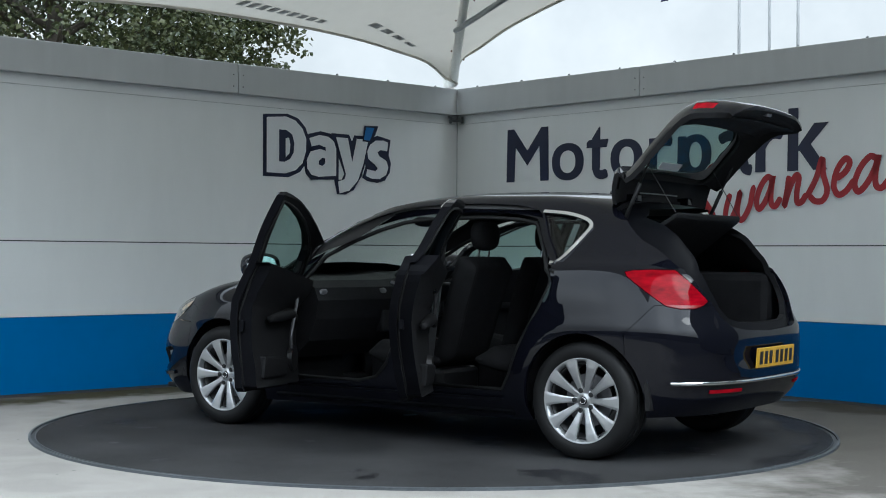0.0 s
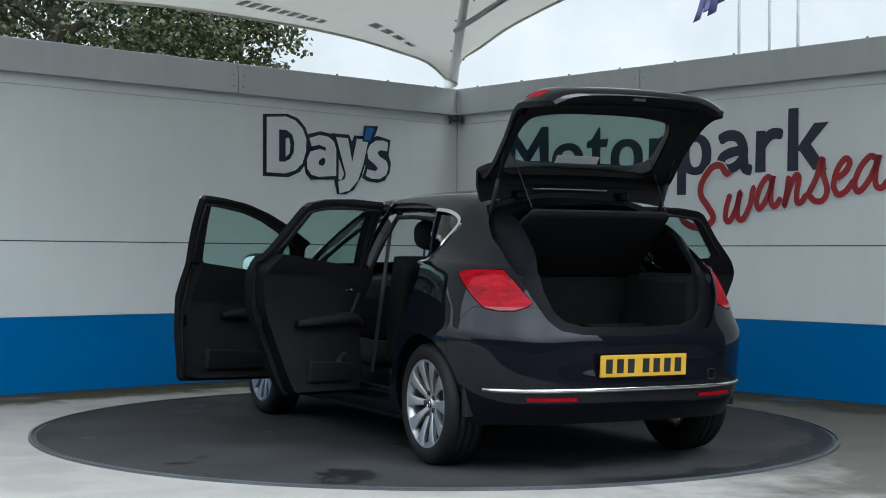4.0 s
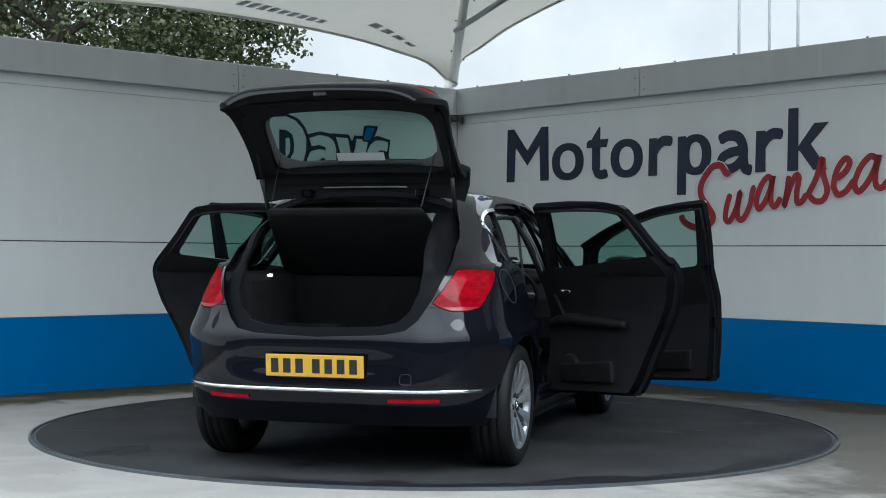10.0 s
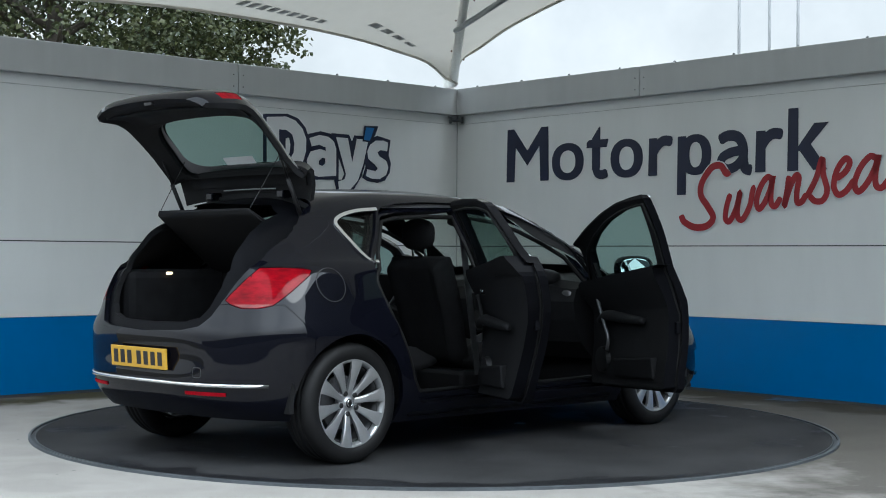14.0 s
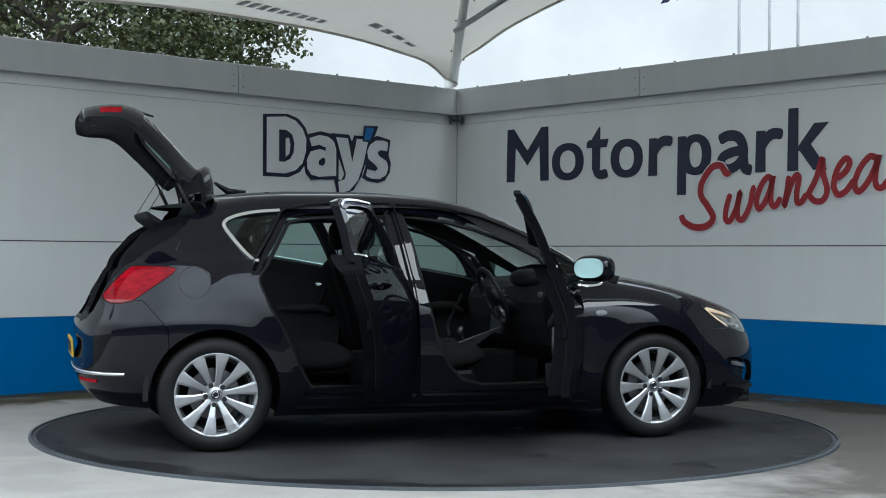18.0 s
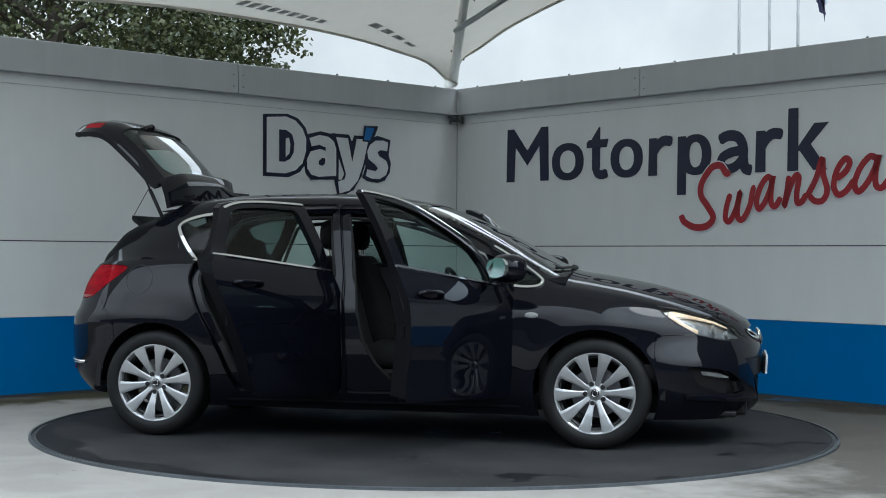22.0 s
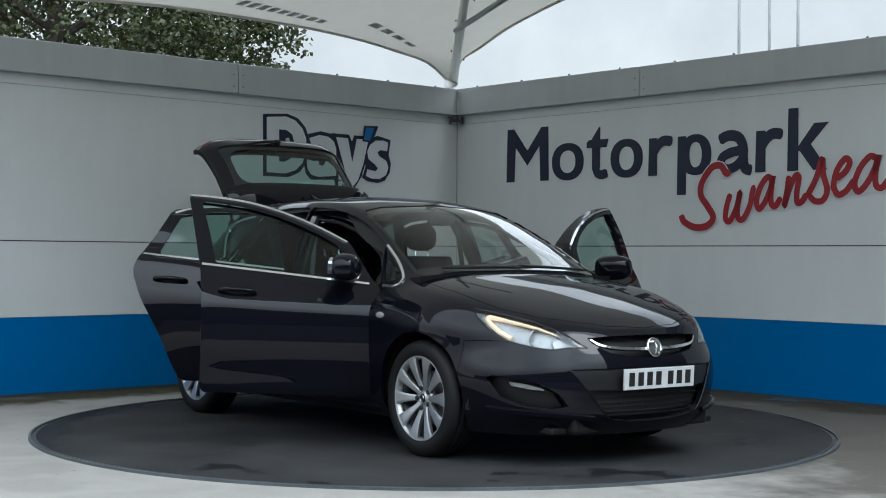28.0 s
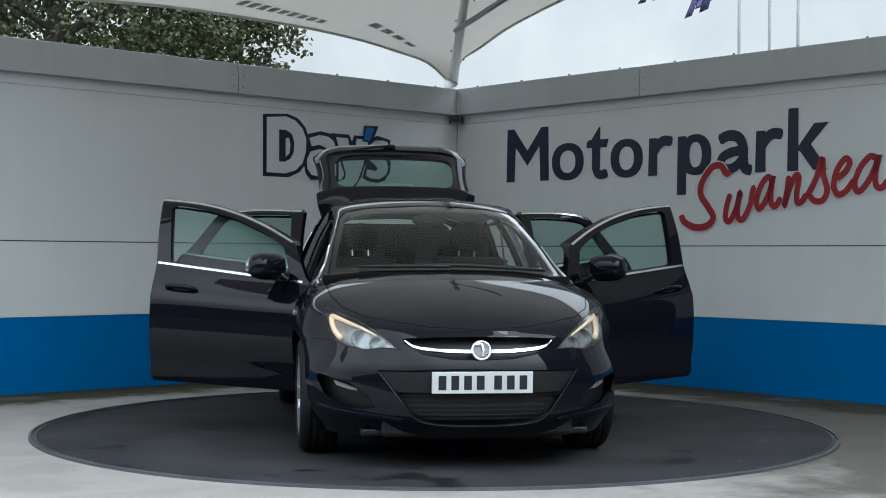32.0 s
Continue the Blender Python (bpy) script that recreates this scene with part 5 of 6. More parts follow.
    box_pts(bm, [(x0, yi - 0.008, 0.36), (x0, yi + 0.03, 0.36), (x1, yi + 0.03, 0.36), (x1, yi - 0.008, 0.36), (x0, yi - 0.020, 0.47), (x0, yi + 0.03, 0.47), (x1, yi + 0.03, 0.49), (x1, yi - 0.020, 0.49)], 0.012)
    bmesh.ops.recalc_face_normals(bm, faces=bm.faces)
    part("door_pocket", flip(bm, s), TRIM, door)
    # edge seal
    pl = grown(FRONT_DOOR if front else REAR_DOOR, -0.026)
    seal = [on_side(x, z, -0.046) for x, z in pl]
    part("door_seal", flip(tube(bmesh.new(), seal, 0.008, 6, closed=True), s), RUBBER, door, smooth=True)
    # latch
    lx, lz = (-0.150, 0.66) if front else (-1.02, 0.72)
    q = on_side(lx, lz)
    bm = bmesh.new()
    box(bm, lx - 0.006, lx + 0.02, q.y - 0.078, q.y - 0.050, lz - 0.035, lz + 0.035, 0.004)
    part("latch", flip(bm, s), SHUT, door, "dark steel door latch")
    if front:
        bm = bmesh.new()
        blob(bm, (0.640, 0.955, 1.030), (0.082, 0.124, 0.082), 3, 0.74)
        bmesh.ops.rotate(bm, verts=bm.verts, cent=(0.64, 0.955, 1.03), matrix=Matrix.Rotation(radians(20), 3, "Z"))
        part("mirror_housing", flip(bm, s), PAINT, door, "glossy black door mirror", True)
        bm = bmesh.new()
        tube(bm, [(0.70, 0.80, 0.965), (0.68, 0.87, 0.985), (0.67, 0.93, 1.0)], 0.03, 10, flat=0.6)
        part("mirror_arm", flip(bm, s), BLACKPLASTIC, door, smooth=True)
        bm = bmesh.new()
        ring_pts = [(0.552 + 0.0050 * math.sin(k / 28 * math.tau), 0.955 + 0.092 * math.copysign(abs(math.cos(k / 28 * math.tau)) ** 0.75, math.cos(k / 28 * math.tau)), 1.030 + 0.058 * math.copysign(abs(math.sin(k / 28 * math.tau)) ** 0.75, math.sin(k / 28 * math.tau))) for k in range(28)]
        f = bm.faces.new([bm.verts.new(v) for v in ring_pts])
        e = bmesh.ops.extrude_face_region(bm, geom=[f])
        bmesh.ops.translate(bm, verts=[v for v in e["geom"] if isinstance(v, bmesh.types.BMVert)], vec=(0.03, 0, 0))
        bmesh.ops.recalc_face_normals(bm, faces=bm.faces)
        bmesh.ops.rotate(bm, verts=bm.verts, cent=(0.64, 0.955, 1.03), matrix=Matrix.Rotation(radians(20), 3, "Z"))
        part("mirror_glass", flip(bm, s), MIRROR, door, "bright mirror glass")
        bm = bmesh.new()
        fan3 = [on_side(x, z, -0.004) for x, z in ((0.70, 0.955), (0.80, 0.955), (0.69, 1.15), (0.66, 1.14))]
        box_pts(bm, [*fan3, *[p_ - Vector((0, 0.03, 0)) for p_ in fan3]])
        bmesh.ops.recalc_face_normals(bm, faces=bm.faces)
        part("mirror_foot", flip(bm, s), BLACKPLASTIC, door)
    return door


for s, fa, ra in ((1, 63.6, 60.5), (-1, 64.6, 60.0)):
    build_door("front", s, fa, 2.4, (0.845, 0.858))
    build_door("rear", s, ra, 1.9, (-0.190, 0.872))

# ---- frames of the door openings, fixed panes and mouldings ----
for s in (1, -1):
    flange = carve(shell_mesh(0.03, 0.046), [prism(grown(OPENING_RIM, 0.020), "y", *sorted((0.50 * s, 2 * s)))], "INTERSECT")
    flange = carve(flange, [prism(FRONT_OPENING, "y", -2, 2)], "DIFFERENCE")
    flange = carve(flange, [prism(grown(REAR_DOOR, -0.050), "y", -2, 2)], "DIFFERENCE")
    flange = carve(flange, [prism(grown(both(SCREEN), -0.012), "x", 0.12, 1.7)], "DIFFERENCE")
    part("door_frame", dressed(flange, PAINT, TRIM), None, car, "black inner door frame and pillars")
for s in (1, -1):
    for pl in (grown(FRONT_OPENING, -0.002), grown(REAR_DOOR, -0.052)):
        part("opening_seal", flip(tube(bmesh.new(), [on_side(x, z, -0.055) for x, z in pl], 0.013, 6, closed=True), s), RUBBER, car, smooth=True)
    for poly, m, nm in ((QUARTER_PANE, DARKGLASS, "quarter_window"), (SAIL_PANE, SIDEGLASS, "front_quarter_light")):
        me = carve(PANE.copy(), [prism(grown(poly, 0.012), "y", *sorted((0.3 * s, 2 * s)))], "INTERSECT")
        q = part(nm, dressed(me, m, DARKINNER if m is DARKGLASS else SIDEINNER), None, car, "small fixed side window")
        q.visible_shadow = False
    part("quarter_moulding", flip(strip(bmesh.new(), flank([(-0.945, 1.366), (-1.10, 1.352), (-1.22, 1.322), (-1.272, 1.285), (-1.255, 1.235), (-1.18, 1.135), (-1.125, 1.080), (-1.095, 1.072)], 0.001, 5), 0.024, 0.007), s), CHROME, car, "bright chrome rear quarter moulding")
    part("sail_moulding", flip(strip(bmesh.new(), flank([(0.72, 1.166), (0.86, 1.085), (1.00, 0.990), (1.025, 0.958), (1.00, 0.935), (0.93, 0.928), (0.86, 0.934)], 0.001, 5), 0.018, 0.007), s), CHROME, car, "bright chrome front quarter moulding")
    # filler flap, side repeater, striker
    p = on_side(-1.462, 0.952)
    if s < 0:
        loop = [on_side(-1.462 + 0.088 * math.cos(k / 36 * math.tau), 0.952 + 0.088 * math.sin(k / 36 * math.tau), -0.001) for k in range(36)]
        part("filler_flap_gap", flip(tube(bmesh.new(), loop, 0.0035, 5, closed=True), s), PLATEBLACK, car, "round fuel filler flap outline")
    q = on_side(0.975, 0.768)
    bm = bmesh.new()
    blob(bm, q, (0.042, 0.010, 0.018), 2)
    part("side_repeater", flip(bm, s), LIGHTBAG, car, "small clear side indicator", True)
    for x, z in ((-0.20, 0.66), (-1.06, 0.80)):
        w = on_side(x, z)
        bm = bmesh.new()
        tube(bm, [(x + 0.02, w.y - 0.07, z), (x - 0.012, w.y - 0.055, z), (x - 0.012, w.y - 0.055, z - 0.03), (x + 0.02, w.y - 0.07, z - 0.03)], 0.006, 6)
        part("door_striker", flip(bm, s), CHROME, car, "bright steel door striker")
screen = carve(shell_mesh(0.006, 0.004), [prism(both(SCREEN), "x", 0.05, 1.5)], "INTERSECT")
ws = part("windscreen", dressed(screen, SCREENGLASS, SCREENINNER), None, car, "clear curved windscreen")
ws.visible_shadow = False
surround = carve(shell_mesh(0.012, 0.014), [prism(grown(both(SCREEN), 0.012), "x", 0.05, 1.5)], "INTERSECT")
surround = carve(surround, [prism(grown(both(SCREEN), -0.035), "x", -0.2, 1.7)], "DIFFERENCE")
part("windscreen_border", dressed(surround, BLACKPLASTIC, BLACKPLASTIC), None, car, "black printed windscreen border")


# ---- tailgate: lofted closed, then swung up on its hinges ----
GATE = [(-1.36, 1.472, 0.585, 0.10), (-1.45, 1.482, 0.610, 0.11), (-1.535, 1.474, 0.62, 0.11), (-1.553, 1.455, 0.62, 0.11), (-1.520, 1.428, 0.610, 0.12), (-1.565, 1.392, 0.600, 0.13),
        (-1.655, 1.343, 0.592, 0.15), (-1.725, 1.302, 0.590, 0.155), (-1.790, 1.260, 0.592, 0.16), (-1.862, 1.208, 0.600, 0.16), (-1.918, 1.160, 0.607, 0.155),
        (-1.962, 1.105, 0.615, 0.145), (-1.992, 1.040, 0.622, 0.13), (-2.006, 0.970, 0.62, 0.12), (-2.012, 0.905, 0.60, 0.11), (-2.012, 0.845, 0.57, 0.09), (-2.004, 0.805, 0.53, 0.07), (-1.982, 0.790, 0.51, 0.06)]


def gate_grid(inward):
    rows = []
    n = 15
    for i, (x, z, hw, wrap) in enumerate(GATE):
        a, b = GATE[max(i - 1, 0)], GATE[min(i + 1, len(GATE) - 1)]
        t = Vector((b[0] - a[0], 0, b[1] - a[1])).normalized()
        nn = Vector((t.z, 0, -t.x))
        a, b = GATE[max(i - 4, 0)], GATE[min(i + 4, len(GATE) - 1)]
        t = Vector((b[0] - a[0], 0, b[1] - a[1])).normalized()
        wide = Vector((t.z, 0, -t.x))
        if i <= 6:
            nn = wide
        row = []
        for j in range(-n, n + 1):
            f = j / n
            e = max(0.0, (abs(f) - 0.62) / 0.38)
            bow = 0.030 * f * f + 0.6 * wrap * e ** 2.2
            p = Vector((x, hw * f * (1 - 0.02 * e), z))
            p -= wide * bow
            p -= nn * inward * (0.6 + 0.4 * (1 - e))
            row.append(p)
        rows.append(row)
    return rows


def gate_part(mask, depth, thick):
    """The cells picked by mask, as a plate that starts depth under the skin."""
    bm = bmesh.new()
    o, q = gate_grid(depth), gate_grid(depth + thick)
    vo = [[bm.verts.new(p) for p in r] for r in o]
    vi = [[bm.verts.new(p) for p in r] for r in q]
    R, C = len(o) - 1, len(o[0]) - 1
    on = lambda i, j: 0 <= i < R and 0 <= j < C and mask(i, j)
    for i in range(R):
        for j in range(C):
            if not on(i, j):
                continue
            bm.faces.new((vo[i][j], vo[i][j + 1], vo[i + 1][j + 1], vo[i + 1][j]))
            f = bm.faces.new((vi[i][j], vi[i + 1][j], vi[i + 1][j + 1], vi[i][j + 1]))
            f.material_index = 1
            for di, dj, a, b in ((-1, 0, (i, j), (i, j + 1)), (1, 0, (i + 1, j + 1), (i + 1, j)), (0, -1, (i + 1, j), (i, j)), (0, 1, (i, j + 1), (i + 1, j + 1))):
                if not on(i + di, j + dj):
                    g = bm.faces.new((vo[b[0]][b[1]], vo[a[0]][a[1]], vi[a[0]][a[1]], vi[b[0]][b[1]]))
                    g.material_index = 1
    bmesh.ops.delete(bm, geom=[v for v in bm.verts if not v.link_faces], context="VERTS")
    bmesh.ops.recalc_face_normals(bm, faces=bm.faces)
    for e in bm.edges:
        if len(e.link_faces) == 2 and e.calc_face_angle(0) > 0.8:
            e.smooth = False
    return bm


def in_pane(i, j):
    return 4 <= i <= 9 and 2 <= j <= 27


def in_lamp(i, j):
    return 12 <= i <= 13 and (j in (1, 2) or j in (27, 28))


hinge = Vector((-1.33, 0, 1.472))
GATE_UP = Matrix.Translation(hinge + Vector((0.050, 0, -0.052))) @ Matrix.Rotation(radians(79.0), 4, "Y") @ Matrix.Translation(-hinge)
gate = part("tailgate", gate_part(lambda i, j: not in_pane(i, j) and not in_lamp(i, j), 0.0, 0.05), [PAINT, TRIM], car, "raised black tailgate with rear window", True)
gate.matrix_basis = GATE_UP
gp = part("rear_window", gate_part(in_pane, 0.012, 0.006), [SIDEGLASS, SIDEINNER], gate, "heated rear window", True)
gp.visible_shadow = False
for lo, hi in ((1, 2), (27, 28)):
    part("tailgate_lamp", gate_part(lambda i, j: 12 <= i <= 13 and lo <= j <= hi, 0.003, 0.04), [REDLENS, TRIM], gate, "red tailgate lamp segment", True)
part("inner_trim", gate_part(lambda i, j: i >= 10 and 2 <= j <= 27, 0.056, 0.035), [TRIM, TRIM], gate, "charcoal inner tailgate trim", True)
part("hinge_trim", gate_part(lambda i, j: 1 <= i <= 3 and 2 <= j <= 27, 0.054, 0.012), [TRIM, TRIM], gate, smooth=True)


def gate_ring(outer, inner, depth, thick):
    """A plate between two rounded outlines on the tailgate: each is first row, last row, half width, squareness."""
    lo, hi = gate_grid(depth), gate_grid(depth + thick)
    bm = bmesh.new()
    n = 72
    rings = []
    for g in (lo, hi):
        for u0, u1, half, power in (outer, inner):
            loop = []
            for k in range(n):
                a = k / n * math.tau
                c, d = math.cos(a), math.sin(a)
                v = 15 + half * math.copysign(abs(c) ** (2 / power), c)
                u = (u0 + u1) / 2 + (u1 - u0) / 2 * math.copysign(abs(d) ** (2 / power), d)
                i, j = min(int(u), len(g) - 2), min(int(v), 29)
                fu, fv = u - i, v - j
                loop.append(bm.verts.new(g[i][j].lerp(g[i][j + 1], fv).lerp(g[i + 1][j].lerp(g[i + 1][j + 1], fv), fu)))
            rings.append(loop)
    for a, b in ((0, 1), (1, 3), (3, 2), (2, 0)):
        for k in range(n):
            bm.faces.new((rings[a][k], rings[a][(k + 1) % n], rings[b][(k + 1) % n], rings[b][k]))
    bmesh.ops.recalc_face_normals(bm, faces=bm.faces)
    return bm


HOLE = (3.7, 9.6, 12.4, 4.0)
part("window_trim", gate_ring((3.3, 10.6, 14.2, 9.0), HOLE, 0.040, 0.026), TRIM, gate, "charcoal trim round the rear window")
part("window_border", gate_ring((3.6, 10.3, 13.6, 9.0), (4.6, 9.4, 11.9, 4.0), 0.009, 0.002), PLATEBLACK, gate, "black printed border of the rear window")
part("window_band", gate_ring(HOLE, (5.0, 9.5, 11.7, 4.5), 0.0205, 0.002), FRIT, gate, "grey printed glass band")
part("trim_slot", tube(bmesh.new(), [(-1.405, y, 1.413 - 0.01 * (y / 0.2) ** 2) for y in (-0.24, -0.12, 0.0, 0.12, 0.24)], 0.004, 6), LIGHTBAG, gate, "bright edge of a trim slot")
bm = bmesh.new()
box(bm, -1.985, -1.955, -0.035, 0.035, 0.805, 0.845, 0.005)
part("gate_latch", bm, GREYMETAL, gate, "grey tailgate latch")
bm = bmesh.new()
box(bm, -1.940, -1.918, -0.05, 0.05, 0.86, 0.895, 0.006)
part("pull_cup", bm, BLACKPLASTIC, gate)
bm = bmesh.new()
tube(bm, [(-1.957, 0.0, 1.125), (-1.945, -0.12, 1.150), (-1.885, -0.40, 1.195)], [0.012, 0.009, 0.006], 8)
part("wiper", bm, BLACKPLASTIC, gate, "black rear wiper", True)
bm = bmesh.new()
blob(bm, (-1.952, 0.0, 1.122), (0.022, 0.035, 0.022), 2)
part("wiper_hub", bm, BLACKPLASTIC, gate, smooth=True)
bm = bmesh.new()
box_pts(bm, [(-1.556, -0.135, 1.371), (-1.600, -0.135, 1.347), (-1.600, 0.135, 1.347), (-1.556, 0.135, 1.371), (-1.557, -0.135, 1.374), (-1.601, -0.135, 1.350), (-1.601, 0.135, 1.350), (-1.557, 0.135, 1.374)])
bmesh.ops.recalc_face_normals(bm, faces=bm.faces)
part("window_sticker", bm, WHITE, gate, "white sticker on the rear window")
for s in (1, -1):
    a, b = Vector((-1.41, 0.535 * s, 1.285)), Vector((-1.625, 0.545 * s, 1.735))
    part("gas_strut", tube(bmesh.new(), [a, a.lerp(b, 0.52)], 0.012, 10), BLACKPLASTIC, car, "black tailgate gas strut", True)
    part("strut_rod", tube(bmesh.new(), [a.lerp(b, 0.5), b], 0.006, 8), BLACKPLASTIC, car, smooth=True)
    hb = bmesh.new()
    box(hb, -1.41, -1.33, 0.33 * s - 0.03, 0.33 * s + 0.03, 1.425, 1.468, 0.006)
    part("tailgate_hinge", hb, PAINT, car)
bm = bmesh.new()
tube(bm, [(-1.05, 0, 1.49), (-1.16, 0, 1.50), (-1.235, 0, 1.548), (-1.245, 0, 1.552)], [0.022, 0.022, 0.010, 0.006], 8, flat=1.0)
part("roof_aerial", bm, PAINT, car, "small black shark-fin aerial", True)


# ---- lamps, grilles, plates ----
def lathe(bm, profile, seg=56):
    rows = [[bm.verts.new((r * math.cos(k / seg * math.tau), y, r * math.sin(k / seg * math.tau))) for k in range(seg)] for r, y in profile]
    for a, b in zip(rows, rows[1:]):
        for k in range(seg):
            bm.faces.new((a[k], a[(k + 1) % seg], b[(k + 1) % seg], b[k]))
    bmesh.ops.recalc_face_normals(bm, faces=bm.faces)
    return bm


for s in (1, -1):
    poly = [(y * s, z) for y, z in HEADLAMP]
    lens = carve(shell_mesh(0.004, 0.0015), [prism(poly, "x", 1.5, 3.0)], "INTERSECT")
    lamp = part("headlamp", dressed(lens, LENS, LENS), None, car, "clear headlamp with lit running light")
    lamp.visible_shadow = False
    back = carve(shell_mesh(0.01, 0.045), [prism(grown(poly, 0.004), "x", 1.45, 3.0)], "INTERSECT")
    part("lamp_housing", dressed(back, SILVERFOIL, SILVERFOIL), None, lamp, "grey reflector housing")
    for y, z, r in ((0.545, 0.668, 0.034), (0.625, 0.692, 0.050)):
        p = on_front(y * s, z, -0.040)
        bm = bmesh.new()
        lathe(bm, [(r, 0.0), (r * 0.92, 0.004), (r * 0.7, -0.014), (r * 0.35, -0.024), (0.0, -0.026)], 11)
        bm.transform(Matrix.Translation(p) @ Matrix.Rotation(radians(-90), 4, "Z"))
        part("reflector", bm, SILVERFOIL, lamp, "faceted silver reflector bowl")
    line = [on_front(p.x * s, p.y, -0.026) for p in spline([(0.712, 0.680, 0), (0.738, 0.715, 0), (0.748, 0.765, 0), (0.738, 0.795, 0), (0.69, 0.782, 0), (0.60, 0.743, 0), (0.53, 0.705, 0)], 5)]
    part("running_light", tube(bmesh.new(), line, [0.014 - 0.010 * max(0, k - 15) / 15 for k in range(len(line))], 8), DRL, lamp, "lit warm running light along the outer edge", True)
    # lens rim
    part("lamp_edge", tube(bmesh.new(), [on_front(y, z, -0.002) for y, z in poly], 0.005, 6, closed=True), PLATEBLACK, lamp)
    # tail lamp
    me = carve(shell_mesh(0.05, 0.001), [tail_cutter(s, 0.0)], "INTERSECT")
    tail = part("tail_lamp", dressed(me, REDLENS, REDLENS), None, car, "large glossy red wrap-round tail lamp")
    me = carve(shell_mesh(0.003, -0.001), [tail_cutter(s, -0.004)], "INTERSECT")
    me = carve(me, [prism([(-2.3, 0.80), (-1.6, 0.80), (-1.6, 0.855), (-2.3, 0.846)], "y", -1, 1)], "INTERSECT")
    part("lamp_segment", dressed(me, AMBERLENS, AMBERLENS), None, tail, "amber indicator segment")
    # fog recess
    fog = [(y * s, z) for y, z in FOG]
    me = carve(shell_mesh(0.012, 0.055), [prism(grown(fog, 0.006), "x", 1.5, 3.0)], "INTERSECT")
    part("fog_recess", dressed(me, BLACKPLASTIC, BLACKPLASTIC), None, front_bumper, "black fog lamp recess")
    bm = bmesh.new()
    pts = [on_front(y * s, z, -0.030) for y, z in ((0.752, 0.452), (0.70, 0.440), (0.64, 0.418), (0.635, 0.408), (0.68, 0.412), (0.742, 0.428))]
    f = bm.faces.new([bm.verts.new(p) for p in pts])
    e = bmesh.ops.extrude_face_region(bm, geom=[f])
    bmesh.ops.translate(bm, verts=[v for v in e["geom"] if isinstance(v, bmesh.types.BMVert)], vec=(-0.03, 0, 0))
    bmesh.ops.recalc_face_normals(bm, faces=bm.faces)
    part("day_lamp", bm, LIGHTBAG, front_bumper, "pale daytime lamp")
    part("bumper_blade", strip(bmesh.new(), [on_front(p.x * s, p.y, 0.004) for p in spline([(0.80, 0.312, 0), (0.74, 0.302, 0), (0.62, 0.291, 0), (0.50, 0.280, 0), (0.40, 0.268, 0)], 5)], 0.026, 0.012), PAINT, front_bumper, "black bumper blade")
    part("rear_reflector", strip(bmesh.new(), [on_front(y * s, 0.390, 0.002, True) for y in (0.37, 0.43, 0.50, 0.56, 0.615)], 0.020, 0.004), REDLENS, rear_bumper, "slim red reflector")
    part("grille_edge", tube(bmesh.new(), spline([on_front(y * s, z, 0.0) for y, z in ((0.525, 0.522), (0.42, 0.383), (0.355, 0.298), (0.30, 0.260), (0.18, 0.242), (0.0, 0.238))], 5), 0.0038, 6), PAINT, front_bumper, smooth=True)
# upper grille with chrome wing, lower honeycomb
me = carve(shell_mesh(0.01, 0.05), [prism(both(UPPER_GRILLE), "x", 1.8, 3)], "INTERSECT")
part("upper_grille", dressed(me, BLACKPLASTIC, BLACKPLASTIC), None, front_bumper, "black upper grille")
wing = [on_front(y, z, -0.004) for y, z in ((0.385, 0.672), (0.34, 0.642), (0.26, 0.628), (0.13, 0.620), (0.0, 0.618), (-0.13, 0.620), (-0.26, 0.628), (-0.34, 0.642), (-0.385, 0.672))]
part("grille_wing", strip(bmesh.new(), spline(wing, 4), [0.021 - 0.016 * abs(k / 16 - 1) ** 2.5 for k in range(len(spline(wing, 4)))], 0.010), CHROME, front_bumper, "bright chrome grille wing")
bp = on_front(0.0, 0.622, 0.010)
face = Matrix.Translation(bp) @ Matrix.Rotation(radians(-16), 4, "Y")
badge = part("front_badge", tube(bmesh.new(), [face @ Vector((0, 0.047 * math.cos(k / 36 * math.tau), 0.047 * math.sin(k / 36 * math.tau))) for k in range(36)], 0.0075, 8, closed=True), CHROME, front_bumper, "round chrome badge ring", True)
bm = bmesh.new()
bmesh.ops.create_cone(bm, cap_ends=True, segments=32, radius1=0.045, radius2=0.041, depth=0.012)
bmesh.ops.rotate(bm, verts=bm.verts, matrix=Matrix.Rotation(radians(90), 3, "Y"))
bm.transform(face @ Matrix.Translation((-0.004, 0, 0)))
part("badge_disc", bm, GREYMETAL, front_bumper)
part("badge_bar", tube(bmesh.new(), [face @ Vector((0.006, y, z)) for y, z in ((-0.03, 0.025), (0.0, 0.032), (0.012, 0.0), (0.0, -0.03), (0.03, -0.022))], 0.009, 8), CHROME, front_bumper, "plain chrome bar", True)
me = carve(shell_mesh(0.01, 0.06), [prism(grown(both(LOWER_GRILLE), 0.004), "x", 1.8, 3)], "INTERSECT")
part("lower_grille", dressed(me, PLATEBLACK, PLATEBLACK), None, front_bumper, "black lower grille backing")
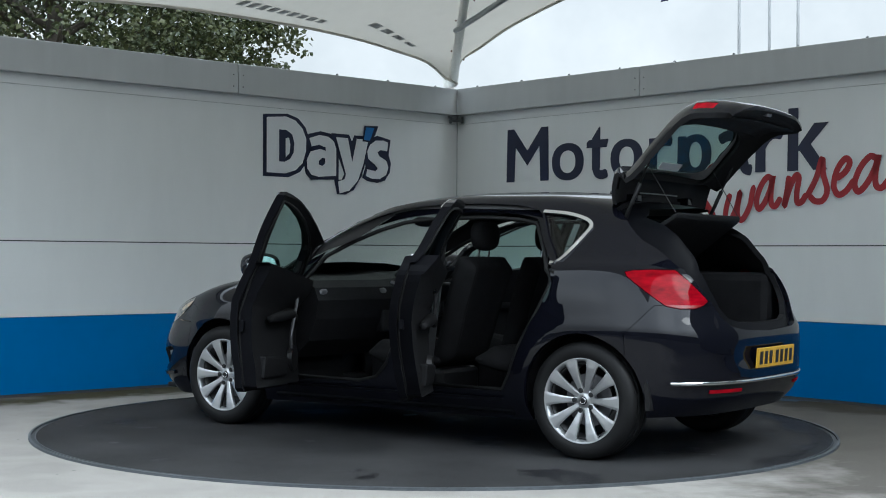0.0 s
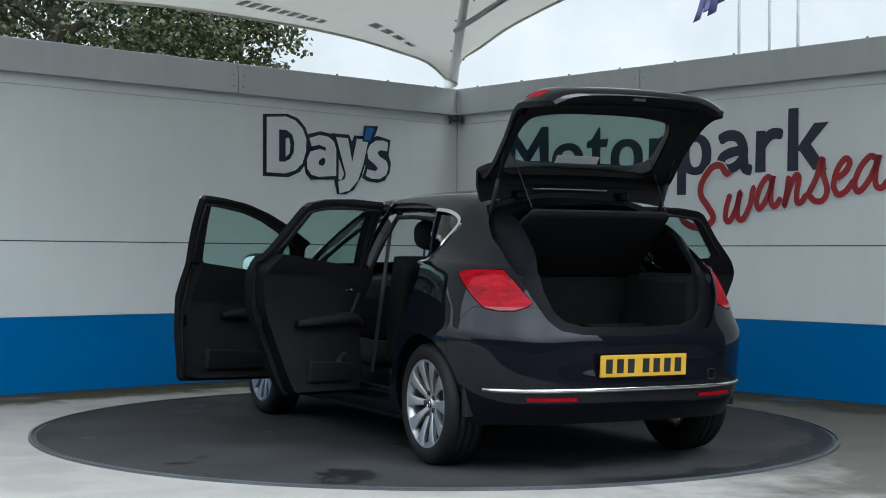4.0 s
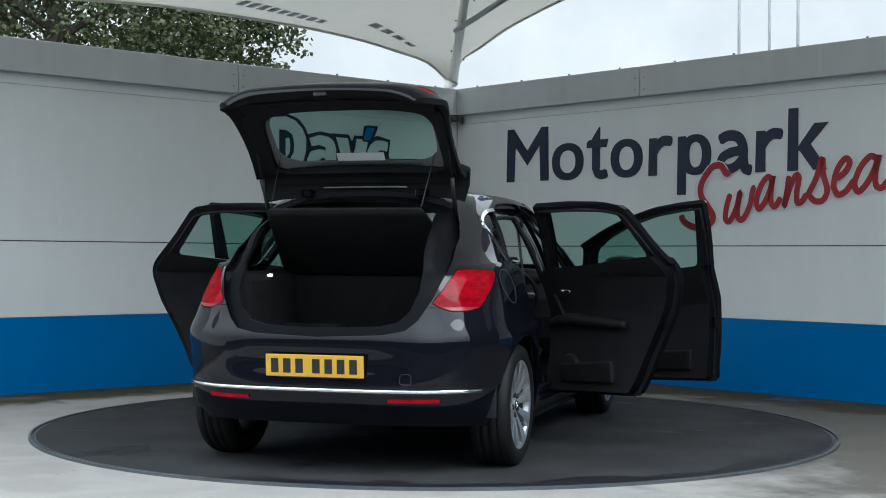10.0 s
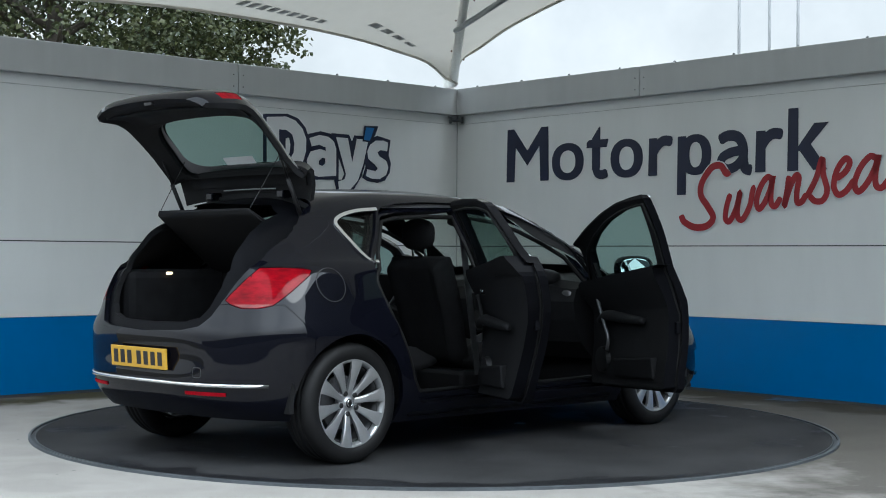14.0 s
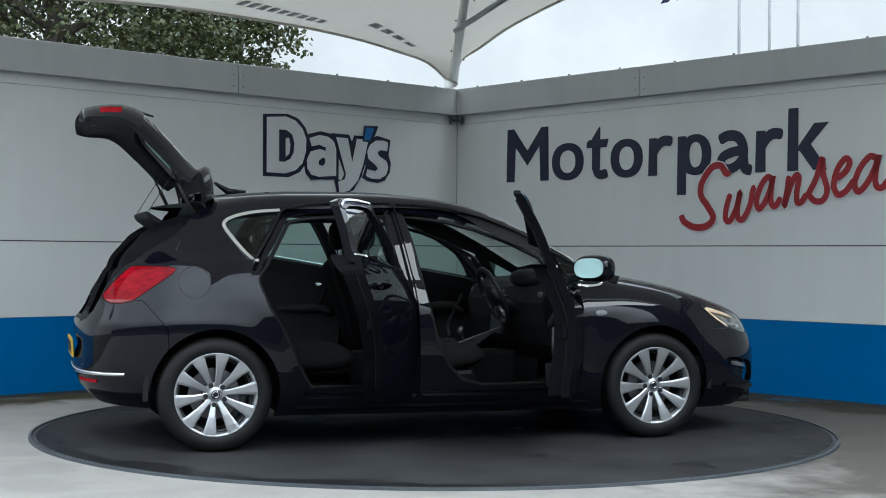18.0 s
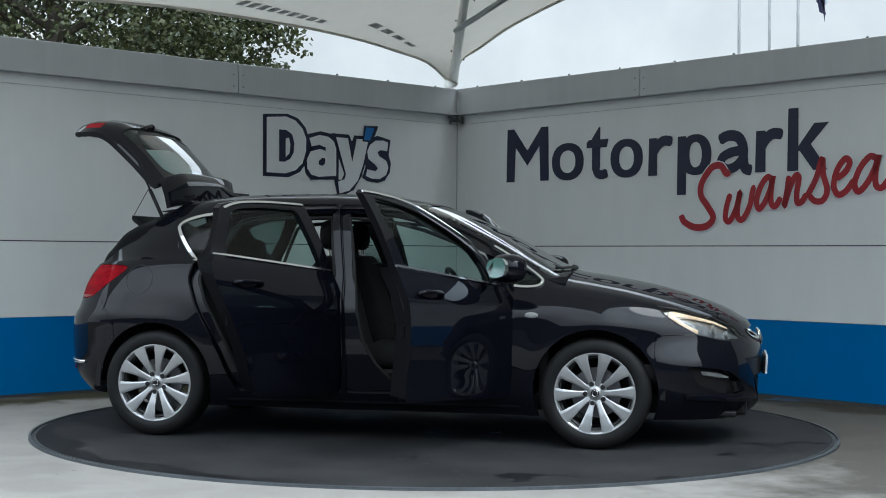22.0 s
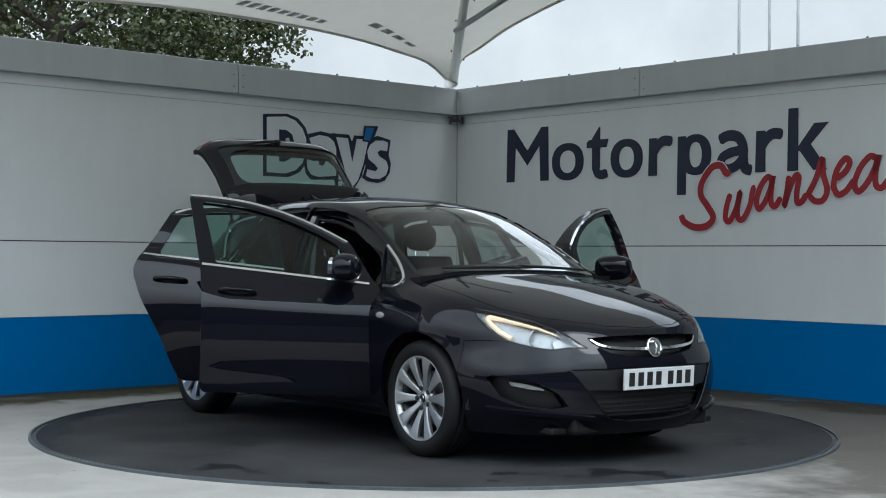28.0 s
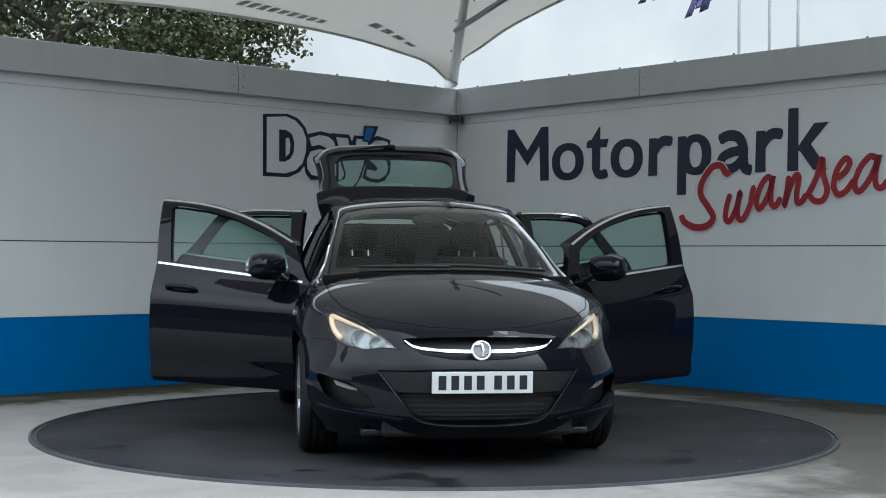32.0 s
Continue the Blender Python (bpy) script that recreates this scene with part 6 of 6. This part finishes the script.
# a dipped honeycomb below, a plain panel behind the plate above
for r in range(6):
    z = 0.262 + 0.027 * r
    w = 0.30 + 0.026 * r
    part("grille_slat", tube(bmesh.new(), [on_front(w * (k / 24 - 1), z + 0.005 * (1 if (k + r) % 2 else -1), -0.036) for k in range(49)], 0.0035, 5), GRILLE, front_bumper)
me = carve(shell_mesh(0.012, 0.012), [prism([(y, z) for y, z in both([(0.0, 0.410), (0.43, 0.412), (0.512, 0.516), (0.0, 0.521)])], "x", 1.8, 3)], "INTERSECT")
part("plate_panel", dressed(me, BLACKPLASTIC, BLACKPLASTIC), None, front_bumper, "black panel behind the number plate")


def plate(x, z, tilt, m, parent, back, name):
    """A number plate; its characters are plain bars."""
    sgn = -1 if back else 1
    p = Matrix.Translation((x, 0, z)) @ Matrix.Rotation(radians(tilt), 4, "Y")
    bm = bmesh.new()
    box(bm, -0.006, 0.006, -0.26, 0.26, -0.0555, 0.0555, 0.003)
    bm.transform(p)
    pl = part(name, bm, m, parent, "yellow number plate" if back else "white number plate")
    for k in range(7):
        y = -0.195 + 0.0655 * k + (0.012 if k > 3 else -0.012)
        bm = bmesh.new()
        box(bm, 0.006 * sgn, 0.0075 * sgn, y - 0.020, y + 0.020, -0.036, 0.036) if sgn > 0 else box(bm, -0.0075, -0.006, y - 0.020, y + 0.020, -0.036, 0.036)
        bm.transform(p)
        part("plate_bar", bm, PLATEBLACK, parent)
    bm = bmesh.new()
    box(bm, -0.012, 0.001, -0.20, 0.20, -0.061, 0.050, 0.004)
    bm.transform(Matrix.Translation((-0.008 * sgn, 0, 0)) @ p)
    part("plate_holder", bm, BLACKPLASTIC, parent)


plate(2.318, 0.466, 3.0, WHITEPLATE, front_bumper, False, "front_plate")
plate(-2.098, 0.556, -4.0, YELLOW, rear_bumper, True, "rear_plate")
loop = [on_front(-0.46 + 0.028 * math.copysign(abs(math.cos(k / 24 * math.tau)) ** 0.5, math.cos(k / 24 * math.tau)), 0.497 + 0.026 * math.copysign(abs(math.sin(k / 24 * math.tau)) ** 0.5, math.sin(k / 24 * math.tau)), -0.001, True) for k in range(24)]
part("towing_eye_cover", tube(bmesh.new(), loop, 0.0025, 5, closed=True), PLATEBLACK, rear_bumper, "outline of the towing-eye cover")
part("rear_chrome", strip(bmesh.new(), [on_front(y, 0.436, 0.003, True) for y in np.linspace(-0.785, 0.785, 31)], 0.022, 0.010), CHROME, rear_bumper, "bright chrome bumper strip", True)


# ---- wheels ----
def wheel_meshes():
    R = TYRE_R
    bm = bmesh.new()
    lathe(bm, [(0.222, 0.085), (0.235, 0.100), (0.262, 0.109), (0.290, 0.106), (0.308, 0.096), (R - 0.004, 0.082), (R, 0.062), (R, 0.05), (R - 0.006, 0.047), (R - 0.006, 0.040), (R, 0.037), (R, 0.008), (R - 0.007, 0.005), (R - 0.007, -0.005), (R, -0.008),
               (R, -0.037), (R - 0.006, -0.040), (R - 0.006, -0.047), (R, -0.050), (R, -0.062), (R - 0.004, -0.082), (0.308, -0.096), (0.285, -0.106), (0.24, -0.10), (0.222, -0.085)])
    tyre = mesh_of(bm, "tyre", RUBBER, True)
    bm = bmesh.new()
    lathe(bm, [(0.214, 0.062), (0.219, 0.090), (0.232, 0.101), (0.2385, 0.097), (0.232, 0.086), (0.220, 0.062), (0.214, 0.062)])
    rim = mesh_of(bm, "rim", ALLOY, True)
    bm = bmesh.new()
    lathe(bm, [(0.210, 0.063), (0.206, -0.02), (0.205, -0.09), (0.198, -0.09), (0.198, -0.02), (0.203, 0.063), (0.210, 0.063)])
    barrel = mesh_of(bm, "barrel", SHADEDALLOY, True)
    bm = bmesh.new()
    prof = ((0.040, 0.017, 0.062, 0.022), (0.075, 0.0155, 0.071, 0.022), (0.13, 0.0215, 0.084, 0.024), (0.19, 0.032, 0.093, 0.024), (0.226, 0.041, 0.095, 0.02))
    rows = []
    for r, w, y, d in prof:
        rows.append([bm.verts.new(v) for v in ((r, y, -w), (r, y + 0.003, -w * 0.6), (r, y + 0.003, w * 0.6), (r, y, w), (r, y - d, w * 0.8), (r, y - d, -w * 0.8))])
    for a, b in zip(rows, rows[1:]):
        for k in range(6):
            bm.faces.new((a[k], a[(k + 1) % 6], b[(k + 1) % 6], b[k]))
    bm.faces.new(rows[0])
    bm.faces.new(rows[-1][::-1])
    bmesh.ops.recalc_face_normals(bm, faces=bm.faces)
    spoke = mesh_of(bm, "spoke", ALLOY)
    bm = bmesh.new()
    lathe(bm, [(0.0, 0.075), (0.022, 0.075), (0.027, 0.072), (0.030, 0.068), (0.042, 0.066), (0.058, 0.064), (0.066, 0.060), (0.066, 0.03)], 36)
    hub = mesh_of(bm, "hub", ALLOY, True)
    bm = bmesh.new()
    lathe(bm, [(0.0, 0.079), (0.020, 0.0785), (0.024, 0.075), (0.024, 0.068)], 28)
    cap = mesh_of(bm, "centre_cap", BLACKPLASTIC, True)
    badge_ = mesh_of(tube(bmesh.new(), [(0.0165 * math.cos(k / 24 * math.tau), 0.080, 0.0165 * math.sin(k / 24 * math.tau)) for k in range(24)], 0.0026, 6, closed=True), "cap_badge", CHROME, True)
    bm = bmesh.new()
    lathe(bm, [(0.0, 0.078), (0.011, 0.078), (0.0145, 0.075), (0.0145, 0.055)], 8)
    nut = mesh_of(bm, "wheel_nut", PLATEBLACK)
    bm = bmesh.new()
    lathe(bm, [(0.0, 0.005), (0.145, 0.005), (0.145, -0.015), (0.0, -0.015)], 40)
    disc = mesh_of(bm, "brake_disc", GREYMETAL)
    return tyre, rim, spoke, hub, cap, nut, disc, barrel, badge_


TYRE, RIM, SPOKE, HUBM, CAP, NUT, DISC, BARREL, BADGE = wheel_meshes()
for hub in (HUB_F, HUB_R):
    for s in (1, -1):
        w = part("wheel", TYRE, None, car, "black tyre on ten-spoke silver alloy wheel")
        turn = 0.0 if s > 0 else math.pi
        w.matrix_basis = Matrix.Translation((hub, 0.775 * s, HUB_Z)) @ Matrix.Rotation(turn, 4, "Z") @ Matrix.Rotation((0.05 if hub > 0 else 0.157) if s < 0 else 0.0, 4, "Y")
        for nm, me in (("rim", RIM), ("hub", HUBM), ("centre_cap", CAP), ("brake_disc", DISC), ("barrel", BARREL), ("cap_badge", BADGE)):
            part(nm, me, None, w, "bright silver alloy" if nm in ("rim", "hub") else "")
        for k in range(10):
            part("spoke", SPOKE, None, w).matrix_basis = Matrix.Rotation(k / 10 * math.tau, 4, "Y")
        for k in range(5):
            part("wheel_nut", NUT, None, w).matrix_basis = Matrix.Rotation(k / 5 * math.tau, 4, "Y") @ Matrix.Translation((0.057, 0, 0))
        bm = bmesh.new()
        rows = []
        for k in range(25):
            a = -0.10 + (math.pi + 0.2) * k / 24
            rows.append([bm.verts.new((hub + r * math.cos(a), y * s, HUB_Z + 0.008 + r * math.sin(a))) for r, y in ((0.372, 0.84), (0.375, 0.12), (0.40, 0.12), (0.40, 0.84))])
        for a, b in zip(rows, rows[1:]):
            for k in range(4):
                bm.faces.new((a[k], a[(k + 1) % 4], b[(k + 1) % 4], b[k]))
        bmesh.ops.recalc_face_normals(bm, faces=bm.faces)
        part("wheel_arch_liner", bm, BLACKPLASTIC, car)


# ---- inside and underneath ----
def soft_box(x0, x1, y0, y1, z0, z1, bevel):
    return box(bmesh.new(), x0, x1, y0, y1, z0, z1, bevel)


part("floor_pan", soft_box(-0.98, 1.0, -0.68, 0.68, 0.200, 0.240, 0.01), CARPET, car, "black carpeted cabin floor")
part("front_underbody", soft_box(0.95, 2.20, -0.50, 0.50, 0.18, 0.30, 0.02), BLACKPLASTIC, car)
part("front_undertray", soft_box(1.68, 2.14, -0.60, 0.60, 0.180, 0.215, 0.01), BLACKPLASTIC, car)
part("rear_underbody", soft_box(-1.86, -0.95, -0.44, 0.44, 0.27, 0.55, 0.02), BLACKPLASTIC, car)
part("engine_bay_wall", soft_box(1.0, 1.06, -0.74, 0.74, 0.22, 0.94, 0.01), BLACKPLASTIC, car)
part("engine_block", soft_box(1.10, 2.02, -0.48, 0.48, 0.30, 0.78, 0.03), BLACKPLASTIC, car)
for s in (1, -1):
    bm = bmesh.new()
    y0, y1 = sorted((0.655 * s, 0.835 * s))
    box(bm, -0.90, 0.92, y0, y1, 0.215, 0.300, 0.015)
    part("sill", bm, SHUT, car, "black door sill")
    for k, z in enumerate((0.303, 0.303, 0.303)):
        y = (0.70 + 0.04 * k) * s
        part("scuff_rib", box(bmesh.new(), -0.72, 0.75, y - 0.004, y + 0.004, 0.299, 0.305, 0.001), BLACKPLASTIC, car)
# headliner and dash
liner = carve(shell_mesh(0.008, 0.032), [prism([(-1.30, 1.37), (0.26, 1.37), (0.26, 1.6), (-1.30, 1.6)], "y", -0.56, 0.56)], "INTERSECT")
part("headliner", dressed(liner, HEADLINER, HEADLINER), None, car, "pale grey cloth headliner")
bm = bmesh.new()
prof = [(1.16, 0.99), (1.00, 0.975), (0.82, 0.965), (0.70, 0.945), (0.63, 0.90), (0.60, 0.82), (0.62, 0.70), (0.68, 0.56), (0.80, 0.45), (1.02, 0.45)]
ys = [-0.735, -0.70, -0.45, -0.22, 0.0, 0.22, 0.45, 0.70, 0.735]
rows = []
for y in ys:
    bulge = 0.03 * math.exp(-((y + 0.37) / 0.18) ** 2)
    rows.append([bm.verts.new((x + 0.05 * (y / 0.73) ** 2 * (1 if x < 0.9 else 0), y, z + (bulge if z > 0.88 else 0))) for x, z in prof])
for a, b in zip(rows, rows[1:]):
    for k in range(len(prof)):
        bm.faces.new((a[k], a[(k + 1) % len(prof)], b[(k + 1) % len(prof)], b[k]))
bm.faces.new(rows[0])
bm.faces.new(rows[-1][::-1])
bmesh.ops.recalc_face_normals(bm, faces=bm.faces)
dash = part("dashboard", bm, TRIM, car, "charcoal moulded dashboard")
part("instrument_hood", blob(bmesh.new(), (0.70, -0.37, 0.97), (0.10, 0.19, 0.06), 3, 0.8), TRIM, dash, smooth=True)
part("centre_stack", box_pts(bmesh.new(), [(0.60, -0.12, 0.60), (0.70, -0.12, 0.60), (0.70, 0.12, 0.60), (0.60, 0.12, 0.60), (0.63, -0.13, 0.90), (0.74, -0.13, 0.90), (0.74, 0.13, 0.90), (0.63, 0.13, 0.90)], 0.012), BLACKPLASTIC, dash, "black centre stack")
for y in (-0.66, -0.10, 0.10, 0.66):
    part("air_vent", blob(bmesh.new(), (0.635 + 0.04 * (abs(y) > 0.5), y, 0.86), (0.02, 0.05, 0.035), 2, 0.8), GREYMETAL, dash, "satin-edged air vent", True)
wheel_c = Vector((0.46, -0.37, 0.86))
tilt = Matrix.Translation(wheel_c) @ Matrix.Rotation(radians(65), 4, "Y")
bm = bmesh.new()
tube(bm, [tilt @ Vector((0.182 * math.cos(k / 40 * math.tau), 0.182 * math.sin(k / 40 * math.tau), 0)) for k in range(40)], 0.015, 10, closed=True)
sw = part("steering_wheel", bm, BLACKPLASTIC, car, "black leather steering wheel", True)
bm = bmesh.new()
blob(bm, (0, 0, 0), (0.075, 0.085, 0.03), 2, 0.8)
bm.transform(tilt)
part("wheel_hub", bm, BLACKPLASTIC, sw, smooth=True)
for a in (0, math.pi, math.pi / 2 * 0.75, math.pi * 0.625 + 0.01):
    part("wheel_spoke", tube(bmesh.new(), [tilt @ Vector((0.06 * math.sin(a) , 0.06 * math.cos(a), 0)), tilt @ Vector((0.178 * math.sin(a), 0.178 * math.cos(a), 0))], 0.014, 8), GREYMETAL, sw, smooth=True)
part("steering_column", tube(bmesh.new(), [wheel_c, wheel_c + Vector((0.22, 0, -0.10))], 0.04, 12), BLACKPLASTIC, sw, smooth=True)
part("column_stalk", tube(bmesh.new(), [wheel_c + Vector((0.06, 0, -0.02)), wheel_c + Vector((0.04, -0.17, 0.0))], 0.009, 8), BLACKPLASTIC, sw, smooth=True)
part("centre_console", soft_box(-0.35, 0.72, -0.11, 0.11, 0.22, 0.50, 0.03), TRIM, car, "charcoal centre console")
part("console_trim", box_pts(bmesh.new(), [(0.10, -0.118, 0.46), (0.34, -0.118, 0.47), (0.34, -0.100, 0.47), (0.10, -0.100, 0.46), (0.12, -0.118, 0.49), (0.62, -0.128, 0.66), (0.62, -0.110, 0.66), (0.12, -0.100, 0.49)], 0.006), GREYMETAL, car, "silver console side trim")
part("gear_lever", tube(bmesh.new(), [(0.40, 0, 0.48), (0.37, 0, 0.60)], [0.012, 0.010], 8), BLACKPLASTIC, car, smooth=True)
part("gear_knob", blob(bmesh.new(), (0.365, 0, 0.62), (0.025, 0.022, 0.032), 2), GREYMETAL, car, "grey gear knob", True)
part("handbrake", tube(bmesh.new(), [(-0.10, -0.03, 0.50), (0.12, -0.03, 0.60)], 0.014, 8), BLACKPLASTIC, car, "black raised handbrake lever", True)


def panel_seat(pts, halfwidth, y, m, name, parent, label, thick, bolster=0.05):
    """An upholstered slab along a side profile, with raised side bolsters."""
    bm = bmesh.new()
    line = spline([(x, z, 0) for x, z in pts], 5)
    cols = 12
    front, back = [], []
    for i, p in enumerate(line):
        a, b = line[max(i - 1, 0)], line[min(i + 1, len(line) - 1)]
        t = (b - a).normalized()
        nn = Vector((t.y, -t.x, 0))
        taper = 1.0 - 0.22 * (i / len(line)) ** 2.2
        e = min(1.0, min(i, len(line) - 1 - i) / 2.5)
        fr, bk = [], []
        for j in range(cols + 1):
            f = j / cols * 2 - 1
            edge = max(0.0, 1 - (1 - abs(f)) * 5)
            k = thick * (0.45 + 0.55 * e) * (1 - 0.75 * edge ** 2) + bolster * math.exp(-((abs(f) - 0.78) / 0.13) ** 2) * e
            q = p + nn * k
            r = p - nn * thick * 0.5 * (1 - 0.6 * edge ** 2) * (0.4 + 0.6 * e)
            yy = y + f * halfwidth * taper
            fr.append(bm.verts.new((q.x, yy, q.y)))
            bk.append(bm.verts.new((r.x, yy, r.y)))
        front.append(fr)
        back.append(bk)
    n = len(line)
    for i in range(n - 1):
        for j in range(cols):
            bm.faces.new((front[i][j], front[i + 1][j], front[i + 1][j + 1], front[i][j + 1]))
            bm.faces.new((back[i][j], back[i][j + 1], back[i + 1][j + 1], back[i + 1][j]))
        bm.faces.new((front[i][0], back[i][0], back[i + 1][0], front[i + 1][0]))
        bm.faces.new((front[i][cols], front[i + 1][cols], back[i + 1][cols], back[i][cols]))
    for j in range(cols):
        bm.faces.new((front[0][j], front[0][j + 1], back[0][j + 1], back[0][j]))
        bm.faces.new((front[-1][j], back[-1][j], back[-1][j + 1], front[-1][j + 1]))
    bmesh.ops.recalc_face_normals(bm, faces=bm.faces)
    return part(name, bm, m, parent, label, True)


def head_restraint(x, y, z, parent, w=0.125):
    part("headrest", blob(bmesh.new(), (x, y, z), (0.055, w, 0.095), 3, 0.75), CLOTH, parent, "dark padded headrest", True)
    for dy in (-0.055, 0.055):
        part("headrest_post", tube(bmesh.new(), [(x, y + dy, z - 0.05), (x + 0.02, y + dy, z - 0.17)], 0.007, 8), CHROME, parent, "chrome headrest post")


for y in (-0.37, 0.37):
    st = panel_seat([(-0.18, 0.475), (0.0, 0.455), (0.18, 0.465), (0.33, 0.500)][::-1], 0.25, y, CLOTH, "front_seat", car, "dark cloth front seat", 0.085, 0.035)
    panel_seat([(-0.14, 0.46), (-0.20, 0.62), (-0.25, 0.80), (-0.32, 1.00), (-0.355, 1.10)][::-1], 0.245, y, CLOTH, "seat_back", st, "", 0.075, 0.045)
    head_restraint(-0.375, y, 1.235, st)
    part("seat_base", soft_box(-0.20, 0.28, y - 0.21, y + 0.21, 0.235, 0.42, 0.03), BLACKPLASTIC, st)
bench = panel_seat([(-0.98, 0.47), (-0.80, 0.46), (-0.62, 0.47), (-0.50, 0.50)][::-1], 0.66, 0.0, CLOTH, "rear_seat", car, "dark cloth rear bench seat", 0.10, 0.0)
panel_seat([(-0.96, 0.47), (-1.02, 0.62), (-1.09, 0.82), (-1.16, 1.03)][::-1], 0.63, 0.0, CLOTH, "bench_back", bench, "", 0.08, 0.0)
for y in (-0.40, 0.0, 0.40):
    head_restraint(-1.13, y, 1.12 if abs(y) > 0.1 else 1.08, bench, 0.12)
# boot
part("boot_floor", soft_box(-1.93, -1.08, -0.50, 0.50, 0.52, 0.60, 0.01), CARPET, car, "black carpeted boot floor")
for s in (1, -1):
    y0, y1 = sorted((0.47 * s, 0.66 * s))
    part("boot_side_trim", soft_box(-1.86, -1.05, y0, y1, 0.55, 1.02, 0.05), CARPET, car, "black boot side trim")
part("boot_sill_trim", soft_box(-1.98, -1.90, -0.43, 0.43, 0.50, 0.695, 0.012), BLACKPLASTIC, car, "black plastic boot sill")
bm = bmesh.new()
box_pts(bm, [(-1.69, -0.45, 1.325), (-1.69, 0.45, 1.325), (-1.21, 0.54, 0.995), (-1.21, -0.54, 0.995), (-1.700, -0.43, 1.365), (-1.700, 0.43, 1.365), (-1.19, 0.54, 1.04), (-1.19, -0.54, 1.04)], 0.018)
bmesh.ops.recalc_face_normals(bm, faces=bm.faces)
part("parcel_shelf", bm, TRIM, car, "raised charcoal parcel shelf")
for s in (1, -1):
    part("shelf_cord", tube(bmesh.new(), [Vector((-1.68, 0.42 * s, 1.36)), GATE_UP @ Vector((-1.60, 0.44 * s, 1.30))], 0.0025, 5), PLATEBLACK, car)
part("boot_lamp", box(bmesh.new(), -1.61, -1.575, 0.452, 0.468, 0.99, 1.004, 0.003), BOOTLAMP, car, "small lit boot lamp")
# aperture lip round the boot
seal = carve(shell_mesh(0.03, 0.03), [prism(grown(both(BOOT), 0.03), "x", -3.0, -1.36)], "INTERSECT")
seal = carve(seal, [prism(both(BOOT_INNER), "x", -3.2, -1.2)], "DIFFERENCE")
part("boot_aperture", dressed(seal, SHUT, TRIM), None, car, "black painted boot aperture")
# mirror, wipers, belts
part("interior_mirror", blob(bmesh.new(), (0.36, 0, 1.335), (0.02, 0.11, 0.035), 3, 0.8), BLACKPLASTIC, car, "black interior mirror", True)
for s in (1, -1):
    part("belt_webbing", box_pts(bmesh.new(), [(-0.20, 0.585 * s, 1.30), (-0.25, 0.585 * s, 1.30), (-0.20, 0.685 * s, 0.40), (-0.15, 0.685 * s, 0.40), (-0.20, 0.580 * s, 1.30), (-0.25, 0.580 * s, 1.30), (-0.20, 0.680 * s, 0.40), (-0.15, 0.680 * s, 0.40)]), GREYMETAL, car, "grey seat belt webbing")
for y0, y1 in ((0.60, 0.02), (0.02, -0.52)):
    pts = []
    for k in range(9):
        y = y0 + (y1 - y0) * k / 8
        h = SKIN_BVH.ray_cast(Vector((1.14 - 0.02 * k / 8 - 0.06 * (y / 0.6) ** 2, y, 2)), Vector((0, 0, -1)))
        pts.append(h[0] + Vector((0, 0, 0.012)))
    part("wiper_blade", tube(bmesh.new(), pts, 0.009, 6), BLACKPLASTIC, car, "black wiper blade", True)


# ---- what moves ----
TURN_TIMES = (0, 4, 8, 12, 16, 20, 24, 28, 32)
TURN_DEGREES = (144.36, 115.70, 87.38, 59.11, 30.72, 2.38, -25.70, -53.57, -81.56)
PARK_X, PARK_Y = -0.2133, -0.0684


def heading(t):
    return float(np.interp(t, TURN_TIMES, TURN_DEGREES))


def motions():
    rows_table, rows_car, rows_scrap = [], [], []
    for k in range(33):
        a = radians(heading(k))
        rows_table.append((k, pose(0, 0, 0, 0, 0, heading(k))))
        x, y = math.cos(a) * PARK_X - math.sin(a) * PARK_Y, math.sin(a) * PARK_X + math.cos(a) * PARK_Y
        rows_car.append((k, pose(x, y, DISC_TOP, 0, 0, heading(k))))
        rows_scrap.append((k, pose(0, 0, 0, 0, 0, heading(k)) @ pose(0.461, -0.335, DISC_TOP, 0, 0, 70)))
    walk(scrap, rows_scrap)
    walk(turntable, rows_table)
    walk(car, rows_car)
    # each flag swings on its pole: seconds, lift of the cloth in degrees, bearing of the wind in degrees
    gusts = (((0, 35, 200), (5, 24, 195), (6, 16, 230), (6.5, 12, 225), (7, 24, 200), (8, 22, 200), (9, 36, 195), (13, 50, 195), (20, 60, 190), (28, 45, 190), (29.5, 27, 190), (30, 24, 190), (31, 30, 190), (32, 26, 190)),
             ((0, 28, 185), (2, 29, 185), (3, 20, 185), (3.5, 18, 185), (5.5, 9, 180), (6, 8, 180), (6.5, 8, 178), (7, 9, 180), (8, 16, 180), (9, 27, 182), (10, 40, 185), (16.5, 36, 185), (18, 27.5, 183), (19, 40, 180), (22, 40, 180), (23, 25, 180), (24, 40, 180), (29, 45, 182), (30.5, 30, 184), (31, 20, 184), (32, 19, 184)),
             ((0, 45, 190), (5, 20, 185), (6, 6, 184), (6.5, 8, 182), (7, 12, 180), (7.5, 30, 182), (9, 45, 184), (13, 28, 182), (14, 45, 180), (16.5, 50, 140), (18.5, 50, 70), (20, 40, 20), (21, 18, 10), (21.5, 25, 20), (22, 28, 60), (22.5, 30, 120), (23, 20, 175), (24, 40, 182), (28, 60, 184), (32, 58, 184)))
    for (fl, x, y), rows in zip(flags, gusts):
        walk(fl, [(t, pose(x, y, 7.9) @ pose(0, 0, 0, 0, 0, bearing) @ pose(0, 0, 0, 0, -lift, 0)) for t, lift, bearing in rows])


motions()
